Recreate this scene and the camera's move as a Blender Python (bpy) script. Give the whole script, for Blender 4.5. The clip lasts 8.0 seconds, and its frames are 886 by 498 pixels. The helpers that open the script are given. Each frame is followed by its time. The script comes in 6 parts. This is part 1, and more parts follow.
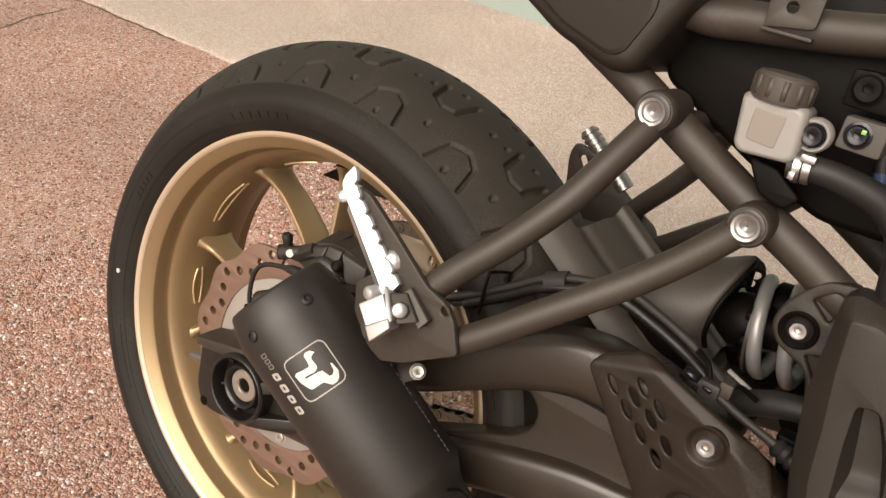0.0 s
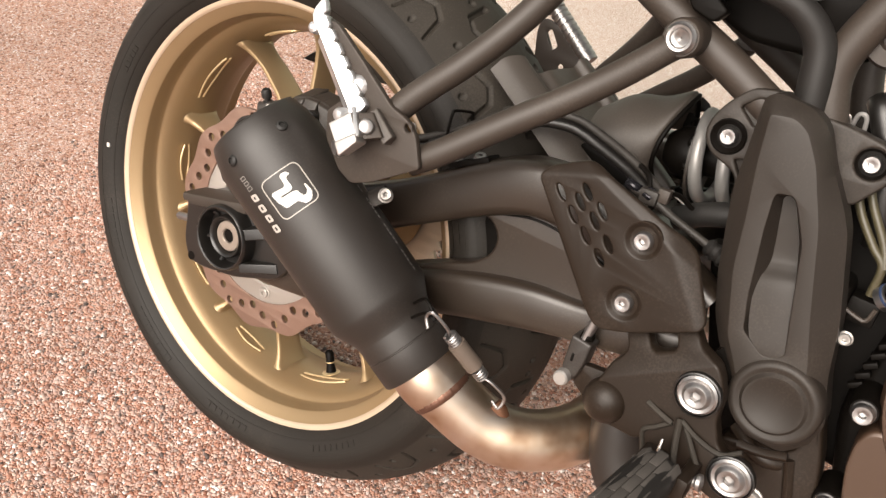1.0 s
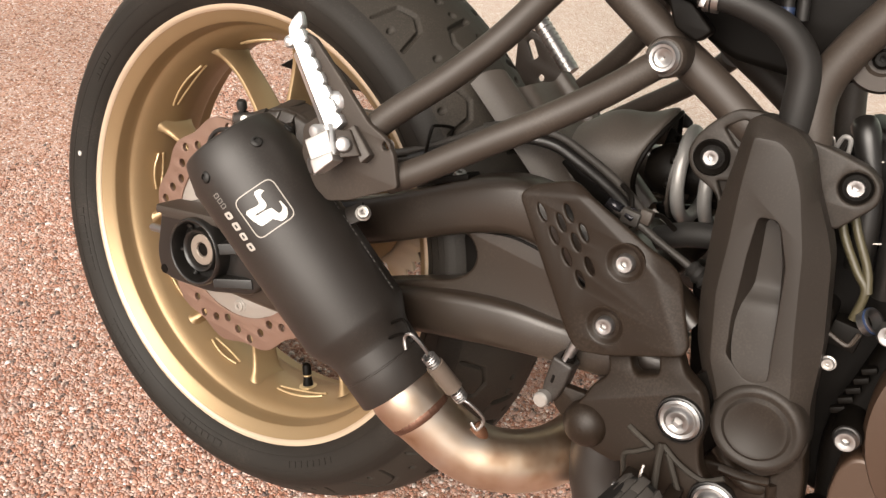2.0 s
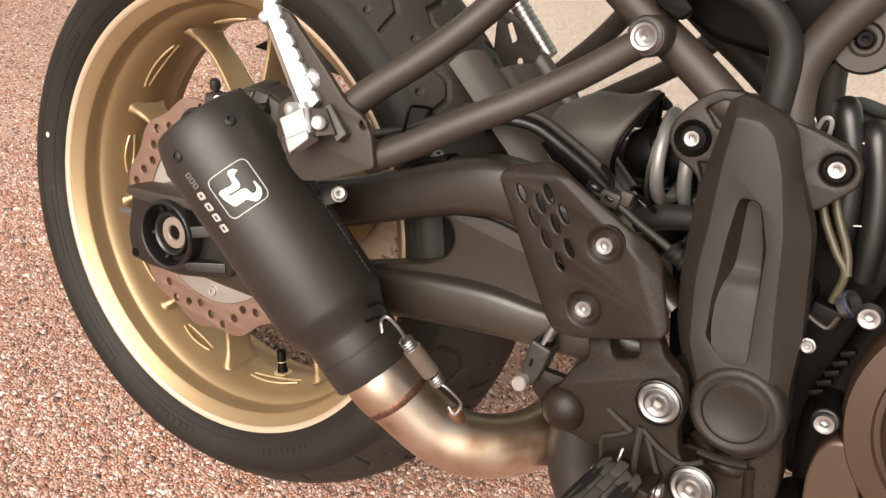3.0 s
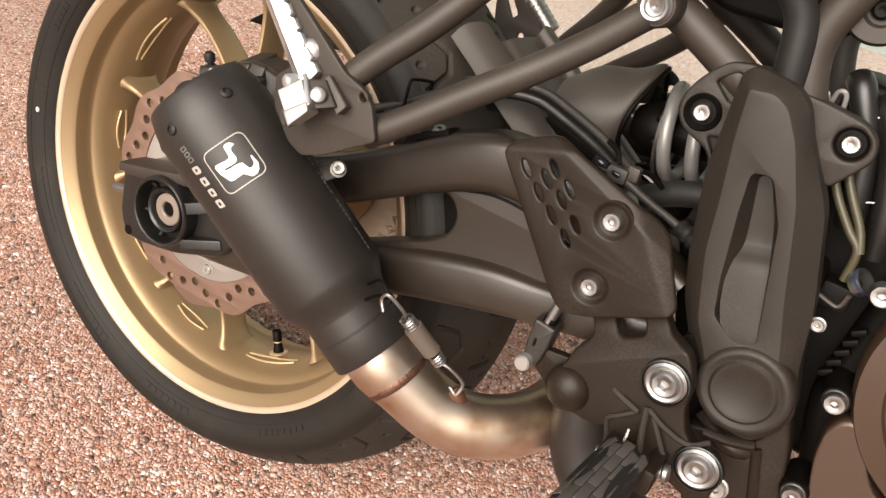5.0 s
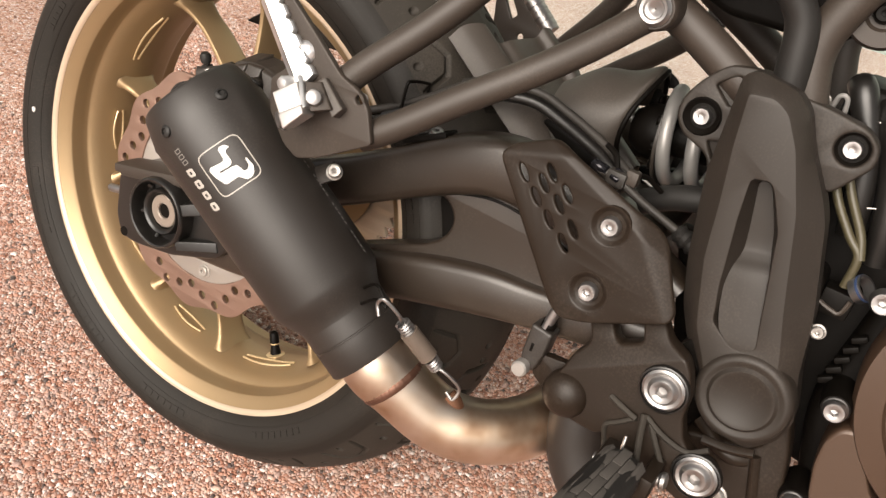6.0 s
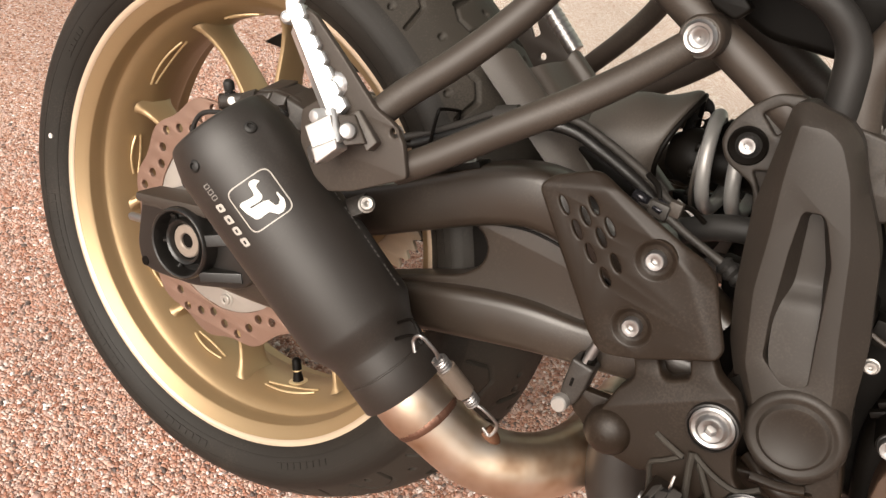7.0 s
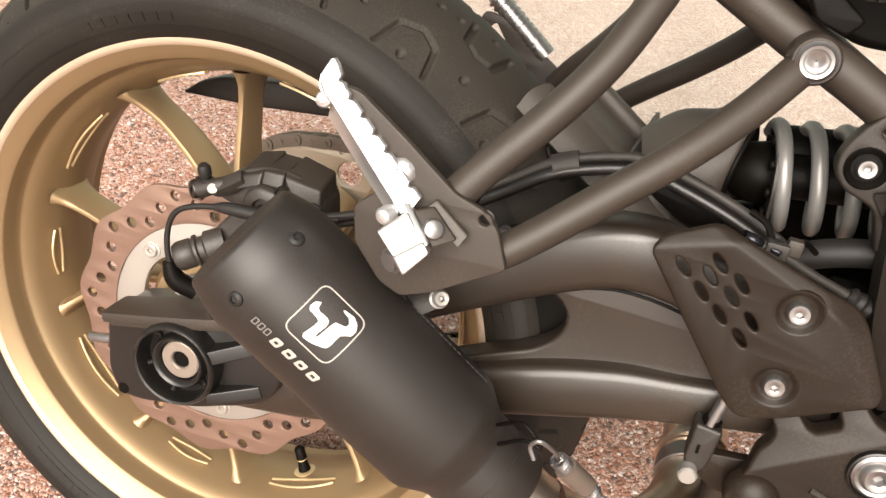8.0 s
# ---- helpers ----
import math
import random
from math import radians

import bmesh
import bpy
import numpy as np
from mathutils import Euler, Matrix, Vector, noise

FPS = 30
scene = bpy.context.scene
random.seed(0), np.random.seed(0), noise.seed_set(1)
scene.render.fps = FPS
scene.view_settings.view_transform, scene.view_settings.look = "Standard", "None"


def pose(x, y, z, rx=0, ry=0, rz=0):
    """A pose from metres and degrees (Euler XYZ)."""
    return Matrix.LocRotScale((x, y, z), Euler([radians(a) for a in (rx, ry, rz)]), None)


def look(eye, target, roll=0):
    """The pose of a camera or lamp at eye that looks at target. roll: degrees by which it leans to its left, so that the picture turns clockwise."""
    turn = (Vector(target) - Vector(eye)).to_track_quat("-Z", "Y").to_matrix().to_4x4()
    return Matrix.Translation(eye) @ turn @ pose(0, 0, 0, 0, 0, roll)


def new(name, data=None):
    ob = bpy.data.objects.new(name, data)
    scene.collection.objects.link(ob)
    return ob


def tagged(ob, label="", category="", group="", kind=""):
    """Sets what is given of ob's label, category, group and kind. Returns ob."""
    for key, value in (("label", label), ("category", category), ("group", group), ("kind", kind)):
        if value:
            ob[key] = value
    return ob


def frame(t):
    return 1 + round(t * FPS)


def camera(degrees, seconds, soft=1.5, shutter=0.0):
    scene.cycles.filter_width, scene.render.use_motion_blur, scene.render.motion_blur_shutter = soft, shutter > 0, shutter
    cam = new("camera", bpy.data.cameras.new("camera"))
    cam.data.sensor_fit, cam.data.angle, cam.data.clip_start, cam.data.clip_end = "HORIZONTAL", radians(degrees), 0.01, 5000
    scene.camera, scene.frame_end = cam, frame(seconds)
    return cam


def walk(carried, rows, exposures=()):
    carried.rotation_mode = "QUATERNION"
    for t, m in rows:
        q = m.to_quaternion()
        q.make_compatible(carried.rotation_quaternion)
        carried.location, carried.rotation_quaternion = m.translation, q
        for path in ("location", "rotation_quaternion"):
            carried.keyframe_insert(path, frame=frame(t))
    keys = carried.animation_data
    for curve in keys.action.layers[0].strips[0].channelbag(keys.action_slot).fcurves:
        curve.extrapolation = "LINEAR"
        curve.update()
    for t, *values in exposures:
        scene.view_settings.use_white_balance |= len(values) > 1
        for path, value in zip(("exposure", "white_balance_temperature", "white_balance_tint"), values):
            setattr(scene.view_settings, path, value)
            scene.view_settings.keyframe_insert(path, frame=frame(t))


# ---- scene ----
# ---------- camera and its walk ----------
cam = camera(55.07, 8.0, soft=1.45, shutter=0.1)
ROWS = [
    (0.0, 0.4679, -0.4999, 0.9212, 54.520, -3.845, 36.912),
    (0.2, 0.4944, -0.5243, 0.9214, 54.352, -3.408, 37.093),
    (0.5, 0.5389, -0.5574, 0.8927, 54.007, -3.707, 37.281),
    (0.7, 0.5583, -0.5678, 0.8679, 52.909, -3.890, 37.338),
    (1.0, 0.5516, -0.5674, 0.8706, 51.971, -3.831, 36.452),
    (1.5, 0.5420, -0.5566, 0.8768, 51.911, -4.507, 35.885),
    (3.0, 0.5375, -0.5470, 0.8642, 51.351, -5.921, 34.339),
    (3.5, 0.5316, -0.5495, 0.8514, 50.242, -7.295, 34.585),
    (4.0, 0.5289, -0.5465, 0.8527, 50.334, -6.692, 34.111),
    (4.5, 0.5277, -0.5461, 0.8511, 50.310, -6.375, 33.920),
    (6.0, 0.5261, -0.5350, 0.8509, 50.046, -6.482, 34.200),
    (6.5, 0.5191, -0.5337, 0.8527, 50.154, -6.099, 33.947),
    (7.0, 0.4912, -0.5278, 0.8546, 50.344, -5.843, 33.828),
    (7.3, 0.4590, -0.5227, 0.8647, 50.417, -4.815, 32.026),
    (7.5, 0.4222, -0.5208, 0.8667, 50.635, -4.249, 28.725),
    (7.8, 0.3634, -0.5042, 0.8571, 50.558, -3.791, 24.592),
    (8.0, 0.2930, -0.4916, 0.8455, 49.228, -5.009, 18.602),
]
walk(cam, [(r[0], pose(*r[1:])) for r in ROWS], [(0.0, 0.62, 7200, 12), (0.5, 1.11, 6650, 12), (1.0, 1.06, 6850, 12), (3.5, 0.98, 6950, 12), (6.5, 1.00, 6950, 12), (7.5, 1.14, 6900, 11), (8.0, 1.28, 6900, 11)])

# ---------- world and light: a bright overcast day ----------
world = bpy.data.worlds.new("overcast_sky")
scene.world = world
world.use_nodes = True
wn = world.node_tree.nodes
sky = wn.new("ShaderNodeTexSky")
sky.sky_type, sky.sun_disc = "NISHITA", False
sky.sun_elevation, sky.sun_rotation = radians(41), radians(177)
sky.air_density, sky.dust_density = 1.0, 4.0
desat = wn.new("ShaderNodeHueSaturation")
desat.inputs["Saturation"].default_value = 0.08
world.node_tree.links.new(sky.outputs[0], desat.inputs["Color"])
world.node_tree.links.new(desat.outputs[0], wn["Background"].inputs[0])
wn["Background"].inputs[1].default_value = 0.072
sun = new("sun", bpy.data.lights.new("sun", "SUN"))
sun.data.energy, sun.data.angle, sun.data.color = 3.2, radians(56), (1.0, 0.94, 0.87)
sun.matrix_world = look((0.15, -3.2, 2.75), (0, 0, 0))


# ---------- materials ----------
def material(name, base, rough=0.5, metal=0.0, vary=0.12, grain=400.0, bump=0.05, big=6.0, rough_var=0.1, tint=None, spec=0.5, dust=0.0):
    """A procedural surface: colour, grain and wear at two scales, fine relief."""
    m = bpy.data.materials.new(name)
    m.use_nodes = True
    nt = m.node_tree
    n, ln = nt.nodes, nt.links
    b = n["Principled BSDF"]
    co = n.new("ShaderNodeTexCoord")
    fine = n.new("ShaderNodeTexNoise")
    fine.inputs["Scale"].default_value, fine.inputs["Detail"].default_value = grain, 3
    wide = n.new("ShaderNodeTexNoise")
    wide.inputs["Scale"].default_value, wide.inputs["Detail"].default_value = big, 5
    for x in (fine, wide):
        ln.new(co.outputs["Object"], x.inputs["Vector"])
    mixn = n.new("ShaderNodeMath")
    mixn.operation = "MULTIPLY_ADD"
    ln.new(wide.outputs[0], mixn.inputs[0])
    mixn.inputs[1].default_value = 0.7
    half = n.new("ShaderNodeMath")
    half.operation = "MULTIPLY"
    half.inputs[1].default_value = 0.3
    ln.new(fine.outputs[0], half.inputs[0])
    ln.new(half.outputs[0], mixn.inputs[2])
    ramp = n.new("ShaderNodeMix")
    ramp.data_type = "RGBA"
    lo = [c * (1 - vary) for c in base]
    hi = [min(1, c * (1 + vary)) for c in (tint or base)]
    ramp.inputs[6].default_value, ramp.inputs[7].default_value = (*lo, 1), (*hi, 1)
    ln.new(mixn.outputs[0], ramp.inputs[0])
    colour = ramp.outputs[2]
    if dust:
        # settled dust: fine pale specks, thicker in broad patches
        speck = n.new("ShaderNodeTexNoise")
        speck.inputs["Scale"].default_value, speck.inputs["Detail"].default_value = 620, 2
        ln.new(co.outputs["Object"], speck.inputs["Vector"])
        patch = n.new("ShaderNodeTexNoise")
        patch.inputs["Scale"].default_value, patch.inputs["Detail"].default_value = 17, 4
        ln.new(co.outputs["Object"], patch.inputs["Vector"])
        both = n.new("ShaderNodeMath")
        both.operation = "MULTIPLY"
        ln.new(speck.outputs[0], both.inputs[0])
        ln.new(patch.outputs[0], both.inputs[1])
        cover_ = n.new("ShaderNodeMapRange")
        cover_.inputs[1].default_value, cover_.inputs[2].default_value, cover_.inputs[4].default_value = 0.27, 0.42, dust
        ln.new(both.outputs[0], cover_.inputs[0])
        lay = n.new("ShaderNodeMix")
        lay.data_type = "RGBA"
        lay.inputs[7].default_value = (0.24, 0.19, 0.15, 1)
        ln.new(cover_.outputs[0], lay.inputs[0])
        ln.new(colour, lay.inputs[6])
        colour = lay.outputs[2]
    ln.new(colour, b.inputs["Base Color"])
    r = n.new("ShaderNodeMapRange")
    r.inputs[3].default_value, r.inputs[4].default_value = max(0.02, rough - rough_var), min(1, rough + rough_var)
    ln.new(mixn.outputs[0], r.inputs[0])
    ln.new(r.outputs[0], b.inputs["Roughness"])
    b.inputs["Metallic"].default_value = metal
    b.inputs["Specular IOR Level"].default_value = spec
    if bump:
        bp = n.new("ShaderNodeBump")
        bp.inputs["Strength"].default_value, bp.inputs["Distance"].default_value = bump, 0.001
        ln.new(fine.outputs[0], bp.inputs["Height"])
        ln.new(bp.outputs[0], b.inputs["Normal"])
    return m


M_RUBBER = material("tyre_rubber", (0.0160, 0.0133, 0.0104), 0.68, 0, 0.35, 900, 0.12, 14, 0.08, (0.026, 0.0218, 0.0172), spec=0.25, dust=0.06)
M_WALLRUB = material("sidewall_rubber", (0.0100, 0.0080, 0.0060), 0.64, 0, 0.3, 900, 0.08, 12, spec=0.28, dust=0.05)
M_SIDE = material("rubber_part", (0.011, 0.0098, 0.0088), 0.55, 0, 0.3, 700, 0.1, 20, spec=0.35)
M_GOLD = material("gold_wheel_paint", (0.328, 0.228, 0.126), 0.43, 0.62, 0.08, 1800, 0.05, 7, 0.06)
# Paler gold: the highlight along the rim edge is put into this colour.
M_GOLDLIP = material("gold_lip_highlight", (0.56, 0.44, 0.325), 0.36, 0.50, 0.08, 1400, 0.03, 9)
M_GOLDCUT = material("gold_cut_edge", (0.66, 0.50, 0.29), 0.34, 0.6, 0.06, 900, 0.02)
M_FRAME = material("satin_black_frame", (0.0290, 0.0212, 0.0160), 0.54, 0, 0.16, 1500, 0.05, 9, spec=0.45, dust=0.05)
M_ARM = material("black_swingarm_paint", (0.0190, 0.0130, 0.0088), 0.36, 0.0, 0.18, 1300, 0.06, 8, spec=0.65, dust=0.06)
M_PLASTIC = material("grained_black_plastic", (0.0185, 0.0143, 0.0113), 0.50, 0, 0.14, 2600, 0.14, 10, spec=0.31, dust=0.05)
M_GUARD = material("brown_black_guard", (0.0135, 0.0088, 0.0058), 0.42, 0, 0.16, 1600, 0.06, 9, spec=0.22, dust=0.04)
# For black parts and hidden ones; its depth also holds the shade of gaps.
M_DARK = material("black_part_and_gap_shade", (0.0034, 0.0026, 0.0020), 0.50, 0, 0.25, 700, 0.06, 14, spec=0.09)
M_MUFF = material("matt_black_coating", (0.0130, 0.0098, 0.0077), 0.50, 0, 0.16, 2600, 0.06, 9, spec=0.52, dust=0.04)
M_ALU = material("blasted_aluminium", (0.64, 0.64, 0.64), 0.40, 0.92, 0.07, 900, 0.05, 40)
M_HINGE = material("dull_cast_aluminium", (0.58, 0.55, 0.53), 0.42, 0.85, 0.10, 700, 0.05, 40)
M_STEEL = material("satin_steel", (0.33, 0.318, 0.312), 0.40, 1.0, 0.14, 500, 0.04)
M_CAST = material("grey_cast_metal", (0.34, 0.32, 0.30), 0.42, 0.6, 0.12, 700, 0.06)
M_SPROCKET = material("dull_sprocket_steel", (0.42, 0.36, 0.29), 0.42, 0.7, 0.15, 500, 0.04, 20)
M_DISC = material("brake_steel", (0.245, 0.155, 0.118), 0.40, 0.6, 0.12, 300, 0.03, 20, 0.08)
M_COIL = material("grey_spring_paint", (0.255, 0.245, 0.235), 0.44, 0.45, 0.1, 700, 0.03)
M_WHITE = material("printed_white", (0.52, 0.50, 0.47), 0.5, 0, 0.10, 900, 0)
M_GREYINK = material("etched_grey_print", (0.16, 0.15, 0.14), 0.5, 0, 0.1, 900, 0)
M_PALEINK = material("worn_pale_print", (0.34, 0.315, 0.285), 0.5, 0, 0.25, 900, 0)
M_RES = material("translucent_plastic", (0.215, 0.200, 0.185), 0.4, 0, 0.06, 300, 0.02, 12)
M_RES.node_tree.nodes["Principled BSDF"].inputs["Subsurface Weight"].default_value = 0.3
M_RES.node_tree.nodes["Principled BSDF"].inputs["Subsurface Radius"].default_value = (0.01, 0.008, 0.006)
M_LEVEL = material("fluid_behind_plastic", (0.165, 0.140, 0.118), 0.4, 0, 0.06, 300, 0.02, 12)
M_CHAIN = material("oiled_chain_steel", (0.17, 0.14, 0.115), 0.42, 0.85, 0.30, 400, 0.05)
M_BROWN = material("bronze_engine_paint", (0.058, 0.034, 0.022), 0.40, 0.25, 0.12, 1500, 0.06)
M_DARKGLOSS = material("glossy_dark_bolt", (0.02, 0.019, 0.022), 0.18, 0.6, 0.3, 300, 0)
M_GREEN = material("green_paint", (0.16, 0.40, 0.08), 0.2, 0, 0.2, 300, 0)
M_BLUE = material("blue_plug", (0.022, 0.038, 0.085), 0.35, 0, 0.2, 300, 0)
M_RED = material("rust_stain_steel", (0.12, 0.055, 0.030), 0.5, 0.6, 0.35, 600, 0.08)
M_WELD = material("weld_seam", (0.125, 0.062, 0.042), 0.48, 0.75, 0.35, 500, 0.06, 60)
M_PEGRUB = material("dusty_peg_rubber", (0.055, 0.048, 0.042), 0.72, 0, 0.2, 600, 0.15, 30)
M_FENDER = material("dusty_grey_plastic", (0.0450, 0.0365, 0.0300), 0.54, 0, 0.18, 1800, 0.12, 12, spec=0.50, dust=0.06)
M_CALIPER = material("brown_black_casting", (0.0230, 0.0186, 0.0152), 0.50, 0, 0.25, 500, 0.10, 30, dust=0.08)
M_AXLE = material("black_moulded_plastic", (0.0075, 0.0066, 0.0058), 0.34, 0, 0.2, 900, 0.05, 20, spec=0.55)
M_AXEND = material("dull_axle_steel", (0.30, 0.25, 0.21), 0.45, 0.6, 0.12, 500, 0.05, 20)
M_HOSE = material("dusty_rubber_hose", (0.0240, 0.0205, 0.0175), 0.55, 0, 0.2, 700, 0.06, 20, spec=0.4)
M_DARKHOSE = material("smooth_black_hose", (0.0080, 0.0070, 0.0062), 0.36, 0, 0.2, 700, 0.04, 20, spec=0.5)
M_CARRIER = material("bare_silver_alloy", (0.40, 0.37, 0.335), 0.42, 0.6, 0.10, 500, 0.05, 20)
M_SLEEVE = material("brown_grey_rubber_sleeve", (0.095, 0.072, 0.056), 0.6, 0, 0.2, 500, 0.08, 30)
M_WIRE = material("olive_cable_sleeve", (0.050, 0.042, 0.022), 0.45, 0, 0.2, 500, 0.03)


def pipe_material():
    """Stainless pipe with straw and brown heat tints."""
    m = material("heat_tinted_stainless", (0.50, 0.44, 0.36), 0.37, 1.0, 0.1, 700, 0.02, 12, 0.08)
    n, ln = m.node_tree.nodes, m.node_tree.links
    co = n.new("ShaderNodeTexCoord")
    nz = n.new("ShaderNodeTexNoise")
    nz.inputs["Scale"].default_value, nz.inputs["Detail"].default_value = 22, 3
    ln.new(co.outputs["Object"], nz.inputs["Vector"])
    cr = n.new("ShaderNodeValToRGB")
    e = cr.color_ramp.elements
    e[0].position, e[0].color = 0.30, (0.34, 0.205, 0.128, 1)
    e[1].position, e[1].color = 0.70, (0.67, 0.595, 0.520, 1)
    e.new(0.40).color = (0.48, 0.345, 0.242, 1)
    e.new(0.52).color = (0.59, 0.470, 0.368, 1)
    ln.new(nz.outputs[0], cr.inputs[0])
    ln.new(cr.outputs[0], n["Principled BSDF"].inputs["Base Color"])
    return m


M_PIPE = pipe_material()


def aggregate(name, stops, scale, relief, grit):
    """Exposed-aggregate paving: pebbles of many colours in a mortar bed."""
    m = bpy.data.materials.new(name)
    m.use_nodes = True
    n, ln = m.node_tree.nodes, m.node_tree.links
    b = n["Principled BSDF"]
    co = n.new("ShaderNodeTexCoord")
    warp = n.new("ShaderNodeTexNoise")
    warp.inputs["Scale"].default_value = scale * 0.8
    ln.new(co.outputs["Object"], warp.inputs["Vector"])
    add = n.new("ShaderNodeMixRGB")
    add.blend_type = "ADD"
    add.inputs[0].default_value = 0.6 / scale
    ln.new(co.outputs["Object"], add.inputs[1])
    ln.new(warp.outputs[1], add.inputs[2])
    cell = n.new("ShaderNodeTexVoronoi")
    cell.inputs["Scale"].default_value = scale
    edge = n.new("ShaderNodeTexVoronoi")
    edge.feature = "DISTANCE_TO_EDGE"
    edge.inputs["Scale"].default_value = scale
    small = n.new("ShaderNodeTexVoronoi")
    small.inputs["Scale"].default_value = scale * 2.7
    for x in (cell, edge, small):
        ln.new(add.outputs[0], x.inputs["Vector"])
    sep = n.new("ShaderNodeSeparateColor")
    ln.new(cell.outputs["Color"], sep.inputs[0])
    cr = n.new("ShaderNodeValToRGB")
    el = cr.color_ramp.elements
    el[0].position, el[0].color = stops[0][0], (*stops[0][1], 1)
    el[1].position, el[1].color = stops[-1][0], (*stops[-1][1], 1)
    for p, c in stops[1:-1]:
        el.new(p).color = (*c, 1)
    ln.new(sep.outputs[0], cr.inputs[0])
    sep2 = n.new("ShaderNodeSeparateColor")
    ln.new(small.outputs["Color"], sep2.inputs[0])
    cr2 = n.new("ShaderNodeMix")
    cr2.data_type, cr2.blend_type = "RGBA", "MULTIPLY"
    cr2.inputs[0].default_value = grit
    ln.new(cr.outputs[0], cr2.inputs[6])
    ln.new(sep2.outputs[1], cr2.inputs[7])
    mort = n.new("ShaderNodeMapRange")
    mort.inputs[1].default_value, mort.inputs[2].default_value = 0.01, 0.10
    ln.new(edge.outputs["Distance"], mort.inputs[0])
    mx = n.new("ShaderNodeMix")
    mx.data_type = "RGBA"
    mx.inputs[6].default_value = (0.21, 0.105, 0.072, 1)
    ln.new(mort.outputs[0], mx.inputs[0])
    ln.new(cr2.outputs[2], mx.inputs[7])
    stain = n.new("ShaderNodeTexNoise")
    stain.inputs["Scale"].default_value, stain.inputs["Detail"].default_value = 2.2, 6
    ln.new(co.outputs["Object"], stain.inputs["Vector"])
    st = n.new("ShaderNodeMapRange")
    st.inputs[1].default_value, st.inputs[2].default_value = 0.3, 0.7
    st.inputs[3].default_value, st.inputs[4].default_value = 0.86, 1.12
    ln.new(stain.outputs[0], st.inputs[0])
    mul = n.new("ShaderNodeMix")
    mul.data_type, mul.blend_type = "RGBA", "MULTIPLY"
    mul.inputs[0].default_value = 1
    ln.new(mx.outputs[2], mul.inputs[6])
    ln.new(st.outputs[0], mul.inputs[7])
    ln.new(mul.outputs[2], b.inputs["Base Color"])
    b.inputs["Roughness"].default_value = 0.85
    b.inputs["Specular IOR Level"].default_value = 0.25
    dome = n.new("ShaderNodeMath")
    dome.operation = "POWER"
    dome.inputs[1].default_value = 0.5
    ln.new(edge.outputs["Distance"], dome.inputs[0])
    bp = n.new("ShaderNodeBump")
    bp.inputs["Strength"].default_value, bp.inputs["Distance"].default_value = relief, 0.004
    ln.new(dome.outputs[0], bp.inputs["Height"])
    ln.new(bp.outputs[0], b.inputs["Normal"])
    return m


M_GROUND = aggregate("pink_exposed_aggregate", [(0.0, (0.149, 0.073, 0.056)), (0.10, (0.356, 0.175, 0.122)), (0.26, (0.614, 0.335, 0.238)), (0.46, (0.693, 0.428, 0.331)), (0.62, (0.594, 0.408, 0.356)), (0.80, (0.723, 0.515, 0.427)), (0.93, (0.752, 0.612, 0.549)), (1.0, (0.921, 0.846, 0.834))], 250, 1.0, 0.34)
def stone_material(stops):
    """Pebbles: a colour for each stone, with mottling inside it."""
    m = bpy.data.materials.new("mixed_pebbles")
    m.use_nodes = True
    n, ln = m.node_tree.nodes, m.node_tree.links
    b = n["Principled BSDF"]
    geo = n.new("ShaderNodeNewGeometry")
    cr = n.new("ShaderNodeValToRGB")
    el = cr.color_ramp.elements
    el[0].position, el[0].color = stops[0][0], (*stops[0][1], 1)
    el[1].position, el[1].color = stops[-1][0], (*stops[-1][1], 1)
    for p, c in stops[1:-1]:
        el.new(p).color = (*c, 1)
    ln.new(geo.outputs["Random Per Island"], cr.inputs[0])
    co = n.new("ShaderNodeTexCoord")
    out = cr.outputs[0]
    for scale, lo, hi in ((900, 0.72, 1.22), (2.2, 0.88, 1.12)):
        nz = n.new("ShaderNodeTexNoise")
        nz.inputs["Scale"].default_value, nz.inputs["Detail"].default_value = scale, 4
        ln.new(co.outputs["Object"], nz.inputs["Vector"])
        mr = n.new("ShaderNodeMapRange")
        mr.inputs[1].default_value, mr.inputs[2].default_value = 0.3, 0.7
        mr.inputs[3].default_value, mr.inputs[4].default_value = lo, hi
        ln.new(nz.outputs[0], mr.inputs[0])
        mul = n.new("ShaderNodeMix")
        mul.data_type, mul.blend_type = "RGBA", "MULTIPLY"
        mul.inputs[0].default_value = 1
        ln.new(out, mul.inputs[6])
        ln.new(mr.outputs[0], mul.inputs[7])
        out = mul.outputs[2]
    ln.new(out, b.inputs["Base Color"])
    b.inputs["Roughness"].default_value = 0.62
    b.inputs["Specular IOR Level"].default_value = 0.4
    return m


M_STONES = stone_material([(0.0, (0.054, 0.038, 0.034)), (0.06, (0.135, 0.095, 0.082)), (0.11, (0.194, 0.077, 0.047)), (0.30, (0.330, 0.162, 0.111)), (0.48, (0.388, 0.221, 0.165)), (0.64, (0.307, 0.203, 0.174)), (0.82, (0.415, 0.279, 0.225)), (0.94, (0.469, 0.361, 0.319)), (1.0, (0.650, 0.587, 0.564))])
M_PAVE = aggregate("worn_sandy_concrete", [(0.0, (0.385, 0.317, 0.267)), (0.35, (0.491, 0.425, 0.373)), (0.7, (0.523, 0.459, 0.409)), (1.0, (0.641, 0.606, 0.570))], 330, 0.3, 0.30)
M_WALL = material("grey_green_wall_paint", (0.25, 0.30, 0.27), 0.7, 0, 0.06, 160, 0.12, 2)
M_JOINT = material("dirty_joint_filler", (0.11, 0.075, 0.055), 0.9, 0, 0.3, 300, 0.4, 12)


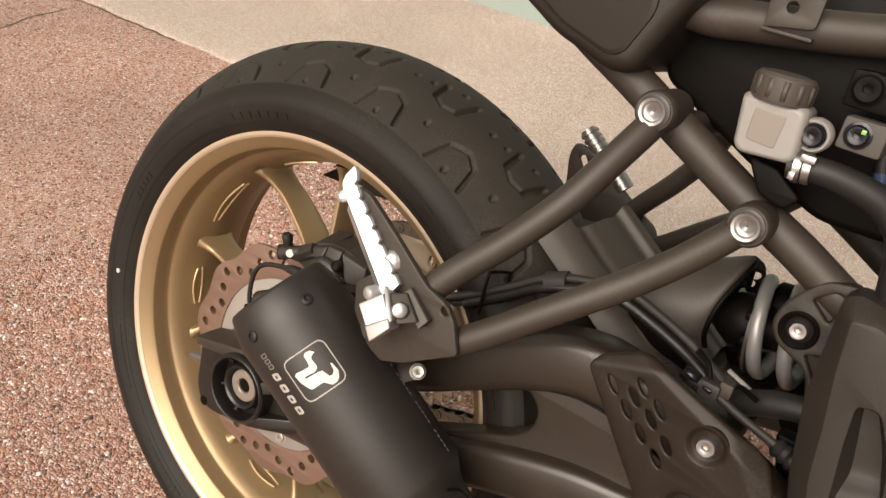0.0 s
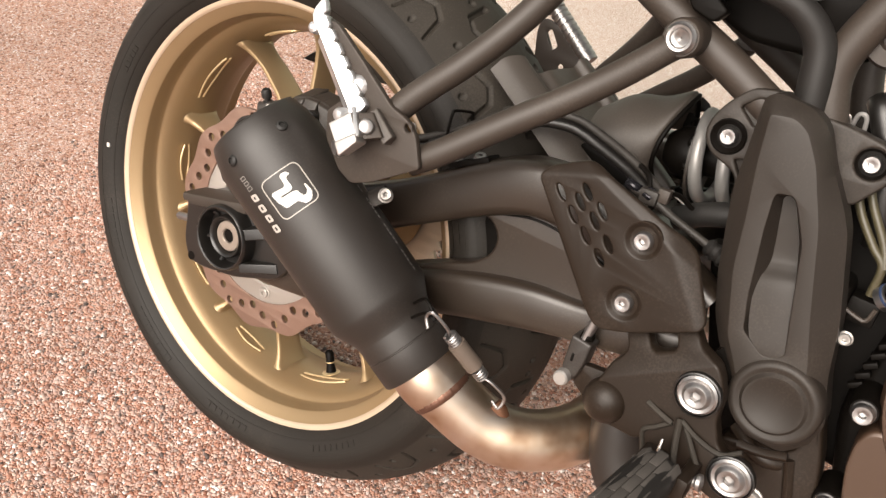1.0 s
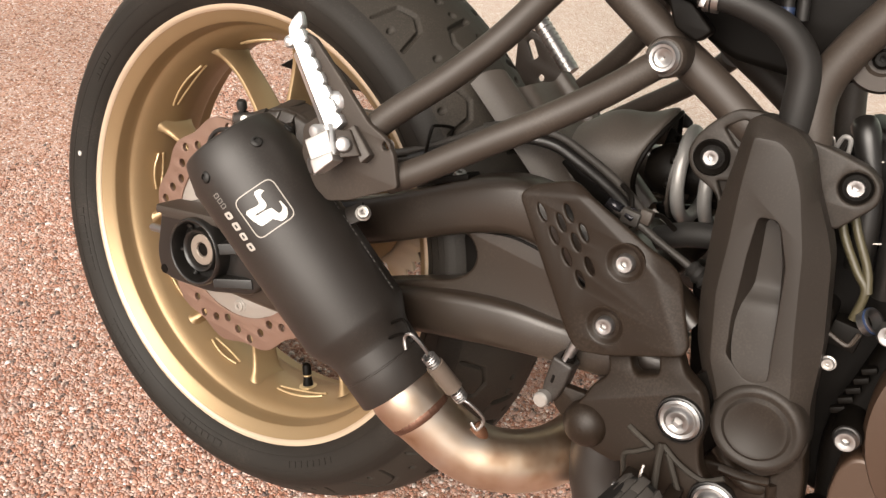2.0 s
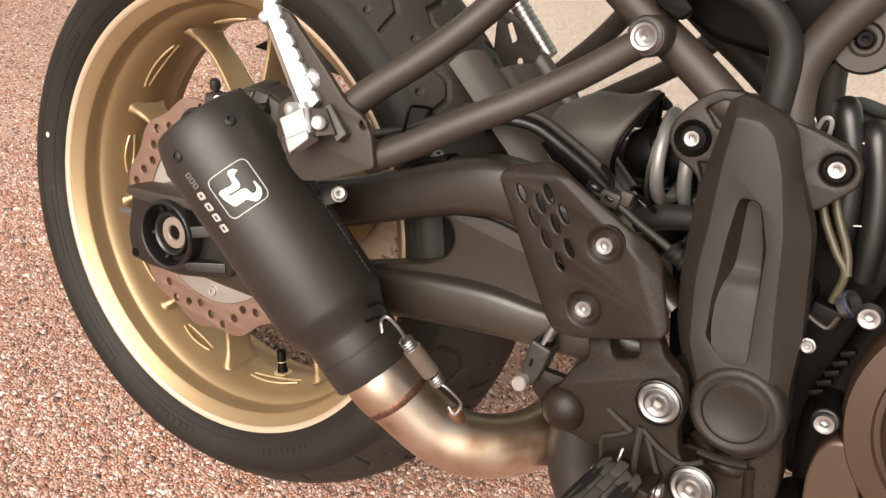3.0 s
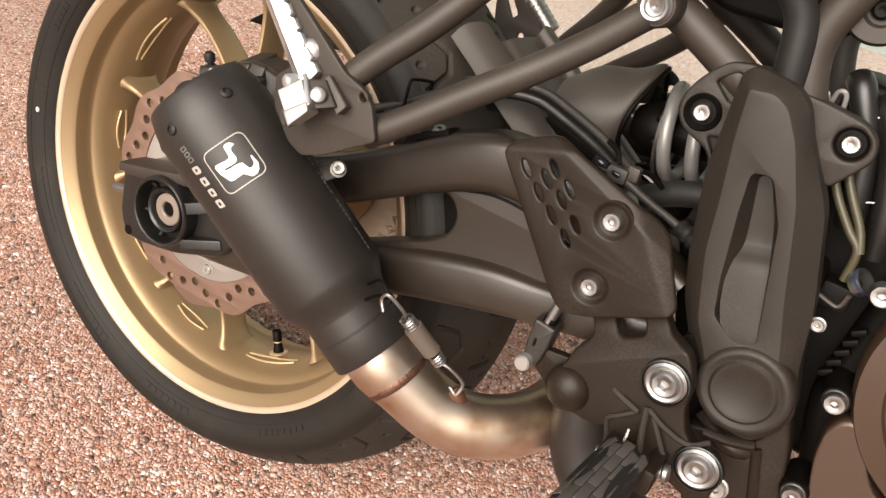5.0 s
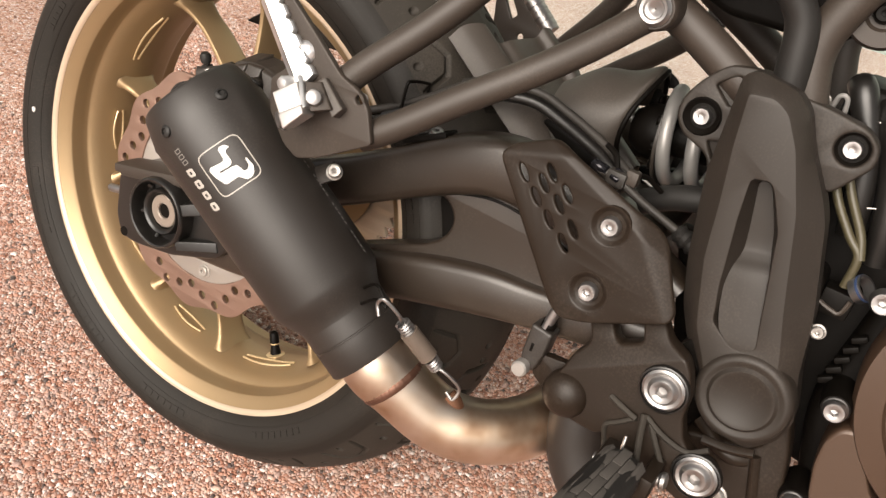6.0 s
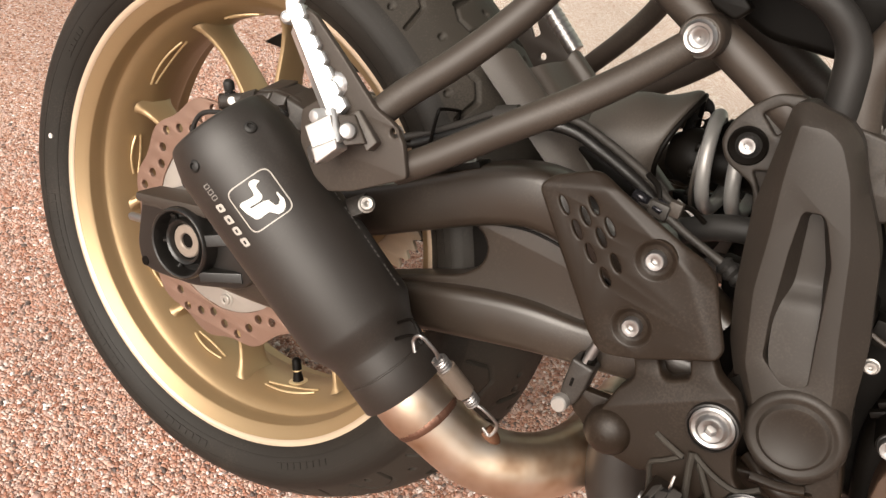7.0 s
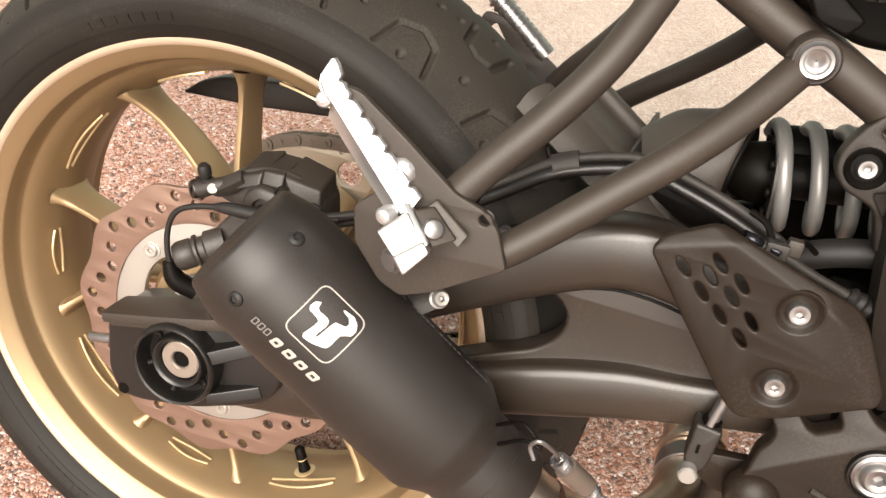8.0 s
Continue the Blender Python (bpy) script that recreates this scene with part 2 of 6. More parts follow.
# ---------- mesh helpers ----------
def mesh_of(name, verts, faces, sharp=38):
    me = bpy.data.meshes.new(name)
    me.from_pydata([tuple(v) for v in verts], [], faces)
    me.validate()
    bm = bmesh.new()
    bm.from_mesh(me)
    bmesh.ops.recalc_face_normals(bm, faces=bm.faces)
    bm.to_mesh(me)
    bm.free()
    me.shade_smooth()
    me.set_sharp_from_angle(angle=radians(sharp))
    for fc in me.polygons:
        if fc.loop_total > 4:
            fc.use_smooth = False
    return me


def part(name, me, mat, parent, label=""):
    """Links a mesh (or a bmesh) as one object under a thing or a part."""
    if not isinstance(me, bpy.types.Mesh):
        bm = me
        me = bpy.data.meshes.new(name)
        bm.to_mesh(me)
        bm.free()
        me.shade_smooth()
        me.set_sharp_from_angle(angle=radians(38))
    me.name = name
    if not me.materials:
        me.materials.append(mat)
    ob = new(name, me)
    ob.parent = parent
    if label:
        tagged(ob, label)
    return ob


def basis(axis):
    a = Vector(axis).normalized()
    u = a.orthogonal().normalized()
    return a, u, a.cross(u)


def lathe(profile, origin, axis, segs=32, hexes=(), close=False):
    """Turns a profile of (along, radius) round an axis. hexes: rows that get a six-sided section."""
    a, u, v = basis(axis)
    o = Vector(origin)
    verts, faces = [], []
    for i, (s, r) in enumerate(profile):
        for k in range(segs):
            t = 2 * math.pi * k / segs
            q = r
            if i in hexes:
                q = r * math.cos(math.pi / 6) / math.cos((t % (math.pi / 3)) - math.pi / 6)
            verts.append(o + a * s + (u * math.cos(t) + v * math.sin(t)) * q)
    rows = len(profile)
    for i in range(rows if close else rows - 1):
        j = (i + 1) % rows
        for k in range(segs):
            l = (k + 1) % segs
            faces.append((i * segs + k, i * segs + l, j * segs + l, j * segs + k))
    if not close:
        faces.append(tuple(range(segs)))
        faces.append(tuple(range((rows - 1) * segs, rows * segs)))
    return mesh_of("lathe", verts, faces)


def spline(points, n=8):
    """A smooth line through a few points (of any number of values)."""
    p = [np.array(q, float) for q in points]
    p = [2 * p[0] - p[1], *p, 2 * p[-1] - p[-2]]
    out = []
    for i in range(1, len(p) - 2):
        a, b, c, d = p[i - 1:i + 3]
        for k in range(n):
            t = k / n
            out.append(0.5 * (2 * b + (c - a) * t + (2 * a - 5 * b + 4 * c - d) * t * t + (3 * b - a - 3 * c + d) * t ** 3))
    out.append(p[-2])
    return out


def sweep(points, radius, segs=16, n=8, flat=1.0, up=None, power=2.0, cap=True):
    """A tube along a smooth line. radius: one number or one for each point; flat: width over height; up: the direction of the height."""
    rr = radius if isinstance(radius, (list, tuple)) else [radius] * len(points)
    line = spline([(*q, r) for q, r in zip(points, rr)], n)
    verts, faces = [], []
    ref = Vector(up) if up else None
    last = None
    for i, q in enumerate(line):
        a = Vector(line[min(i + 1, len(line) - 1)][:3]) - Vector(line[max(i - 1, 0)][:3])
        a.normalize()
        if ref:
            w = a.cross(ref).normalized()
            h = w.cross(a)
        elif last is None:
            h = a.orthogonal().normalized()
            w = a.cross(h)
        else:
            h = (last - a * last.dot(a)).normalized()
            w = a.cross(h)
        last = h
        for k in range(segs):
            t = 2 * math.pi * k / segs
            c, s = math.cos(t), math.sin(t)
            e = 2 / power
            c, s = math.copysign(abs(c) ** e, c), math.copysign(abs(s) ** e, s)
            verts.append(Vector(q[:3]) + (w * c * flat + h * s) * q[3])
    for i in range(len(line) - 1):
        for k in range(segs):
            l = (k + 1) % segs
            faces.append((i * segs + k, i * segs + l, (i + 1) * segs + l, (i + 1) * segs + k))
    if cap:
        faces.append(tuple(range(segs)))
        faces.append(tuple(range((len(line) - 1) * segs, len(line) * segs)))
    return mesh_of("sweep", verts, faces)


def fillet(points, r, n=4):
    """Rounds the corners of an outline."""
    out, m = [], len(points)
    for i in range(m):
        p, a, b = (Vector(points[j % m]) for j in (i, i - 1, i + 1))
        da, db = (a - p), (b - p)
        d = min(r, da.length * 0.48, db.length * 0.48)
        s, e = p + da.normalized() * d, p + db.normalized() * d
        for k in range(n + 1):
            t = k / n
            out.append(s * (1 - t) ** 2 + p * 2 * t * (1 - t) + e * t * t)
    return out


def ring(cx, cz, r, n=16, wave=0.0, lobes=0):
    return [Vector((cx + (r + wave * math.cos(lobes * 2 * math.pi * k / n)) * math.cos(2 * math.pi * k / n),
                    cz + (r + wave * math.cos(lobes * 2 * math.pi * k / n)) * math.sin(2 * math.pi * k / n))) for k in range(n)]


def plate(outline, y0, y1, holes=(), bevel=0.0015, res=2, place=None):
    """A plate with rounded edges and through holes; its outline in x and z, from y0 to y1."""
    cu = bpy.data.curves.new("plate", "CURVE")
    cu.dimensions, cu.fill_mode = "2D", "BOTH"
    for loop in (outline, *holes):
        sp = cu.splines.new("POLY")
        sp.points.add(len(loop) - 1)
        for q, p in zip(sp.points, loop):
            q.co = (p[0], p[1], 0, 1)
        sp.use_cyclic_u = True
    half = abs(y1 - y0) / 2
    bevel = min(bevel, half * 0.95)
    cu.extrude, cu.bevel_depth, cu.bevel_resolution, cu.offset = half - bevel, bevel, res, -bevel
    tmp = new("plate", cu)
    me = bpy.data.meshes.new_from_object(tmp.evaluated_get(bpy.context.evaluated_depsgraph_get()))
    bpy.data.objects.remove(tmp)
    bpy.data.curves.remove(cu)
    me.transform(Matrix.Translation((0, (y0 + y1) / 2, 0)) @ Matrix.Rotation(radians(90), 4, "X"))
    if place:
        me.transform(place)
    bm = bmesh.new()
    bm.from_mesh(me)
    bmesh.ops.remove_doubles(bm, verts=bm.verts, dist=1e-5)
    bmesh.ops.recalc_face_normals(bm, faces=bm.faces)
    axis = (place.to_3x3() @ Vector((0, 1, 0))).normalized() if place else Vector((0, 1, 0))
    for fc in bm.faces:
        fc.smooth = abs(fc.normal.dot(axis)) < 0.999
    bm.to_mesh(me)
    bm.free()
    me.materials.clear()
    me.set_sharp_from_angle(angle=radians(40))
    return me


def fold(me, p0, p1, slope, soft=0.003):
    """Bends the part of a plate that lies left of the line p0 to p1 (in x and z) away from its outer face, over a soft crease."""
    a, d = Vector(p0), (Vector(p1) - Vector(p0)).normalized()
    n = Vector((-d.y, d.x))
    bm = bmesh.new()
    bm.from_mesh(me)
    for k in range(4):
        o = a + n * (soft * k / 3)
        bmesh.ops.bisect_plane(bm, geom=bm.verts[:] + bm.edges[:] + bm.faces[:], plane_co=(o.x, 0, o.y), plane_no=(n.x, 0, n.y))
    for v in bm.verts:
        s = (Vector((v.co.x, v.co.z)) - a).dot(n)
        if s > 0:
            v.co.y += slope * (s * s / (2 * soft) if s < soft else s - soft / 2)
    bm.to_mesh(me)
    bm.free()
    return me


def resample(loop, n):
    """The loop in n even steps, from the corner that lies farthest up."""
    p = [Vector(q) for q in loop]
    i0 = max(range(len(p)), key=lambda i: p[i].y - 0.3 * p[i].x)
    p = p[i0:] + p[:i0 + 1]
    d = [0.0]
    for a, c in zip(p, p[1:]):
        d.append(d[-1] + (c - a).length)
    out = []
    for k in range(n):
        t = d[-1] * k / n
        out.append(Vector((float(np.interp(t, d, [q.x for q in p])), float(np.interp(t, d, [q.y for q in p])))))
    return out


def match(loop, target):
    """For each point of the loop, the nearest point of the target outline."""
    t = np.array([(q.x, q.y) for q in resample(target, 900)])
    out = []
    for q in loop:
        k = int(np.argmin((t[:, 0] - q.x) ** 2 + (t[:, 1] - q.y) ** 2))
        out.append(Vector((float(t[k, 0]), float(t[k, 1]))))
    return out


def shrink(loop, d):
    """The outline, drawn in by d."""
    p = [Vector(q) for q in loop]
    area = sum(a.x * c.y - c.x * a.y for a, c in zip(p, p[1:] + p[:1]))
    s = 1 if area > 0 else -1
    out = []
    for i, q in enumerate(p):
        t = p[(i + 1) % len(p)] - p[i - 1]
        n = Vector((-t.y, t.x)).normalized() * s
        out.append(q + n * d)
    return out


def loft(loops, cap=True):
    """A skin over loops of equal length, each at its own y."""
    n = len(loops[0][0])
    verts = [(q.x, y, q.y) for loop, y in loops for q in loop]
    faces = []
    for i in range(len(loops) - 1):
        for k in range(n):
            l = (k + 1) % n
            faces.append((i * n + k, i * n + l, (i + 1) * n + l, (i + 1) * n + k))
    return mesh_of("loft", verts, faces, 30)


def relief(outline, steps, centre=None):
    """A moulded cover: the outline, drawn in towards a centre step by step; steps are (share, y)."""
    n = len(outline)
    c = Vector(centre) if centre else sum((Vector(p) for p in outline), Vector((0, 0))) / n
    verts, faces = [], []
    for share, y in steps:
        for p in outline:
            q = c + (Vector(p) - c) * share
            verts.append((q.x, y, q.y))
    for i in range(len(steps) - 1):
        for k in range(n):
            l = (k + 1) % n
            faces.append((i * n + k, i * n + l, (i + 1) * n + l, (i + 1) * n + k))
    faces.append(tuple(range((len(steps) - 1) * n, len(steps) * n)))
    return mesh_of("relief", verts, faces, 50)


def sheet(rows, thick):
    """A curved panel through rows of points, with thickness."""
    rows = [spline(r, 6) for r in rows]
    rows = [list(r) for r in zip(*[spline([r[i] for r in rows], 6) for i in range(len(rows[0]))])]
    nr, nc = len(rows), len(rows[0])
    top = [[Vector(p) for p in r] for r in rows]
    low = []
    for i in range(nr):
        line = []
        for j in range(nc):
            du = top[min(i + 1, nr - 1)][j] - top[max(i - 1, 0)][j]
            dv = top[i][min(j + 1, nc - 1)] - top[i][max(j - 1, 0)]
            line.append(top[i][j] - du.cross(dv).normalized() * thick)
        low.append(line)
    verts = [p for r in top for p in r] + [p for r in low for p in r]
    k = nr * nc
    faces = []
    for i in range(nr - 1):
        for j in range(nc - 1):
            a = (i * nc + j, i * nc + j + 1, (i + 1) * nc + j + 1, (i + 1) * nc + j)
            faces += [a, tuple(k + q for q in reversed(a))]
    edge = [i * nc for i in range(nr)] + [(nr - 1) * nc + j for j in range(1, nc)] + [i * nc + nc - 1 for i in range(nr - 2, -1, -1)] + [j for j in range(nc - 2, 0, -1)]
    for a, b in zip(edge, edge[1:] + edge[:1]):
        faces.append((a, b, k + b, k + a))
    return mesh_of("sheet", verts, faces, 50)


def block(lo, hi, bevel=0.002, taper=0.0, place=None):
    """A box with rounded edges; taper draws in its outer (-y) face."""
    bm = bmesh.new()
    bmesh.ops.create_cube(bm, size=1)
    lo, hi = Vector(lo), Vector(hi)
    for v in bm.verts:
        k = 1 - taper if v.co.y < 0 else 1
        v.co = Vector(((lo.x + hi.x) / 2 + v.co.x * k * (hi.x - lo.x), (lo.y + hi.y) / 2 + v.co.y * (hi.y - lo.y), (lo.z + hi.z) / 2 + v.co.z * k * (hi.z - lo.z)))
    bmesh.ops.bevel(bm, geom=bm.edges[:], offset=bevel, segments=2, affect="EDGES", profile=0.6)
    if place:
        bm.transform(place)
    return bm


def bolt(name, place, axis, r, h, mat, parent, flange=1.25, label="", socket=0.38):
    """A round-head socket bolt with a flange."""
    me = lathe([(0, r * flange), (h * 0.22, r * flange), (h * 0.32, r * 1.02), (h * 0.8, r), (h, r * 0.86), (h, r * socket * 1.12), (h * 0.96, r * socket), (h * 0.35, r * socket), (h * 0.3, r * 0.05)],
               place, axis, 24, hexes=(6, 7))
    return part(name, me, mat, parent, label)


def solid(corners, bevel):
    """A six-sided casting from its eight corners (four in front, the four behind them), with rounded edges."""
    bm_ = bmesh.new()
    v = [bm_.verts.new(c) for c in corners]
    for q in ((0, 1, 2, 3), (7, 6, 5, 4), (0, 4, 5, 1), (1, 5, 6, 2), (2, 6, 7, 3), (3, 7, 4, 0)):
        bm_.faces.new([v[i] for i in q])
    bmesh.ops.recalc_face_normals(bm_, faces=bm_.faces)
    bmesh.ops.bevel(bm_, geom=bm_.edges[:], offset=bevel, segments=3, affect="EDGES", profile=0.6)
    me = bpy.data.meshes.new("solid")
    bm_.to_mesh(me)
    bm_.free()
    me.shade_smooth()
    me.set_sharp_from_angle(angle=radians(38))
    return me


def mirrored(me):
    m = me.copy()
    m.transform(Matrix.Scale(-1, 4, (0, 1, 0)))
    m.flip_normals()
    return m


# ---------- the ground, the pavement and the wall ----------
def strip_edge(x):
    return 0.862 + 0.006 * noise.noise((x * 9, 0, 0)) + 0.004 * noise.noise((x * 31, 4, 0))


def ground_sheet():
    xs = [-60, -20, -6] + [-3 + 0.25 * i for i in range(25)] + [6, 20, 60]
    ys = [-60, -20, -6, -3, -2, -1.5, -1, -0.5, 0, 0.5, 1, 1.5, 2, 3, 6, 20, 60]
    verts = [(x, y, 0) for y in ys for x in xs]
    n = len(xs)
    faces = [(j * n + i, j * n + i + 1, (j + 1) * n + i + 1, (j + 1) * n + i) for j in range(len(ys) - 1) for i in range(n - 1)]
    ob = new("ground", mesh_of("ground", verts, faces))
    ob.data.materials.append(M_GROUND)
    return tagged(ob, "pink exposed-aggregate paving of small rounded pebbles", "ground", kind="structure")


ground_sheet()


def pebbles():
    """Rounded stones bedded close together in the paving; each is a loose low dome of its own colour."""
    rng = np.random.default_rng(11)
    pitch = 0.0043
    nx, ny = int(1.42 / pitch), int(1.16 / (pitch * 0.866))
    gx, gy = np.meshgrid(np.arange(nx), np.arange(ny), indexing="ij")
    x = (-0.80 + (gx + 0.5 * (gy % 2)) * pitch).ravel()
    y = (-0.46 + gy * pitch * 0.866).ravel()
    x = x + rng.normal(0, 0.0008, x.size)
    y = y + rng.normal(0, 0.0008, y.size)
    # the stones thin out towards the rim of the bed
    d = np.minimum.reduce([x + 0.80, 0.62 - x, y + 0.46, 0.70 - y])
    keep = rng.random(x.size) < np.clip(d / 0.20, 0, 1) * 0.97
    x, y = x[keep], y[keep]
    n = x.size
    size = 0.0023 * np.exp(rng.normal(0, 0.22, n))
    size = np.where(rng.random(n) < 0.03, size * 1.45, size)
    longer = rng.uniform(1.0, 1.55, n)
    turn = rng.uniform(0, math.pi, n)
    high = size * rng.uniform(0.45, 0.85, n)
    segs = 6
    k = np.arange(segs) * 2 * math.pi / segs
    ragged = rng.uniform(0.82, 1.14, (n, segs))
    rings = []
    for share, z in ((1.0, -0.12), (0.74, 0.66)):
        a = np.cos(k)[None, :] * size[:, None] * longer[:, None] * ragged * share
        b = np.sin(k)[None, :] * size[:, None] / longer[:, None] ** 0.4 * ragged * share
        px_, py_ = x[:, None] + a * np.cos(turn)[:, None] - b * np.sin(turn)[:, None], y[:, None] + a * np.sin(turn)[:, None] + b * np.cos(turn)[:, None]
        tilt = rng.uniform(-0.12, 0.12, (n, 1)) * np.cos(k)[None, :]
        rings.append(np.stack([px_, py_, (z + tilt * (z > 0)) * high[:, None]], -1))
    top = np.stack([x, y, high], -1)[:, None, :]
    co = np.concatenate([*rings, top], 1)
    per = 2 * segs + 1
    j = np.arange(segs)
    l = (j + 1) % segs
    quads = np.stack([j, l, segs + l, segs + j], -1)
    tris = np.stack([segs + j, segs + l, np.full(segs, 2 * segs)], -1)
    one = np.concatenate([quads.ravel(), tris.ravel()])
    idx = (np.arange(n)[:, None] * per + one[None, :]).ravel()
    starts = np.concatenate([np.arange(len(quads)) * 4, len(quads) * 4 + np.arange(len(tris)) * 3])
    me = bpy.data.meshes.new("pebbles")
    me.vertices.add(n * per)
    me.vertices.foreach_set("co", co.ravel())
    me.loops.add(idx.size)
    me.loops.foreach_set("vertex_index", idx.astype(np.int32))
    me.polygons.add(n * len(starts))
    me.polygons.foreach_set("loop_start", (np.arange(n)[:, None] * one.size + starts[None, :]).ravel().astype(np.int32))
    me.update(calc_edges=True)
    me.materials.append(M_STONES)
    me.shade_smooth()
    ob = new("pebbles", me)
    return tagged(ob, "small rounded pink, brown and grey pebbles bedded in the paving", "pebbles", kind="stuff")


pebbles()


def pavement():
    xs = [-12, -6, -3] + [-2.5 + 0.02 * i for i in range(200)] + [2, 4, 12]
    prof = [(0.0, 0.0), (0.004, 0.005), (0.014, 0.008), (0.06, 0.009)]
    verts = []
    for x in xs:
        e = strip_edge(x)
        for d, z in prof:
            verts.append((x, e + d, z - 0.002 + 0.002 * noise.noise((x * 17, d * 50, 3))))
        verts.append((x, 1.70, 0.008))
    n = len(prof) + 1
    faces = [(i * n + j, (i + 1) * n + j, (i + 1) * n + j + 1, i * n + j + 1) for i in range(len(xs) - 1) for j in range(n - 1)]
    ob = new("pavement", mesh_of("pavement", verts, faces, 60))
    ob.data.materials.append(M_PAVE)
    return tagged(ob, "sandy worn concrete strip along a wall", "pavement", kind="structure")


pavement()
wall = new("wall_north", bpy.data.meshes.new("wall_north"))
bm = block((-12, 1.70, -0.05), (12, 1.90, 2.8), 0.004)
bm.to_mesh(wall.data)
bm.free()
wall.data.materials.append(M_WALL)
tagged(wall, "plain grey-green painted wall beside the pavement", "wall", kind="structure")


def joint(name, points, width, label, across=False):
    """A ragged dark line in the ground; across: it runs along x."""
    verts, faces = [], []
    for x, y in spline(points, 14):
        w = width * (0.5 + 1.3 * abs(noise.noise((x * 40, y * 40, 0))))
        o = 0.006 * noise.noise((x * 25, y * 25, 7))
        verts += [(x, y + o - w, 0.0015), (x, y + o + w, 0.0015)] if across else [(x + o - w, y, 0.0015), (x + o + w, y, 0.0015)]
    n = len(verts) // 2
    faces = [(2 * i, 2 * i + 1, 2 * i + 3, 2 * i + 2) for i in range(n - 1)]
    ob = new(name, mesh_of(name, verts, faces))
    ob.data.materials.append(M_JOINT)
    return tagged(ob, label, "crack", kind="structure")


joint("trim", [(-1.769, 0.79), (-1.776, 0.726), (-1.780, 0.677), (-1.764, 0.626), (-1.763, 0.584), (-1.775, 0.40), (-1.79, 0.0), (-1.81, -1.2)], 0.0050, "thin dark crack across the pebble paving")
joint("trim", [(-1.90, 0.845), (-1.766, 0.853), (-1.698, 0.855), (-1.62, 0.853), (-1.547, 0.855), (-1.47, 0.857), (-1.38, 0.858)], 0.0045, "dirty ragged seam between the paving and the concrete strip", True)


# ---------- the motorcycle: x forward, y to its left, z up, from the middle of the rear axle ----------
bike = new("motorcycle")
bike.matrix_world = pose(0, 0, 0.305, -16.96)
tagged(bike, "matt black motorcycle with gold wheels and a short round silencer", "motorcycle")
Y = (0, 1, 0)
OUT = (0, -1, 0)

# ----- rear wheel -----
RIM = [(-0.0785, 0.2285), (-0.0785, 0.2318), (-0.0765, 0.2326), (-0.0735, 0.2310), (-0.071, 0.2235), (-0.05, 0.2165), (0.05, 0.2165), (0.071, 0.2235), (0.0735, 0.231), (0.0765, 0.2326), (0.0785, 0.2318), (0.0785, 0.2285)]
INNER = [(0.0785, 0.2288), (0.0774, 0.2270), (0.0745, 0.2236), (0.0700, 0.2184), (0.0668, 0.2148), (0.0660, 0.2142), (0.0648, 0.2139), (0.0540, 0.2124), (0.0494, 0.2115), (0.0484, 0.2110), (0.0474, 0.2100), (0.0440, 0.2066), (0.0360, 0.2030), (0.0260, 0.2000), (0.0160, 0.1972), (0.008, 0.1955)]
RIM = RIM + INNER + [(-y, r) for y, r in reversed(INNER)]
wheel = part("rear_wheel", lathe(RIM, (0, 0, 0), Y, 160, close=True), M_GOLD, bike, "gold-painted cast alloy wheel rim")


for sgn in (-1, 1):
    part("rim_lip", lathe([(sgn * y, r) for y, r in ((0.0790, 0.2316), (0.0790, 0.2285), (0.0780, 0.2266), (0.0764, 0.2252), (0.0752, 0.2256), (0.0748, 0.2290))], (0, 0, 0), Y, 160, close=True), M_GOLDLIP, wheel, "gold rim lip with a pale highlight in its colour")

PITCH = 2 * math.pi * 0.315 / 21
STROKES = (((0.0235, 0.0885), (0.0174, 0.0650), 0.0016), ((0.0174, 0.0650), (0.0, 0.0578), 0.0016), ((0.0, 0.0578), (-0.0160, 0.0650), 0.0016), ((-0.0160, 0.0650), (-0.0240, 0.0870), 0.0019),
           ((-0.0262, 0.0363), (-0.0222, 0.0136), 0.0028), ((-0.0395, 0.0430), (-0.0540, 0.0385), 0.0014), ((-0.0540, 0.0385), (-0.0590, 0.0130), 0.0026), ((-0.0300, 0.0390), (-0.0395, 0.0430), 0.0010))
DOTS = ((-0.0467, 0.066), (0.0003, 0.0850), (-0.0410, 0.0112), (0.0045, 0.0262), (-0.0130, 0.0240))


def tread_cut(u, v):
    """Depth of the tread pattern; u: metres round the tyre, v: metres from its middle line (arrays)."""
    a = np.abs(v)
    w = u + np.where(v > 0, PITCH * 0.5, 0.0)
    d = np.full(u.shape, 1.0)
    for (x0, y0), (x1, y1), half in STROKES:
        mx = (x0 + x1) / 2
        q = (w - mx + PITCH / 2) % PITCH - PITCH / 2 + mx
        dx, dy = x1 - x0, y1 - y0
        t = np.clip(((q - x0) * dx + (a - y0) * dy) / (dx * dx + dy * dy), 0, 1)
        d = np.minimum(d, np.hypot(q - x0 - t * dx, a - y0 - t * dy) - half)
    for x0, y0 in DOTS:
        q = (w - x0 + PITCH / 2) % PITCH - PITCH / 2
        d = np.minimum(d, np.hypot(q, a - y0) - 0.0030)
    return 0.0050 * np.clip(0.5 - d / 0.0014, 0, 1)


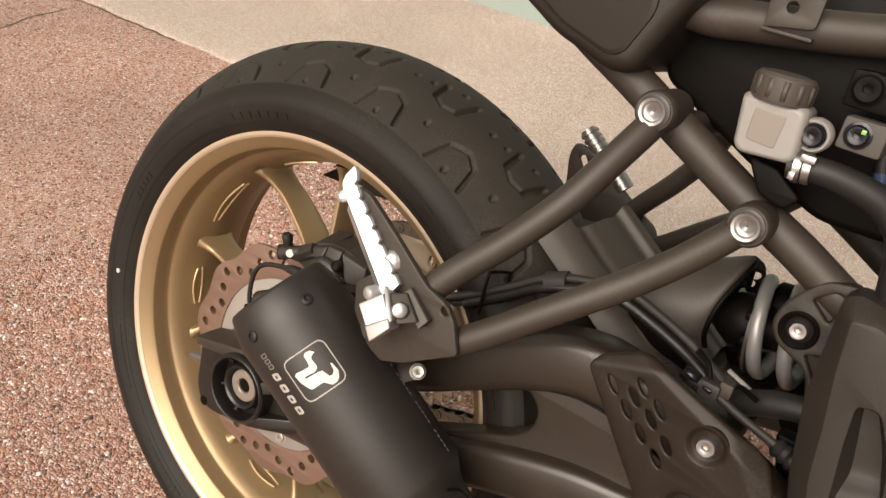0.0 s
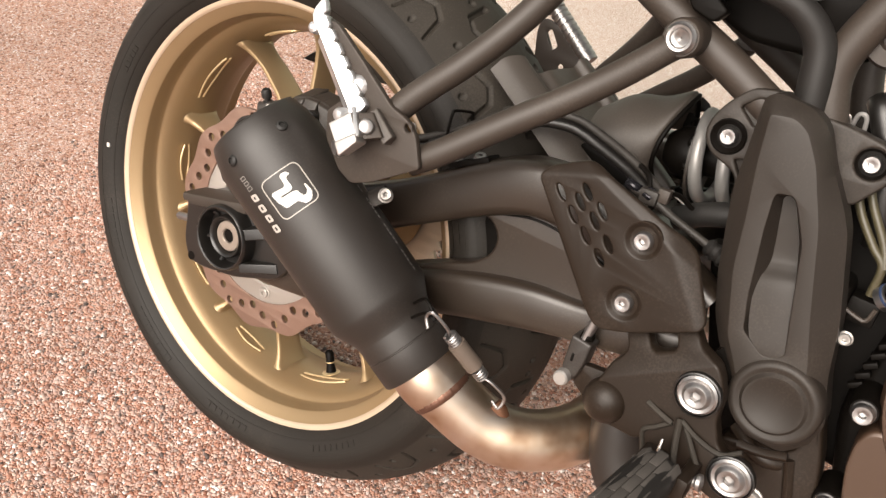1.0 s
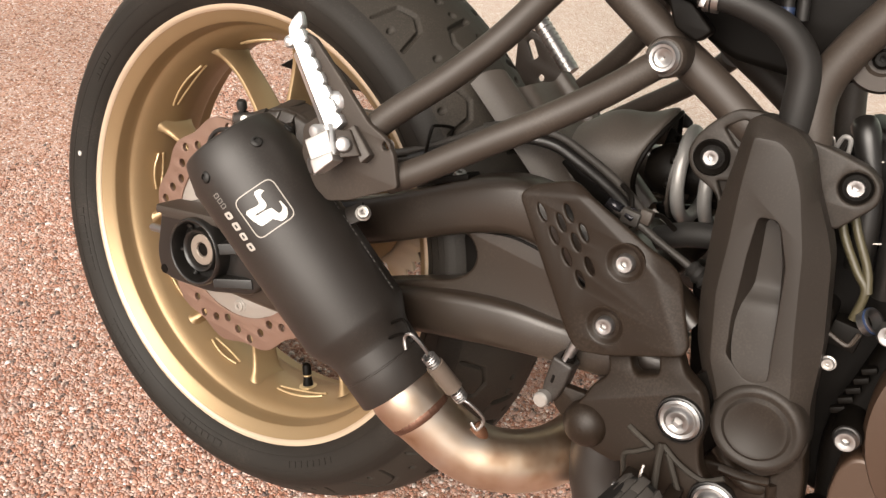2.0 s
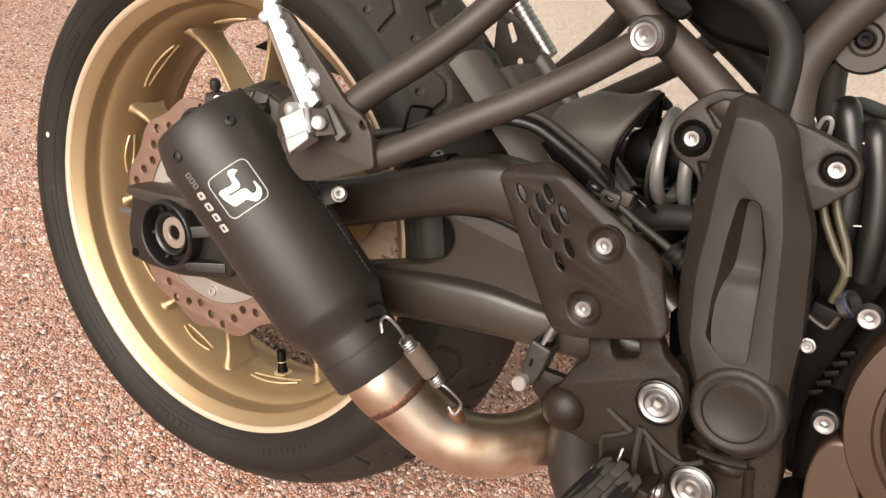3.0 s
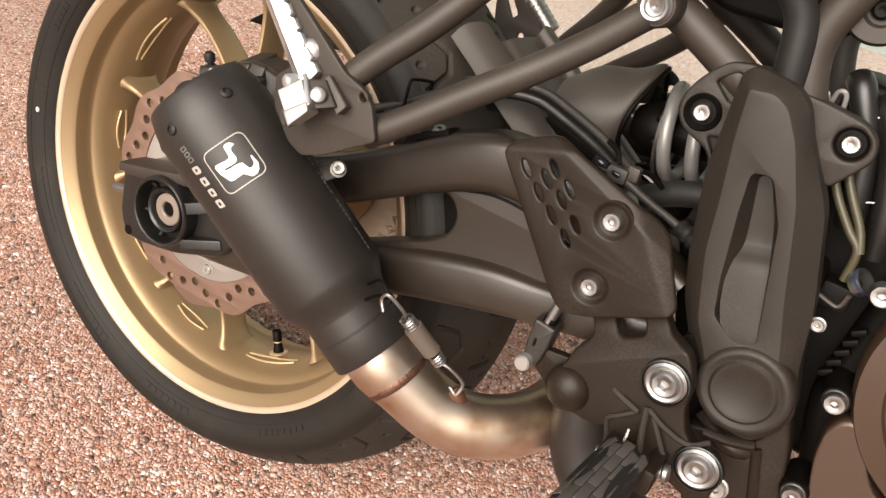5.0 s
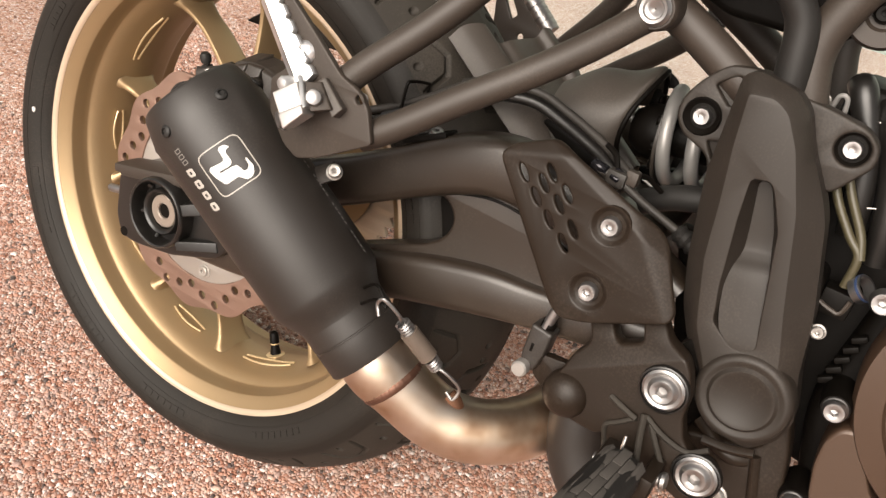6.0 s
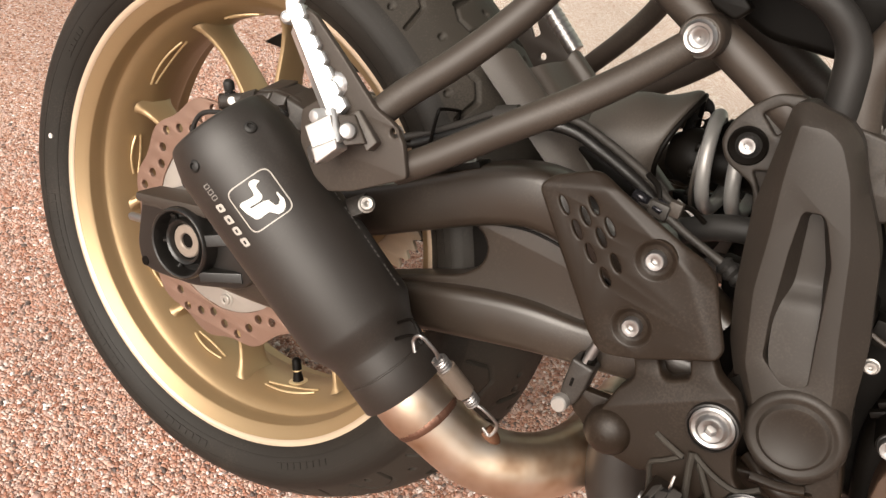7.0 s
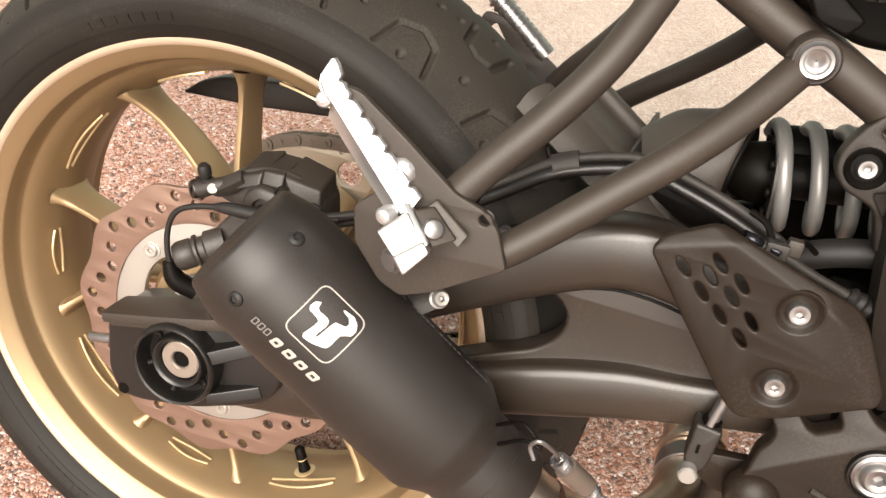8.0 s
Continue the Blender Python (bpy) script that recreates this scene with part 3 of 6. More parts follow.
def tyre():
    half = [(0.0, 0.3150), (0.015, 0.3138), (0.030, 0.3100), (0.045, 0.3036), (0.060, 0.2945), (0.074, 0.2830), (0.084, 0.2735), (0.0895, 0.2660)]
    low = [(0.0915, 0.2590), (0.0905, 0.2500), (0.0870, 0.2410), (0.0825, 0.2345), (0.0790, 0.2310), (0.0765, 0.2290), (0.070, 0.2230)]
    arc = np.array(spline(half, 9))
    lens = np.concatenate([[0], np.cumsum(np.hypot(np.diff(arc[:, 0]), np.diff(arc[:, 1])))])
    near = np.array(spline([half[-1], *low], 3)[1:])
    # even steps across the tread
    s = np.linspace(0, lens[-1], 92)
    ay, ar = np.interp(s, lens, arc[:, 0]), np.interp(s, lens, arc[:, 1])
    y = np.concatenate([-near[::-1, 0], -ay[::-1], ay[1:], near[:, 0]])
    r = np.concatenate([near[::-1, 1], ar[::-1], ar[1:], near[:, 1]])
    v = np.concatenate([np.full(len(near), -9.0), -s[::-1], s[1:], np.full(len(near), 9.0)])
    # finer steps where the tread is passed close by
    th = np.concatenate([np.linspace(-75, 150, 1200, endpoint=False), np.linspace(150, 285, 240, endpoint=False)]) * math.pi / 180
    tt, vv = np.meshgrid(th, v, indexing="ij")
    side = np.where((np.abs(vv) > 0.0935) & (np.abs(vv) < 1), 0, 1)
    rr = r[None, :] - tread_cut((tt - radians(81.2)) * 0.315, vv) * side
    co = np.stack([rr * np.cos(tt), np.broadcast_to(y, rr.shape), rr * np.sin(tt)], -1).reshape(-1, 3)
    n, m = len(v), len(th)
    k, j = np.meshgrid(np.arange(m), np.arange(n - 1), indexing="ij")
    l = (k + 1) % m
    quads = np.stack([k * n + j, k * n + j + 1, l * n + j + 1, l * n + j], -1).reshape(-1, 4)
    me = bpy.data.meshes.new("tyre")
    me.vertices.add(len(co))
    me.vertices.foreach_set("co", co.ravel())
    me.loops.add(quads.size)
    me.loops.foreach_set("vertex_index", quads.ravel().astype(np.int32))
    me.polygons.add(len(quads))
    me.polygons.foreach_set("loop_start", np.arange(0, quads.size, 4, dtype=np.int32))
    me.update(calc_edges=True)
    me.materials.append(M_RUBBER)
    me.materials.append(M_WALLRUB)
    va_ = np.abs(v[:-1] + v[1:]) / 2
    me.polygons.foreach_set("material_index", np.tile((va_ > 0.0925).astype(np.int32), m))
    me.validate()
    me.shade_smooth()
    return me


ty = part("tyre", tyre(), M_RUBBER, bike, "worn black road tyre with hooked tread grooves")


def on_sidewall(a, r):
    y = np.interp(r, [0.229, 0.2345, 0.241, 0.250, 0.259, 0.266], [-0.0765, -0.0825, -0.0870, -0.0905, -0.0915, -0.0895])
    return Vector((r * math.cos(a), y, r * math.sin(a)))


def side_mark(name, a0, a1, r, width, mat, h=0.0006):
    verts, faces = [], []
    n = max(2, int(abs(a1 - a0) * 60))
    for i in range(n + 1):
        a = a0 + (a1 - a0) * i / n
        p, q = on_sidewall(a, r - width / 2), on_sidewall(a, r + width / 2)
        o = Vector((0, -h, 0))
        verts += [p, p + o, q + o, q]
    for i in range(n):
        for j in range(3):
            faces.append((4 * i + j, 4 * i + j + 1, 4 * i + j + 5, 4 * i + j + 4))
    faces += [(0, 1, 2, 3), (4 * n, 4 * n + 3, 4 * n + 2, 4 * n + 1)]
    return part(name, mesh_of(name, verts, faces), mat, ty)


for a0, count, w in ((100, 7, 2.0), (150, 5, 1.3), (196, 8, 1.7), (228, 9, 1.5), (262, 7, 1.7), (300, 8, 1.5), (20, 6, 2.0)):
    for i in range(count):
        a = radians(a0 + i * w * 1.35)
        side_mark("raised_mark", a, a + radians(w), 0.2470, 0.0060 if w > 1.4 else 0.0045, M_WALLRUB, 0.0009)
for rr_, hw in ((0.2555, 0.0009), (0.2400, 0.0007)):
    side_mark("sidewall_ridge", 0, 2 * math.pi, rr_, 2 * hw, M_WALLRUB, 0.0006)
part("paint_dot", lathe([(-0.0004, 0.0028), (0.0008, 0.0028), (0.001, 0.0005)], on_sidewall(radians(180.9), 0.2475), OUT, 14), M_WHITE, ty, "white paint dot")

# spokes in five pairs, joined to the hub and the barrel
def spoke(a_in, a_out):
    pts = []
    for r, y, w, h in ((0.050, -0.002, 0.011, 0.026), (0.085, -0.002, 0.0076, 0.023), (0.125, -0.002, 0.0052, 0.0195), (0.160, -0.002, 0.0047, 0.0178), (0.176, -0.003, 0.0048, 0.0180), (0.1875, -0.004, 0.0056, 0.0200), (0.1945, -0.005, 0.0074, 0.0230), (0.1985, -0.005, 0.0110, 0.0250)):
        a = radians(a_in + (a_out - a_in) * (r - 0.05) / 0.147)
        pts.append((r * math.cos(a), y, r * math.sin(a), w, h, a))
    line = spline(pts, 5)
    verts, faces = [], []
    segs = 16
    for x, y, z, w, h, a in line:
        tang = Vector((-math.sin(a), 0, math.cos(a)))
        for k in range(segs):
            t = 2 * math.pi * k / segs
            c, s = math.cos(t), math.sin(t)
            c, s = math.copysign(abs(c) ** 0.42, c), math.copysign(abs(s) ** 0.5, s)
            verts.append(Vector((x, y, z)) + tang * c * w * (1 - 0.34 * max(0, -s)) + Vector((0, 1, 0)) * s * h)
    n = len(line)
    for i in range(n - 1):
        for k in range(segs):
            l = (k + 1) % segs
            faces.append((i * segs + k, i * segs + l, (i + 1) * segs + l, (i + 1) * segs + k))
    return mesh_of("spoke", verts, faces, 50)


for k in range(5):
    c = 112.5 + 72 * k
    part("spoke", spoke(c - 7 - 3, c - 16.5), M_GOLD, wheel)
    part("spoke", spoke(c - 7 + 3, c + 16.5), M_GOLD, wheel)
    # raised rib lines cast into the barrel between the pairs
    for m, span in ((36, 10), (0, 6.5)):
        a0, a1 = radians(c + m - span), radians(c + m + span)
        for y0, bow in ((-0.0215, -0.0035), (-0.0150, 0.0025)):
            pts = [(0.1962 * math.cos(a0 + (a1 - a0) * i / 10), y0 + bow * math.sin(math.pi * i / 10), 0.1962 * math.sin(a0 + (a1 - a0) * i / 10)) for i in range(11)]
            part("cast_rib", sweep(pts, 0.0012, 6, 2), M_GOLDCUT, wheel)
part("hub", lathe([(-0.074, 0.030), (-0.072, 0.058), (-0.064, 0.064), (-0.045, 0.055), (-0.02, 0.050), (0.02, 0.052), (0.045, 0.066), (0.07, 0.070), (0.074, 0.03)], (0, 0, 0), Y, 48), M_GOLD, wheel)
va = radians(-69.5)
vd = Vector((math.cos(va), 0, math.sin(va)))
valve = part("valve_stem", lathe([(0, 0.0062), (0.004, 0.0060), (0.010, 0.0048), (0.0135, 0.0046), (0.0145, 0.0040), (0.0155, 0.0052), (0.026, 0.0050), (0.0285, 0.0034), (0.0295, 0.001)], vd * 0.1965 + Vector((0, 0.001, 0)), -vd, 18), M_DARK, wheel, "black rubber valve stem with cap")
part("valve_ring", lathe([(0, 0.0105), (0.002, 0.0105), (0.0028, 0.0085), (0.0028, 0.006)], vd * 0.1968 + Vector((0, 0.001, 0)), -vd, 24), M_GOLDCUT, wheel)
part("brass_ring", lathe([(0, 0.0050), (0.0012, 0.0050)], vd * 0.1965 - vd * 0.0140 + Vector((0, 0.001, 0)), -vd, 18), M_GOLDCUT, wheel, "brass ring")

# ----- brake disc -----
holes = []
for k in range(40):
    a = radians(9 * k + 2)
    r = (0.1118, 0.1042, 0.0968, 0.1042)[k % 4]
    holes.append(ring(r * math.cos(a), r * math.sin(a), 0.0045, 14))
disc = part("brake_disc", plate(ring(0, 0, 0.1206, 240, 0.0029, 12), -0.0815, -0.0768, [*holes, ring(0, 0, 0.0885, 72)], 0.0005, 1), M_DISC, bike, "wavy drilled steel brake disc")
part("disc_carrier", plate(ring(0, 0, 0.0895, 80, 0.0012, 10), -0.0800, -0.0740, [ring(0, 0, 0.0655, 60, 0.0022, 5)], 0.0008, 1), M_CARRIER, disc, "bare silver disc carrier")
for k in range(5):
    a = radians(72 * k + 66)
    bolt("disc_bolt", (0.0775 * math.cos(a), -0.080, 0.0775 * math.sin(a)), OUT, 0.0058, 0.0035, M_CARRIER, disc, 1.35)
part("abs_ring", lathe([(-0.082, 0.040), (-0.082, 0.046), (-0.078, 0.046), (-0.078, 0.040)], (0, 0, 0), Y, 60, close=True), M_STEEL, disc)

# ----- sprocket and chain on the far side -----
sp = []
for k in range(43 * 8):
    a = 2 * math.pi * k / (43 * 8)
    sp.append(Vector(((0.1065 + 0.0042 * math.cos(43 * a)) * math.cos(a), (0.1065 + 0.0042 * math.cos(43 * a)) * math.sin(a))))
cut = [ring(0.088 * math.cos(radians(60 * k + 10)), 0.088 * math.sin(radians(60 * k + 10)), 0.013, 20) for k in range(6)]
part("sprocket", plate(sp, 0.1170, 0.1230, [ring(0, 0, 0.062, 48), *cut], 0.0008, 1), M_SPROCKET, wheel, "dull steel chain sprocket")
part("sprocket_carrier", lathe([(0.070, 0.030), (0.070, 0.070), (0.112, 0.074), (0.1168, 0.03)], (0, 0, 0), Y, 40), M_GOLD, wheel)
chain = part("chain", lathe([(0.1130, 0.002), (0.1270, 0.002)], (0, 0, 0.1085), Y, 8), M_CHAIN, bike, "oiled steel drive chain")
FS = Vector((0.572, 0, 0.136))


def chain_line(step=0.0158):
    pts = []
    r, rf = 0.1085, 0.040
    dd = FS.copy()
    base = math.atan2(dd.z, dd.x)
    off = math.acos((r - rf) / dd.length)
    top, bot = base + off, base - off
    a = top
    n = int((2 * math.pi - 2 * off) * r / step)
    for i in range(n + 1):
        t = top + (2 * math.pi - 2 * off) * i / n
        pts.append(Vector((r * math.cos(t), 0, r * math.sin(t))))
    lower0 = pts[-1]
    lower1 = FS + Vector((rf * math.cos(bot), 0, rf * math.sin(bot)))
    m = int((lower1 - lower0).length / step)
    for i in range(1, m + 1):
        s = i / m
        pts.append(lower0.lerp(lower1, s) + Vector((0, 0, -0.012 * math.sin(math.pi * s))))
    m = int((2 * off) * rf / step)
    for i in range(1, m + 1):
        t = bot + 2 * off * i / m
        pts.append(FS + Vector((rf * math.cos(t), 0, rf * math.sin(t))))
    upper0 = pts[-1]
    m = int((pts[0] - upper0).length / step)
    for i in range(1, m):
        pts.append(upper0.lerp(pts[0], i / m))
    return pts


def link_mesh(wide):
    bm = bmesh.new()
    out = []
    for k in range(10):
        a = math.pi * (k / 9 - 0.5)
        out.append((0.0079 + 0.0062 * math.cos(a), 0.0062 * math.sin(a)))
    for k in range(10):
        a = math.pi * (k / 9 + 0.5)
        out.append((-0.0079 + 0.0062 * math.cos(a), 0.0062 * math.sin(a)))
    for y in ((-0.0085, -0.0068), (0.0068, 0.0085)) if wide else ((-0.0066, -0.0050), (0.0050, 0.0066)):
        lo = [bm.verts.new((x, y[0], z)) for x, z in out]
        hi = [bm.verts.new((x, y[1], z)) for x, z in out]
        bm.faces.new(lo)
        bm.faces.new(list(reversed(hi)))
        for i in range(20):
            bm.faces.new((lo[i], hi[i], hi[(i + 1) % 20], lo[(i + 1) % 20]))
    for x in (-0.0079, 0.0079):
        w = 0.0098 if wide else 0.0050
        r = 0.0026 if wide else 0.0050
        lo = [bm.verts.new((x + r * math.cos(k * math.pi / 4), -w, r * math.sin(k * math.pi / 4))) for k in range(8)]
        hi = [bm.verts.new((x + r * math.cos(k * math.pi / 4), w, r * math.sin(k * math.pi / 4))) for k in range(8)]
        bm.faces.new(lo)
        bm.faces.new(list(reversed(hi)))
        for i in range(8):
            bm.faces.new((lo[i], hi[i], hi[(i + 1) % 8], lo[(i + 1) % 8]))
    bmesh.ops.recalc_face_normals(bm, faces=bm.faces)
    me = bpy.data.meshes.new("chain_link")
    bm.to_mesh(me)
    bm.free()
    me.materials.append(M_CHAIN)
    me.shade_smooth()
    me.set_sharp_from_angle(angle=radians(38))
    return me


links = [link_mesh(False), link_mesh(True)]
cl = chain_line()
for i, p in enumerate(cl):
    q = cl[(i + 1) % len(cl)]
    ob = part("chain_link", links[i % 2], M_CHAIN, chain)
    mid = (p + q) / 2
    ob.matrix_basis = Matrix.Translation((mid.x, 0.1200, mid.z)) @ Matrix.Rotation(-math.atan2(q.z - p.z, q.x - p.x), 4, "Y")

# ----- swingarm -----
def arm_beam(rows, yc, wy):
    """Rows of (x, z, half height); a rounded beam of half width wy."""
    return sweep([(x, yc, z) for x, z, h in rows], [h for x, z, h in rows], 20, 7, flat=wy / 0.02, up=(0, 0, 1), power=4.4)


UPPER = [(-0.02, 0.002, 0.026), (0.04, 0.026, 0.026), (0.10, 0.064, 0.022), (0.170, 0.100, 0.021), (0.215, 0.126, 0.021), (0.265, 0.156, 0.023), (0.305, 0.170, 0.023), (0.35, 0.166, 0.022), (0.42, 0.145, 0.021), (0.452, 0.132, 0.020)]
LOWER = [(-0.03, -0.018, 0.026), (0.04, -0.014, 0.024), (0.12, -0.002, 0.022), (0.19, 0.024, 0.021), (0.24, 0.046, 0.020), (0.28, 0.061, 0.021), (0.325, 0.074, 0.020), (0.37, 0.082, 0.017), (0.43, 0.095, 0.017), (0.452, 0.099, 0.017)]
FAR = Matrix.Translation((0, 0.046, 0))


def outward(me):
    me.transform(FAR)
    return me


arm = part("swingarm", arm_beam(UPPER, -0.103, 0.0185), M_ARM, bike, "satin black cast swingarm with an oval opening")
part("lower_beam", arm_beam(LOWER, -0.105, 0.019), M_ARM, arm)
WEB = fillet([(0.02, 0.030), (0.10, 0.070), (0.170, 0.108), (0.215, 0.138), (0.265, 0.170), (0.305, 0.184), (0.36, 0.178), (0.445, 0.150), (0.455, 0.12), (0.445, 0.092), (0.38, 0.075), (0.325, 0.060), (0.28, 0.046), (0.24, 0.030), (0.15, -0.010), (0.05, -0.032), (0.0, -0.03)], 0.01)
OPENING = fillet([(0.125, 0.050), (0.184, 0.089), (0.221, 0.111), (0.247, 0.126), (0.267, 0.128), (0.278, 0.114), (0.275, 0.098), (0.261, 0.084), (0.226, 0.067), (0.15, 0.028)], 0.008)
part("web_panel", plate(WEB, -0.1105, -0.088, [OPENING], 0.003, 3), M_ARM, arm)
# Near-black strip drawn as the shade where the web steps back below the beam.
part("step_shade_line", sweep([(0.250, -0.1112, 0.1290), (0.275, -0.1112, 0.1365), (0.305, -0.1112, 0.1440), (0.340, -0.1112, 0.1420), (0.375, -0.1112, 0.1320)], 0.0012, 8, 5), M_DARK, arm)
# Near-black sheet added behind the opening's front end, standing in for deep shade.
part("opening_shade_plate", plate(fillet([(0.262, 0.134), (0.290, 0.136), (0.290, 0.080), (0.234, 0.066), (0.243, 0.086), (0.248, 0.106), (0.250, 0.130)], 0.006), -0.0840, -0.0800, (), 0.001, 2), M_DARK, arm)
part("upper_beam", outward(mirrored(arm_beam(UPPER, -0.103, 0.017))), M_ARM, arm)
part("lower_beam", outward(mirrored(arm_beam(LOWER, -0.105, 0.019))), M_ARM, arm)
part("web_panel", outward(mirrored(plate(WEB, -0.1175, -0.092, [OPENING], 0.003, 2))), M_ARM, arm)
part("cross_brace", sweep([(0.375, -0.10, 0.125), (0.378, 0.0, 0.128), (0.375, 0.147, 0.125)], 0.030, 16, 6), M_ARM, arm)
# Near-black colour carries the shade of the gap between guard and cover.
part("pivot_tube", sweep([(0.495, -0.125, 0.105), (0.495, 0.125, 0.105)], 0.024, 20, 3), M_DARK, arm)
# rear end with the axle
END = fillet([(-0.058, 0.018), (-0.050, 0.024), (0.040, 0.050), (0.090, 0.055), (0.088, 0.000), (0.074, -0.018), (0.02, -0.040), (-0.028, -0.050), (-0.046, -0.049), (-0.056, -0.030)], 0.008)
part("axle_block", plate(END, -0.136, -0.088, (), 0.003, 2), M_AXLE, arm, "black axle carrier plate")
part("axle_block", outward(mirrored(plate(END, -0.136, -0.100, (), 0.003, 2))), M_DARK, arm)
part("top_ledge", sweep([(-0.058, -0.125, 0.0185), (0.0, -0.125, 0.034), (0.06, -0.122, 0.050)], [0.0048, 0.0055, 0.006], 12, 6, flat=3.6, up=(0, 0, 1), power=5), M_FRAME, arm)
part("top_ledge", sweep([(-0.052, -0.137, 0.0150), (0.0, -0.138, 0.0290), (0.05, -0.138, 0.0450)], [0.0030, 0.0034, 0.0034], 10, 5, up=(0, 0, 1), power=3), M_FRAME, arm)
AXC = (0.0085, -0.134, 0.0025)
part("axle_ring", lathe([(-0.004, 0.0340), (0.014, 0.0335), (0.0168, 0.0328), (0.0178, 0.0316), (0.0172, 0.0300), (0.0150, 0.0292), (-0.002, 0.0280), (-0.002, 0.0225), (0.0095, 0.0215), (0.0110, 0.0205), (0.0105, 0.0190), (0.0080, 0.0172), (0.0010, 0.0165), (0.001, 0.001)], AXC, OUT, 64), M_AXLE, arm, "deep black plastic ring round the axle end")
for k in range(6):
    a = radians(60 * k + 22)
    c_, s_ = math.cos(a), math.sin(a)
    part("ring_strut", sweep([(AXC[0] + r_ * c_, -0.1345 - 0.0075 * (1 - t_), AXC[2] + r_ * s_) for r_, t_ in ((0.0215, 0.2), (0.025, 0.5), (0.029, 0.2))], [0.0024, 0.0022, 0.0024], 8, 3, flat=0.8), M_AXLE, arm)
part("axle_washer", lathe([(-0.004, 0.0155), (0.0058, 0.0155), (0.0066, 0.0146), (0.0066, 0.0080), (0.0054, 0.0070), (-0.010, 0.0068), (-0.010, 0.0005)], AXC, OUT, 44), M_AXEND, arm, "bare grey axle end")
part("axle_bore", lathe([(0, 0.0066), (0.0005, 0.0066)], (AXC[0], -0.1375, AXC[2]), OUT, 24), M_DARK, arm, "dark bore of the hollow axle")
for q0, q1, y1, hh in (((0.038, 0.016), (0.070, 0.034), -0.137, 0.0075), ((0.038, -0.020), (0.074, -0.004), -0.137, 0.0065)):
    d_ = Vector((q1[0] - q0[0], 0, q1[1] - q0[1])).normalized()
    up_ = Vector((-d_.z, 0, d_.x)) * hh
    a_, b_ = Vector((q0[0], -0.1490, q0[1])), Vector((q1[0], y1, q1[1]))
    ba_, bb_ = Vector((q0[0], -0.132, q0[1])), Vector((q1[0], -0.132, q1[1]))
    part("gusset", solid([a_ + up_, b_ + up_ * 0.5, b_ - up_ * 0.9, a_ - up_ * 0.4, ba_ + up_ * 1.3, bb_ + up_ * 0.9, bb_ - up_ * 1.2, ba_ - up_ * 0.8], 0.0008), M_AXLE, arm)
part("lower_boss", lathe([(0, 0.0062), (0.012, 0.0062), (0.0145, 0.0045)], (-0.042, -0.122, -0.0435), OUT, 18), M_DARK, arm)
part("chain_adjuster", lathe([(0, 0.0042), (0.026, 0.0042), (0.028, 0.003)], (-0.058, -0.120, -0.0125), Vector((-0.97, 0, -0.22)), 16), M_STEEL, arm, "silver adjuster bolt")
part("adjuster_nut", lathe([(0, 0.0075), (0.007, 0.0075)], (-0.056, -0.120, -0.012), Vector((-0.97, 0, -0.22)), 6), M_STEEL, arm)

# ----- rear brake caliper, sensor and cables -----
CAL = fillet([(0.006, 0.126), (0.005, 0.134), (0.014, 0.141), (0.024, 0.146), (0.030, 0.153), (0.046, 0.158), (0.066, 0.158), (0.086, 0.152), (0.093, 0.142), (0.096, 0.120), (0.085, 0.104), (0.060, 0.100), (0.036, 0.116), (0.020, 0.122)], 0.004)
cal = part("brake_caliper", plate(CAL, -0.104, -0.072, (), 0.004, 3), M_CALIPER, bike, "black rear brake caliper over the disc")
part("piston_housing", relief(fillet([(0.034, 0.122), (0.036, 0.140), (0.046, 0.148), (0.062, 0.146), (0.072, 0.132), (0.068, 0.114), (0.050, 0.108)], 0.005), [(1, -0.104), (1, -0.111), (0.95, -0.1145), (0.84, -0.1165), (0.50, -0.1170), (0.44, -0.1140)]), M_CALIPER, cal)
part("body_shoulder", solid([(0.024, -0.108, 0.146), (0.046, -0.109, 0.155), (0.046, -0.112, 0.146), (0.028, -0.112, 0.138), (0.028, -0.075, 0.158), (0.048, -0.075, 0.164), (0.048, -0.080, 0.146), (0.030, -0.080, 0.138)], 0.002), M_CALIPER, cal)
part("body_shoulder", solid([(0.062, -0.108, 0.156), (0.090, -0.106, 0.152), (0.092, -0.109, 0.136), (0.074, -0.112, 0.134), (0.062, -0.075, 0.164), (0.088, -0.075, 0.158), (0.094, -0.080, 0.136), (0.074, -0.080, 0.134)], 0.002), M_CALIPER, cal)
part("body_bridge", solid([(0.046, -0.107, 0.156), (0.062, -0.107, 0.157), (0.062, -0.110, 0.147), (0.046, -0.110, 0.147), (0.046, -0.075, 0.161), (0.062, -0.075, 0.161), (0.062, -0.080, 0.147), (0.046, -0.080, 0.147)], 0.0015), M_CALIPER, cal)
for q in ((0.064, -0.111, 0.146), (0.080, -0.111, 0.126), (0.052, -0.1165, 0.130)):
    part("pad_pin", lathe([(0, 0.0050), (0.004, 0.0050), (0.006, 0.0038), (0.004, 0.0026), (0.004, 0.0004)], q, OUT, 16), M_AXLE, cal)
part("body_rib", sweep([(0.008, -0.104, 0.130), (0.020, -0.107, 0.138), (0.032, -0.107, 0.147)], [0.005, 0.006, 0.005], 8, 5, power=4), M_CALIPER, cal)
part("bleed_nipple", lathe([(0, 0.0050), (0.004, 0.0050), (0.005, 0.0030), (0.007, 0.0030), (0.008, 0.0048), (0.014, 0.0050), (0.0165, 0.0034)], (0.003, -0.107, 0.1345), Vector((-0.10, -0.30, 0.9)), 16), M_SIDE, cal, "rubber-capped bleed nipple")
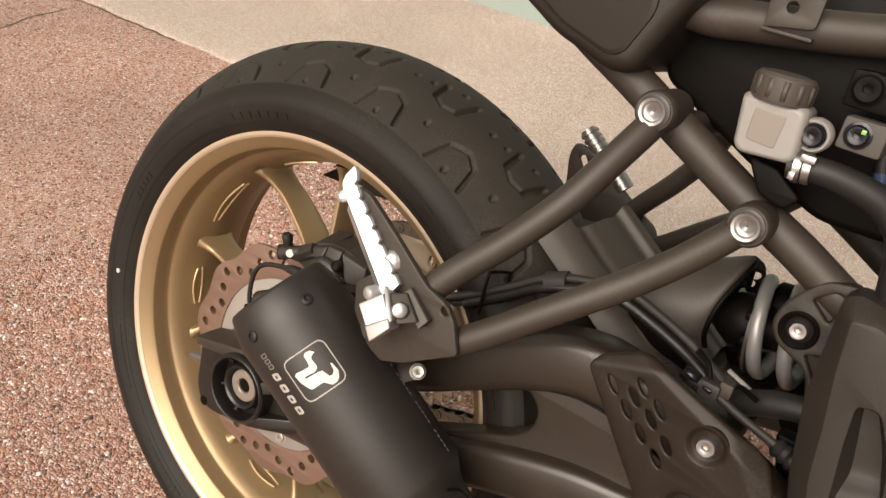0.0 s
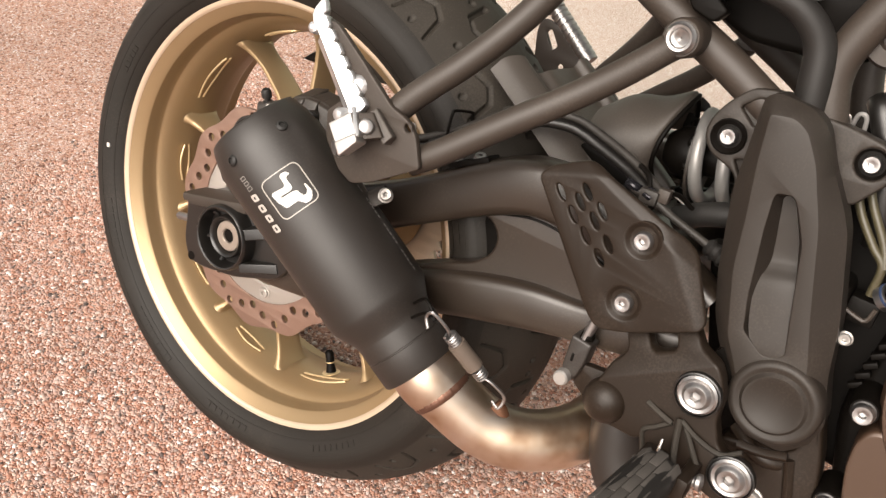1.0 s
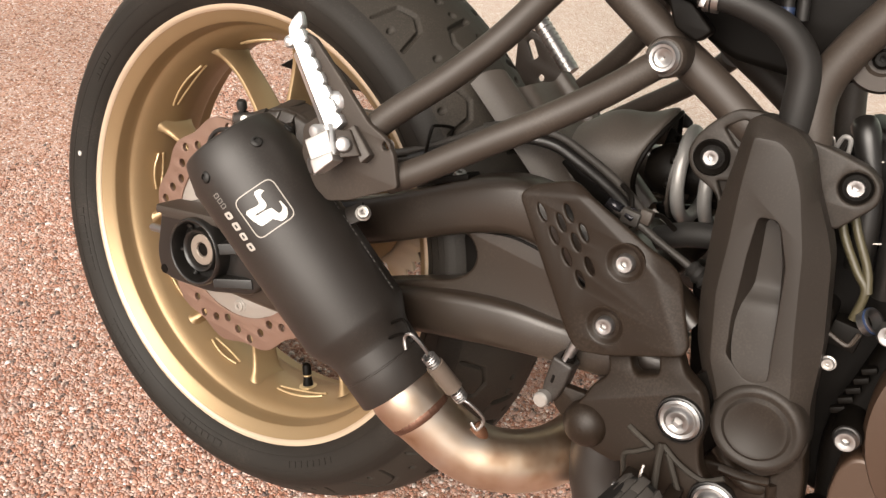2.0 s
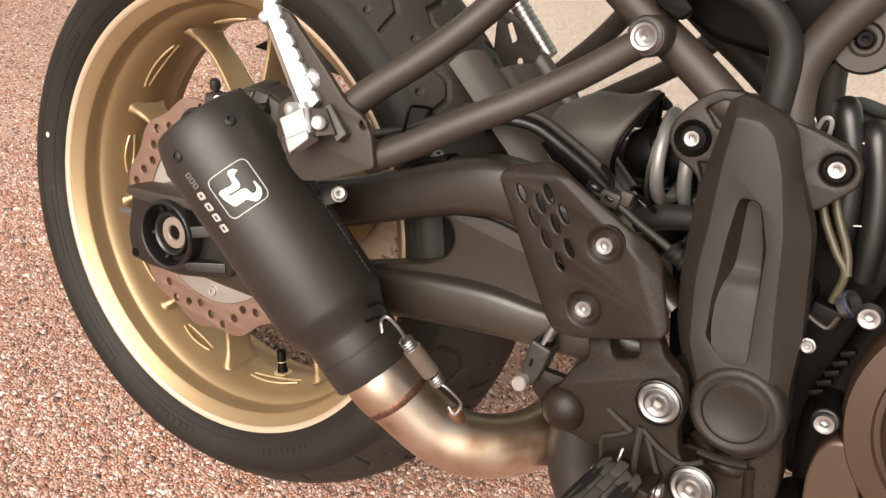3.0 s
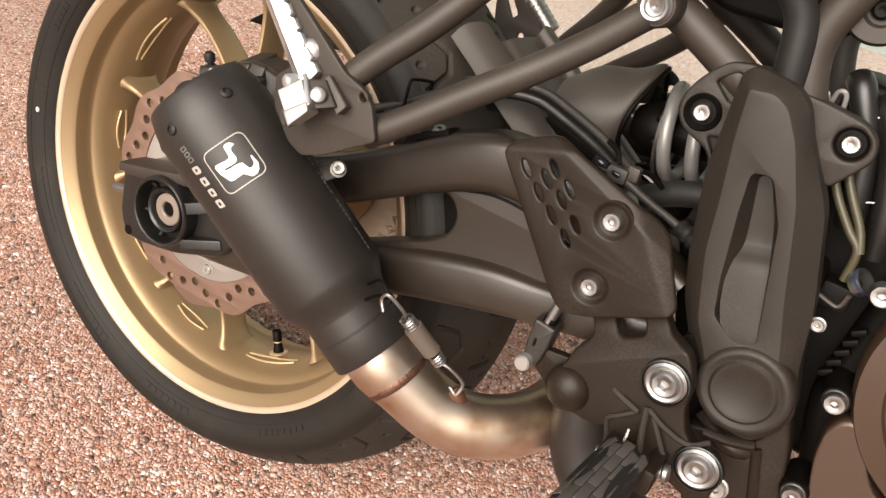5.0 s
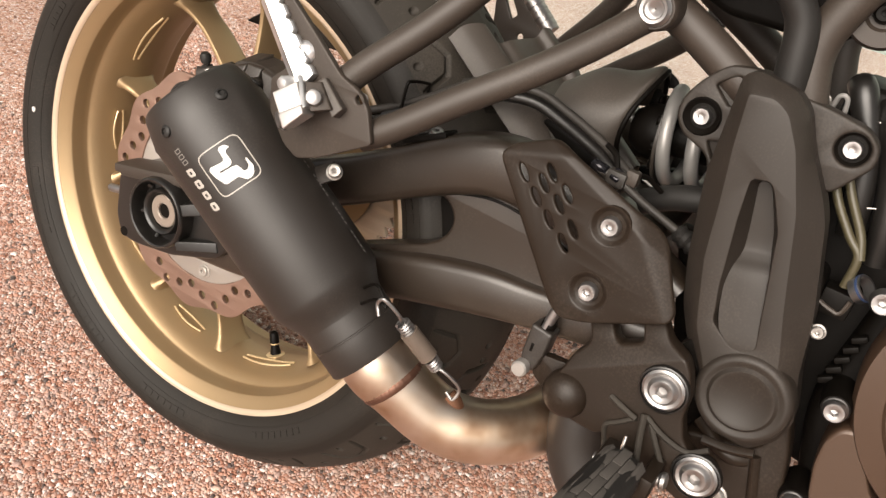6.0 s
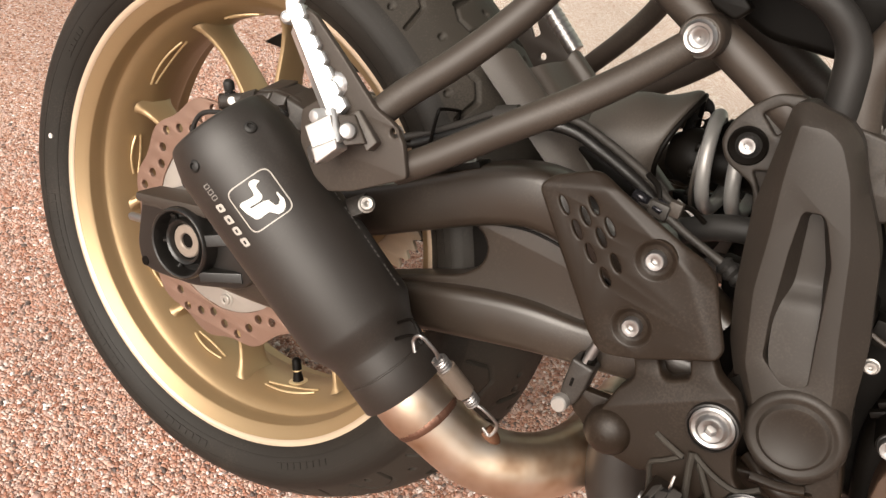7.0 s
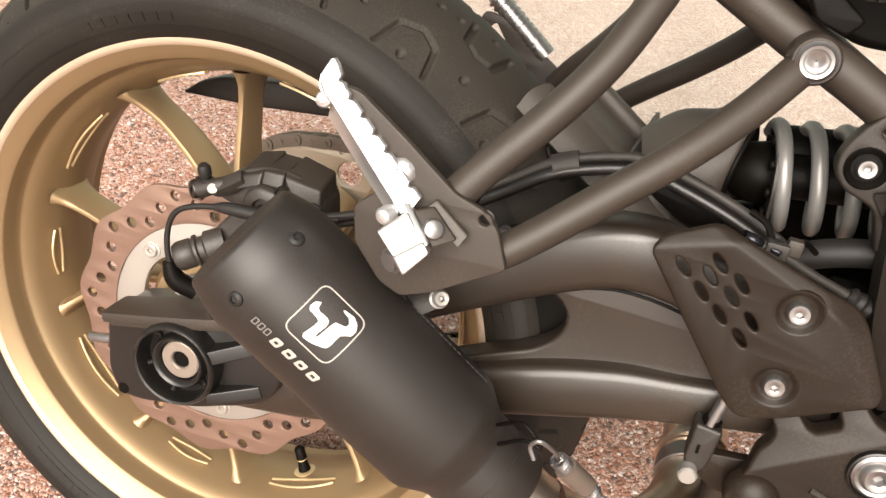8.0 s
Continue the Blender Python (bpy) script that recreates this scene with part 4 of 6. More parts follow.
bolt("banjo_bolt", (-0.006, -0.101, 0.1265), (-0.6, -0.75, -0.1), 0.0072, 0.007, M_AXLE, cal)
part("banjo_neck", sweep([(-0.002, -0.108, 0.129), (0.008, -0.108, 0.134), (0.018, -0.106, 0.138)], [0.0070, 0.0060, 0.0060], 12, 5), M_CALIPER, cal)
part("bright_washer", lathe([(0, 0.0036), (0.002, 0.0036)], (0.010, -0.113, 0.1345), (0.5, -0.75, 0.3), 16), M_CAST, cal)
part("mount_arm", plate(fillet([(0.004, 0.045), (0.010, 0.100), (0.03, 0.125), (0.07, 0.10), (0.06, 0.045), (0.03, 0.035)], 0.008), -0.108, -0.088, (), 0.003, 2), M_CALIPER, cal)
sens = part("wheel_speed_sensor", lathe([(-0.006, 0.012), (0.008, 0.0125), (0.010, 0.0100), (0.014, 0.0100), (0.015, 0.0122), (0.017, 0.0122), (0.018, 0.0100), (0.020, 0.0112), (0.030, 0.0112), (0.033, 0.0095), (0.033, 0.0052), (0.029, 0.0046), (0.029, 0.0004)], (0.016, -0.108, 0.090), Vector((-0.80, -0.42, -0.42)), 24), M_CALIPER, bike, "black wheel speed sensor with its cable")
part("cable", sweep([(0.110, -0.118, 0.140), (0.061, -0.130, 0.132), (0.022, -0.130, 0.129), (-0.004, -0.130, 0.120), (-0.013, -0.130, 0.104), (-0.012, -0.130, 0.080), (-0.004, -0.127, 0.064)], 0.0022, 10, 6), M_SIDE, sens)
part("cable_boot", sweep([(0.066, -0.130, 0.133), (0.034, -0.130, 0.131), (0.022, -0.130, 0.129)], [0.0052, 0.0046, 0.0026], 12, 5), M_SIDE, sens)
part("plug", sweep([(-0.012, -0.129, 0.076), (-0.006, -0.128, 0.062), (0.008, -0.122, 0.054)], [0.005, 0.0075, 0.0075], 12, 5), M_DARK, sens)
part("bracket", lathe([(0, 0.012), (0.012, 0.012), (0.014, 0.010)], (0.018, -0.104, 0.058), OUT, 20), M_CAST, sens, "bare metal sensor mount")
bolt("sensor_bolt", (-0.010, -0.112, 0.046), OUT, 0.0045, 0.005, M_STEEL, sens)

# ----- silencer -----
A0 = Vector((0.099, -0.200, 0.1365))
E0 = Vector((0.268, -0.163, 0.003))
AX = (E0 - A0).normalized()


def muffler_body():
    prof = [(-0.0240, 0.0135), (-0.0256, 0.0360), (-0.0254, 0.0376), (-0.0244, 0.0390), (-0.0226, 0.0402), (-0.011, 0.0437), (-0.0045, 0.0452), (0.002, 0.0460), (0.05, 0.0462), (0.10, 0.0462), (0.152, 0.0460), (0.1565, 0.0452), (0.164, 0.0415), (0.172, 0.0375), (0.176, 0.0363), (0.178, 0.0360)]
    return lathe(prof, A0, AX, 72)


def around(s, deg, r):
    """A point on the silencer: s along it, an angle round it from its outer side."""
    out = (Vector((0, -1, 0)) - AX * Vector((0, -1, 0)).dot(AX)).normalized()
    side = AX.cross(out)
    t = radians(deg)
    n = out * math.cos(t) + side * math.sin(t)
    return A0 + AX * s + n * r, n


muff = part("silencer", muffler_body(), M_MUFF, bike, "short matt black round exhaust silencer with white print")
part("outlet", lathe([(-0.004, 0.0110), (-0.004, 0.0140), (0.012, 0.0140), (0.012, 0.0110)], A0 - AX * 0.016, AX, 40, close=True), M_DARK, muff, "dark exhaust outlet")
part("collar", lathe([(0, 0.0358), (0.016, 0.0358), (0.0165, 0.0352), (0.0175, 0.0352), (0.018, 0.0358), (0.040, 0.0356), (0.0412, 0.0348), (0.0412, 0.030)], A0 + AX * 0.1765, AX, 56), M_MUFF, muff)
for dg in (-64, 0, 60, 120, 180, 240):
    p, n = around(-0.004, dg, 0.0444)
    n2 = (n - AX * 0.35).normalized()
    part("screw", lathe([(-0.002, 0.0048), (0.0012, 0.0048), (0.0022, 0.0040), (0.0026, 0.0024), (0.0012, 0.0022), (0.001, 0.0004)], p, n2, 18), M_SIDE, muff)


def wrap(name, shape, s0, deg0, mat, holes=(), lift=0.0006, r=0.0462, rows=26):
    """A flat print laid round the silencer; its shape in metres across (u) and along (v) it."""
    cu = bpy.data.curves.new("print", "CURVE")
    cu.dimensions, cu.fill_mode = "2D", "BOTH"
    for loop in (shape, *holes):
        sp_ = cu.splines.new("POLY")
        sp_.points.add(len(loop) - 1)
        for q, p in zip(sp_.points, loop):
            q.co = (p[0], p[1], 0, 1)
        sp_.use_cyclic_u = True
    tmp = new("print", cu)
    me = bpy.data.meshes.new_from_object(tmp.evaluated_get(bpy.context.evaluated_depsgraph_get()))
    bpy.data.objects.remove(tmp)
    bm_ = bmesh.new()
    bm_.from_mesh(me)
    us = [v.co.x for v in bm_.verts]
    lo, hi = min(us), max(us)
    k = 1
    while lo + k * 0.003 < hi:
        bmesh.ops.bisect_plane(bm_, geom=bm_.verts[:] + bm_.edges[:] + bm_.faces[:], plane_co=(lo + k * 0.003, 0, 0), plane_no=(1, 0, 0))
        k += 1
    for v in bm_.verts:
        p, n = around(s0 + v.co.y, deg0 + math.degrees(v.co.x / r), r + lift)
        v.co = p
    bm_.to_mesh(me)
    bm_.free()
    me.materials.clear()
    return part(name, me, mat, muff)


def frame_loop(w, rad, t):
    o = fillet([(-w, -w), (w, -w), (w, w), (-w, w)], rad, 6)
    i = fillet([(-w + t, -w + t), (w - t, -w + t), (w - t, w - t), (-w + t, w - t)], rad - t, 6)
    return o, i


LOGO_S, LOGO_D = 0.0415, -33
o, i_ = frame_loop(0.0177, 0.0068, 0.0009)
wrap("printed_frame", o, LOGO_S, LOGO_D, M_PALEINK, [i_])
# a plain horned emblem on a slanted foot
EMBLEM = fillet([(-0.0085, -0.012), (-0.0059, -0.0153), (-0.0019, -0.0159), (0.0001, -0.0143), (0.0005, -0.0072), (0.0015, -0.0053), (0.0046, -0.0053), (0.0131, -0.0066), (0.0152, -0.0048), (0.014, 0.0021), (0.0105, 0.0098), (0.0084, 0.0109), (-0.0011, 0.0108), (-0.0058, 0.0163), (-0.0099, 0.0165), (-0.0132, 0.0144), (-0.0156, 0.0094), (-0.0144, 0.0017), (-0.0131, 0.0019), (-0.0126, 0.0075), (-0.01, 0.0099), (-0.0075, 0.0095), (-0.0053, 0.0029), (-0.0018, 0.0019), (0.0079, 0.0013), (0.0093, 0.0004), (0.0085, -0.0003), (0.0, 0.0005), (-0.0027, -0.0004), (-0.0039, -0.0025), (-0.0035, -0.0094), (-0.0049, -0.0112)], 0.0007, 2)
wrap("emblem", [q * 0.93 for q in EMBLEM], LOGO_S, LOGO_D, M_WHITE)
for k, (wd, ln_) in enumerate(((0.0066, 0.0074), (0.0064, 0.0080), (0.0060, 0.0078), (0.0062, 0.0080))):
    hw = wd / 2
    wrap("print_bar", fillet([(-hw, 0.0012), (hw, 0), (hw, ln_ - 0.0012), (-hw, ln_)], 0.0016, 3), 0.0262 + 0.0096 * k, 2.0, M_PALEINK, [fillet([(-0.0008, 0.0026), (0.0012, 0.0024), (0.0012, ln_ - 0.0026), (-0.0008, ln_ - 0.0024)], 0.0004, 2)])
for k in range(3):
    wrap("print_bar", fillet([(-0.0026, 0), (0.0026, 0), (0.0026, 0.0036), (-0.0026, 0.0036)], 0.0008, 2), 0.0105 + 0.0047 * k, 0.5, M_GREYINK, [fillet([(-0.0018, 0.0008), (0.0018, 0.0008), (0.0018, 0.0028), (-0.0018, 0.0028)], 0.0004, 2)])
for k in range(22):
    if k % 6 != 4:
        wrap("print_bar", [(-0.0009, 0), (0.0009, 0), (0.0009, 0.0026), (-0.0009, 0.0026)], 0.057 + 0.0042 * k, -102 + 0.14 * k, M_GREYINK)
tabp, tabn = around(0.060, 100, 0.046)
part("mount_tab", sweep([tabp, tabp + tabn * 0.008 + Vector((0.004, 0.004, 0.006)), Vector((0.199, -0.170, 0.133))], [0.010, 0.009, 0.008], 10, 5, flat=0.35), M_MUFF, muff)
bolt("mount_bolt", (0.2005, -0.172, 0.1325), (0.45, -0.75, 0.48), 0.0050, 0.008, M_CAST, muff, 1.25, "grey mounting bolt")

# link pipe
PIPE = [E0 - AX * 0.010, E0 + AX * 0.012, E0 + AX * 0.030 + Vector((0.002, 0.003, 0.001)), (0.324, -0.142, -0.032), (0.350, -0.129, -0.037), (0.374, -0.110, -0.034), (0.391, -0.084, -0.027), (0.398, -0.050, -0.020), (0.400, 0.010, -0.014)]
pipe = part("link_pipe", sweep(PIPE, [0.0290, 0.0290, 0.0272, 0.0266, 0.0264, 0.0262, 0.0260, 0.0258, 0.0258], 40, 9), M_PIPE, bike, "heat-tinted stainless exhaust link pipe with a weld")


def weld():
    axv, uu, vv = basis(AX)
    wp = E0 + AX * 0.0265 + Vector((0.0012, 0.0018, 0.0005))
    verts, faces = [], []
    n, m = 120, 7
    for i in range(n):
        a = 2 * math.pi * i / n
        d = uu * math.cos(a) + vv * math.sin(a)
        for j in range(m):
            s = (j / (m - 1) - 0.5) * 2
            wave = 0.00035 * math.sin(a * 46 + 1.6 * s * s) + 0.0004 * noise.noise((a * 5, 0, 2))
            verts.append(wp + AX * (s * 0.0042 + 0.0005 * noise.noise((i * 0.3, j, 0))) + d * (0.0270 + 0.0013 * (1 - s * s) + wave * (1 - s * s)))
    for i in range(n):
        k = (i + 1) % n
        for j in range(m - 1):
            faces.append((i * m + j, i * m + j + 1, k * m + j + 1, k * m + j))
    return mesh_of("weld", verts, faces, 70)


part("weld", weld(), M_WELD, pipe, "brown rippled weld seam")
part("clamp_band", lathe([(-0.008, 0.0262), (-0.008, 0.0282), (0.008, 0.0282), (0.008, 0.0262)], (0.3985, -0.046, -0.0192), (0.05, 1, 0.12), 48, close=True), M_STEEL, pipe, "bright steel clamp band")
part("clamp_band", lathe([(-0.002, 0.0262), (-0.002, 0.0300), (0.002, 0.0300), (0.002, 0.0262)], (0.3993, -0.028, -0.0172), (0.05, 1, 0.12), 48, close=True), M_PIPE, pipe)
# retaining spring
sA, sB = Vector((0.2955, -0.1885, 0.0590)), Vector((0.3300, -0.1635, 0.0205))
hook_top, hook_low = Vector((0.2840, -0.1950, 0.0700)), Vector((0.3380, -0.1540, 0.0095))
spring = part("retaining_spring", sweep([sA.lerp(sB, 0.20), sA.lerp(sB, 0.42), sA.lerp(sB, 0.66)], 0.0074, 16, 6), M_SLEEVE, bike, "steel exhaust spring in a brown-grey rubber sleeve")
for p0, p1 in ((sA.lerp(sB, 0.04), sA.lerp(sB, 0.2)), (sA.lerp(sB, 0.7), sA.lerp(sB, 0.86))):
    d = p1 - p0
    axv, uu, vv = basis(d)
    part("coil", sweep([p0 + d * (i / 24) + (uu * math.cos(i * 1.05) + vv * math.sin(i * 1.05)) * 0.0048 for i in range(25)], 0.0012, 6, 2), M_STEEL, spring)
part("hook", sweep([sA.lerp(sB, 0.05), sA.lerp(sB, 0.0) + Vector((-0.001, -0.004, 0.006)), hook_top + Vector((0, -0.004, 0.004)), hook_top + Vector((-0.005, -0.003, -0.002)), hook_top + Vector((-0.001, -0.004, -0.010))], 0.0014, 8, 6), M_STEEL, spring)
part("hook", sweep([sA.lerp(sB, 0.86), sB + Vector((0.004, 0, 0.002)), hook_low + Vector((0.006, -0.003, 0.003)), hook_low + Vector((0.004, -0.004, -0.008)), hook_low + Vector((-0.003, -0.004, -0.005))], 0.0014, 8, 6), M_STEEL, spring)
part("loop", sweep([A0 + AX * 0.172 + Vector((0.020, -0.006, 0.028)), Vector((0.271, -0.191, 0.077)), hook_top + Vector((0.001, 0, -0.003)), Vector((0.274, -0.193, 0.067)), A0 + AX * 0.185 + Vector((0.014, -0.014, 0.026))], 0.0013, 8, 6), M_DARK, spring)
part("wire_lug", sweep([E0 + AX * 0.033 + Vector((-0.018, 0.006, -0.0195)), E0 + AX * 0.040 + Vector((-0.017, 0.007, -0.0240)), E0 + AX * 0.050 + Vector((-0.013, 0.010, -0.0220))], 0.0014, 8, 5), M_STEEL, pipe, "bent wire lug")
part("lug", sweep([(0.334, -0.1455, -0.0040), (0.3400, -0.1440, -0.0085), (0.3450, -0.1425, -0.0160)], [0.0052, 0.0056, 0.0048], 10, 4, flat=0.6), M_RED, pipe, "rust-stained welded lug")

# ----- passenger peg brackets -----
def bracket(side):
    f = (lambda m: m) if side < 0 else mirrored
    PL = fillet([(0.127, 0.256), (0.141, 0.254), (0.170, 0.235), (0.204, 0.211), (0.221, 0.206), (0.231, 0.197), (0.2405, 0.1745), (0.2005, 0.1480), (0.182, 0.140), (0.168, 0.146), (0.150, 0.166), (0.146, 0.188), (0.158, 0.200), (0.142, 0.226)], 0.0035)
    hole = [ring(0.2225, 0.2005, 0.0033, 14)]
    if side > 0:
        hole = [ring(0.153, 0.207, 0.0040, 14), fillet([(0.124, 0.240), (0.130, 0.245), (0.143, 0.228), (0.137, 0.222)], 0.003)]
        PL = fillet([(0.112, 0.239), (0.116, 0.255), (0.141, 0.250), (0.204, 0.211), (0.231, 0.197), (0.240, 0.173), (0.232, 0.160), (0.188, 0.140), (0.150, 0.165), (0.120, 0.200)], 0.008)
    br = part("passenger_peg_bracket", f(plate(PL, -0.1975, -0.192, hole, 0.0012, 2)), M_FRAME, bike, "satin black tube bracket with a folded bare aluminium footpeg")
    for pts in (([(0.198, -0.186, 0.200), (0.212, -0.179, 0.221), (0.240, -0.163, 0.256), (0.264, -0.148, 0.292), (0.279, -0.130, 0.325), (0.288, -0.113, 0.348), (0.290, -0.100, 0.358)], [(0.224, -0.1852, 0.172), (0.245, -0.1800, 0.188), (0.283, -0.166, 0.222), (0.316, -0.150, 0.251), (0.342, -0.132, 0.277), (0.363, -0.113, 0.302), (0.371, -0.100, 0.311)])):
        part("tube", f(sweep(pts, 0.0103, 20, 8)), M_FRAME, br)
    for c in ((0.290, 0.360), (0.371, 0.312)):
        part("bush", f(lathe([(0, 0.0140), (0.030, 0.0140), (0.0365, 0.0140), (0.0385, 0.0125)], (c[0], -0.080, c[1]), OUT, 32)), M_FRAME, br)
        part("bolt", f(lathe([(0, 0.0112), (0.0026, 0.0112), (0.0036, 0.0100), (0.0050, 0.0090), (0.0046, 0.0072), (0.0030, 0.0060), (0.0026, 0.0040), (0.0020, 0.0034), (0.0004, 0.0004)], (c[0], -0.1180, c[1]), OUT, 36)), M_STEEL, br, "bright steel bolt")
    return br, f


br, f = bracket(-1)
bracket(1)


def peg(br_, f_):
    base = Vector((0.1758, -0.2073, 0.2000))
    w, u, n = Vector((0.786, 0.292, 0.545)), Vector((-0.590, 0.088, 0.803)), Vector((0.186, -0.952, 0.241))

    def at(a, s, h):
        return base + w * a + u * s + n * h

    # the tread bar: a face with a scalloped edge, a channel and a thin rail behind it
    verts, faces = [], []
    steps = [-0.0045 + 0.0009 * i for i in range(101)] + [0.0868, 0.0873]
    m = 12
    for s in steps:
        wl = np.interp(s, [-0.005, 0.0, 0.022, 0.045, 0.060, 0.067, 0.071, 0.078, 0.083, 0.0865, 0.0873], [-0.0022, -0.0028, -0.0061, -0.0094, -0.0115, -0.0126, -0.0138, -0.0134, -0.0100, -0.0045, -0.0030])
        wr = np.interp(s, [-0.005, -0.001, 0.070, 0.0835, 0.0868, 0.0873], [0.0060, 0.0130, -0.0008, 0.0004, -0.0004, -0.0016])
        if 0.001 < s < 0.083:
            wr -= 0.0024 * max(0.0, math.cos(2 * math.pi * (s - 0.0075) / 0.0112)) ** 3
        e = float(np.interp(s, [0.066, 0.072, 0.0873], [0.0, 0.0, 0.004]))
        k = float(np.interp(s, [0.060, 0.068], [1.0, 0.0]))
        for a, h in ((wl + 0.0012, -e), (wr - 0.0012, -e), (wr, -0.0012 - e), (wr + 0.0003, -0.0070), (wr - 0.0022, -0.0115), (wl - 0.0030, -0.0135), (wl - 0.0062 * k, -0.0132), (wl - 0.0070 * k, -0.0120), (wl - 0.0058 * k, -0.0108), (wl - 0.0022 * k, -0.0078), (wl - 0.0010 * k, -0.0040), (wl, -0.0012 - e)):
            verts.append(at(a, s, h))
    for i in range(len(steps) - 1):
        for j in range(m):
            l = (j + 1) % m
            faces.append((i * m + j, i * m + l, (i + 1) * m + l, (i + 1) * m + j))
    faces += [tuple(range(m)), tuple(range((len(steps) - 1) * m, len(steps) * m))]
    pg = part("footpeg", f_(mesh_of("footpeg", verts, faces, 34)), M_ALU, bike, "bare aluminium passenger footpeg folded up")
    part("end_knob", f_(lathe([(-0.003, 0.0046), (0.004, 0.0050), (0.0066, 0.0040), (0.0078, 0.0016)], at(-0.0155, 0.0690, -0.0095), n, 20)), M_ALU, pg)
    part("bumper", f_(lathe([(-0.009, 0.0060), (-0.006, 0.0084), (0.0, 0.0094), (0.0050, 0.0086), (0.0085, 0.0060), (0.0100, 0.0020)], at(0.0085, 0.0165, -0.0115), (n + w * 0.7).normalized(), 28)), M_ALU, pg)
    part("rivet", f_(lathe([(-0.004, 0.0052), (0.003, 0.0052), (0.0048, 0.0040), (0.0054, 0.0014)], at(-0.0085, -0.0020, 0.0005), (n - w * 0.5).normalized(), 20)), M_ALU, pg)
    part("hinge_block", f_(solid([at(-0.0155, -0.0075, 0.0115), at(0.0040, -0.0045, 0.0110), at(0.0056, -0.0225, 0.0165), at(-0.0125, -0.0235, 0.0155), at(-0.0130, -0.0075, -0.0050), at(0.0050, -0.0045, -0.0060), at(0.0060, -0.0225, -0.0060), at(-0.0110, -0.0235, -0.0050)], 0.0012)), M_HINGE, pg)
    part("hinge_step", f_(solid([at(-0.0125, -0.0230, 0.0172), at(0.0066, -0.0215, 0.0190), at(0.0070, -0.0285, 0.0215), at(-0.0115, -0.0345, 0.0185), at(-0.0100, -0.0230, 0.0020), at(0.0070, -0.0215, 0.0010), at(0.0075, -0.0290, 0.0030), at(-0.0090, -0.0340, 0.0040)], 0.0016)), M_HINGE, pg)
    part("hinge_rib", f_(solid([at(0.0030, 0.0005, 0.0060), at(0.0062, -0.0005, 0.0050), at(0.0088, -0.0240, 0.0180), at(0.0052, -0.0250, 0.0195), at(0.0030, 0.0005, -0.0060), at(0.0062, -0.0005, -0.0060), at(0.0088, -0.0240, -0.0020), at(0.0052, -0.0250, -0.0020)], 0.0010)), M_ALU, pg)
    part("clevis", f_(solid([at(0.0070, -0.0055, 0.0060), at(0.0180, -0.0080, 0.0030), at(0.0225, -0.0290, 0.0085), at(0.0090, -0.0270, 0.0130), at(0.0070, -0.0055, -0.0130), at(0.0180, -0.0080, -0.0130), at(0.0225, -0.0290, -0.0090), at(0.0090, -0.0270, -0.0060)], 0.0012)), M_FRAME, pg, "satin black hinge clevis")
    part("hinge_ear", f_(solid([at(0.0130, -0.0070, 0.0010), at(0.0205, -0.0050, 0.0005), at(0.0290, -0.0300, 0.0050), at(0.0205, -0.0340, 0.0060), at(0.0130, -0.0070, -0.0140), at(0.0205, -0.0050, -0.0140), at(0.0290, -0.0300, -0.0090), at(0.0205, -0.0340, -0.0080)], 0.0014)), M_FENDER, pg)
    part("hinge_pin", f_(lathe([(-0.006, 0.0060), (0.0012, 0.0060), (0.0030, 0.0050), (0.0038, 0.0030), (0.0040, 0.001)], at(0.0130, -0.0185, 0.0105), (n + w * 0.35).normalized(), 26)), M_STEEL, pg, "bright domed hinge pin")
    part("spring_clip", f_(lathe([(-0.002, 0.0075), (0.001, 0.0075), (0.001, 0.0058), (0.0035, 0.0056)], at(-0.0150, -0.0260, 0.0060), (n - w * 1.2).normalized(), 22)), M_STEEL, pg)


peg(br, f)
fa, fb = Vector((0.1215, 0.200, 0.2690)), Vector((0.1830, 0.200, 0.2230))
fp = part("footpeg", sweep([fa, fa.lerp(fb, 0.3), fb], [0.0085, 0.0095, 0.0100], 16, 6), M_STEEL, bike, "chromed knurled passenger footpeg folded up")
for k in range(11):
    q = fa.lerp(fb, 0.06 + 0.085 * k)
    part("knurl", lathe([(-0.0021, 0.0092), (-0.0015, 0.0106), (0.0015, 0.0106), (0.0021, 0.0092)], q, fb - fa, 14), M_STEEL, fp)

# ----- frame -----
fr = part("frame", sweep([(0.150, -0.085, 0.428), (0.215, -0.085, 0.392), (0.258, -0.085, 0.371), (0.298, -0.085, 0.3505), (0.3633, -0.085, 0.3180), (0.4048, -0.085, 0.2990), (0.450, -0.085, 0.2755)], 0.0132, 24, 8), M_FRAME, bike, "satin black tubular steel frame")
part("rail", sweep([(0.16, -0.085, 0.44), (0.28, -0.084, 0.4255), (0.319, -0.083, 0.428), (0.357, -0.082, 0.433), (0.398, -0.08, 0.440), (0.50, -0.08, 0.46)], 0.0130, 24, 8), M_FRAME, fr)
part("down_tube", sweep([(0.150, 0.085, 0.428), (0.215, 0.085, 0.392), (0.258, 0.085, 0.371), (0.298, 0.085, 0.3505), (0.3633, 0.085, 0.3180), (0.4048, 0.085, 0.2990), (0.450, 0.085, 0.2755)], 0.0132, 24, 8), M_FRAME, fr)
part("rail", sweep([(0.16, 0.085, 0.44), (0.28, 0.084, 0.4255), (0.357, 0.082, 0.433), (0.50, 0.08, 0.46)], 0.0130, 24, 8), M_FRAME, fr)
part("cross_tube", sweep([(0.30, -0.085, 0.352), (0.305, 0.0, 0.352), (0.30, 0.085, 0.352)], 0.010, 16, 4), M_FRAME, fr)
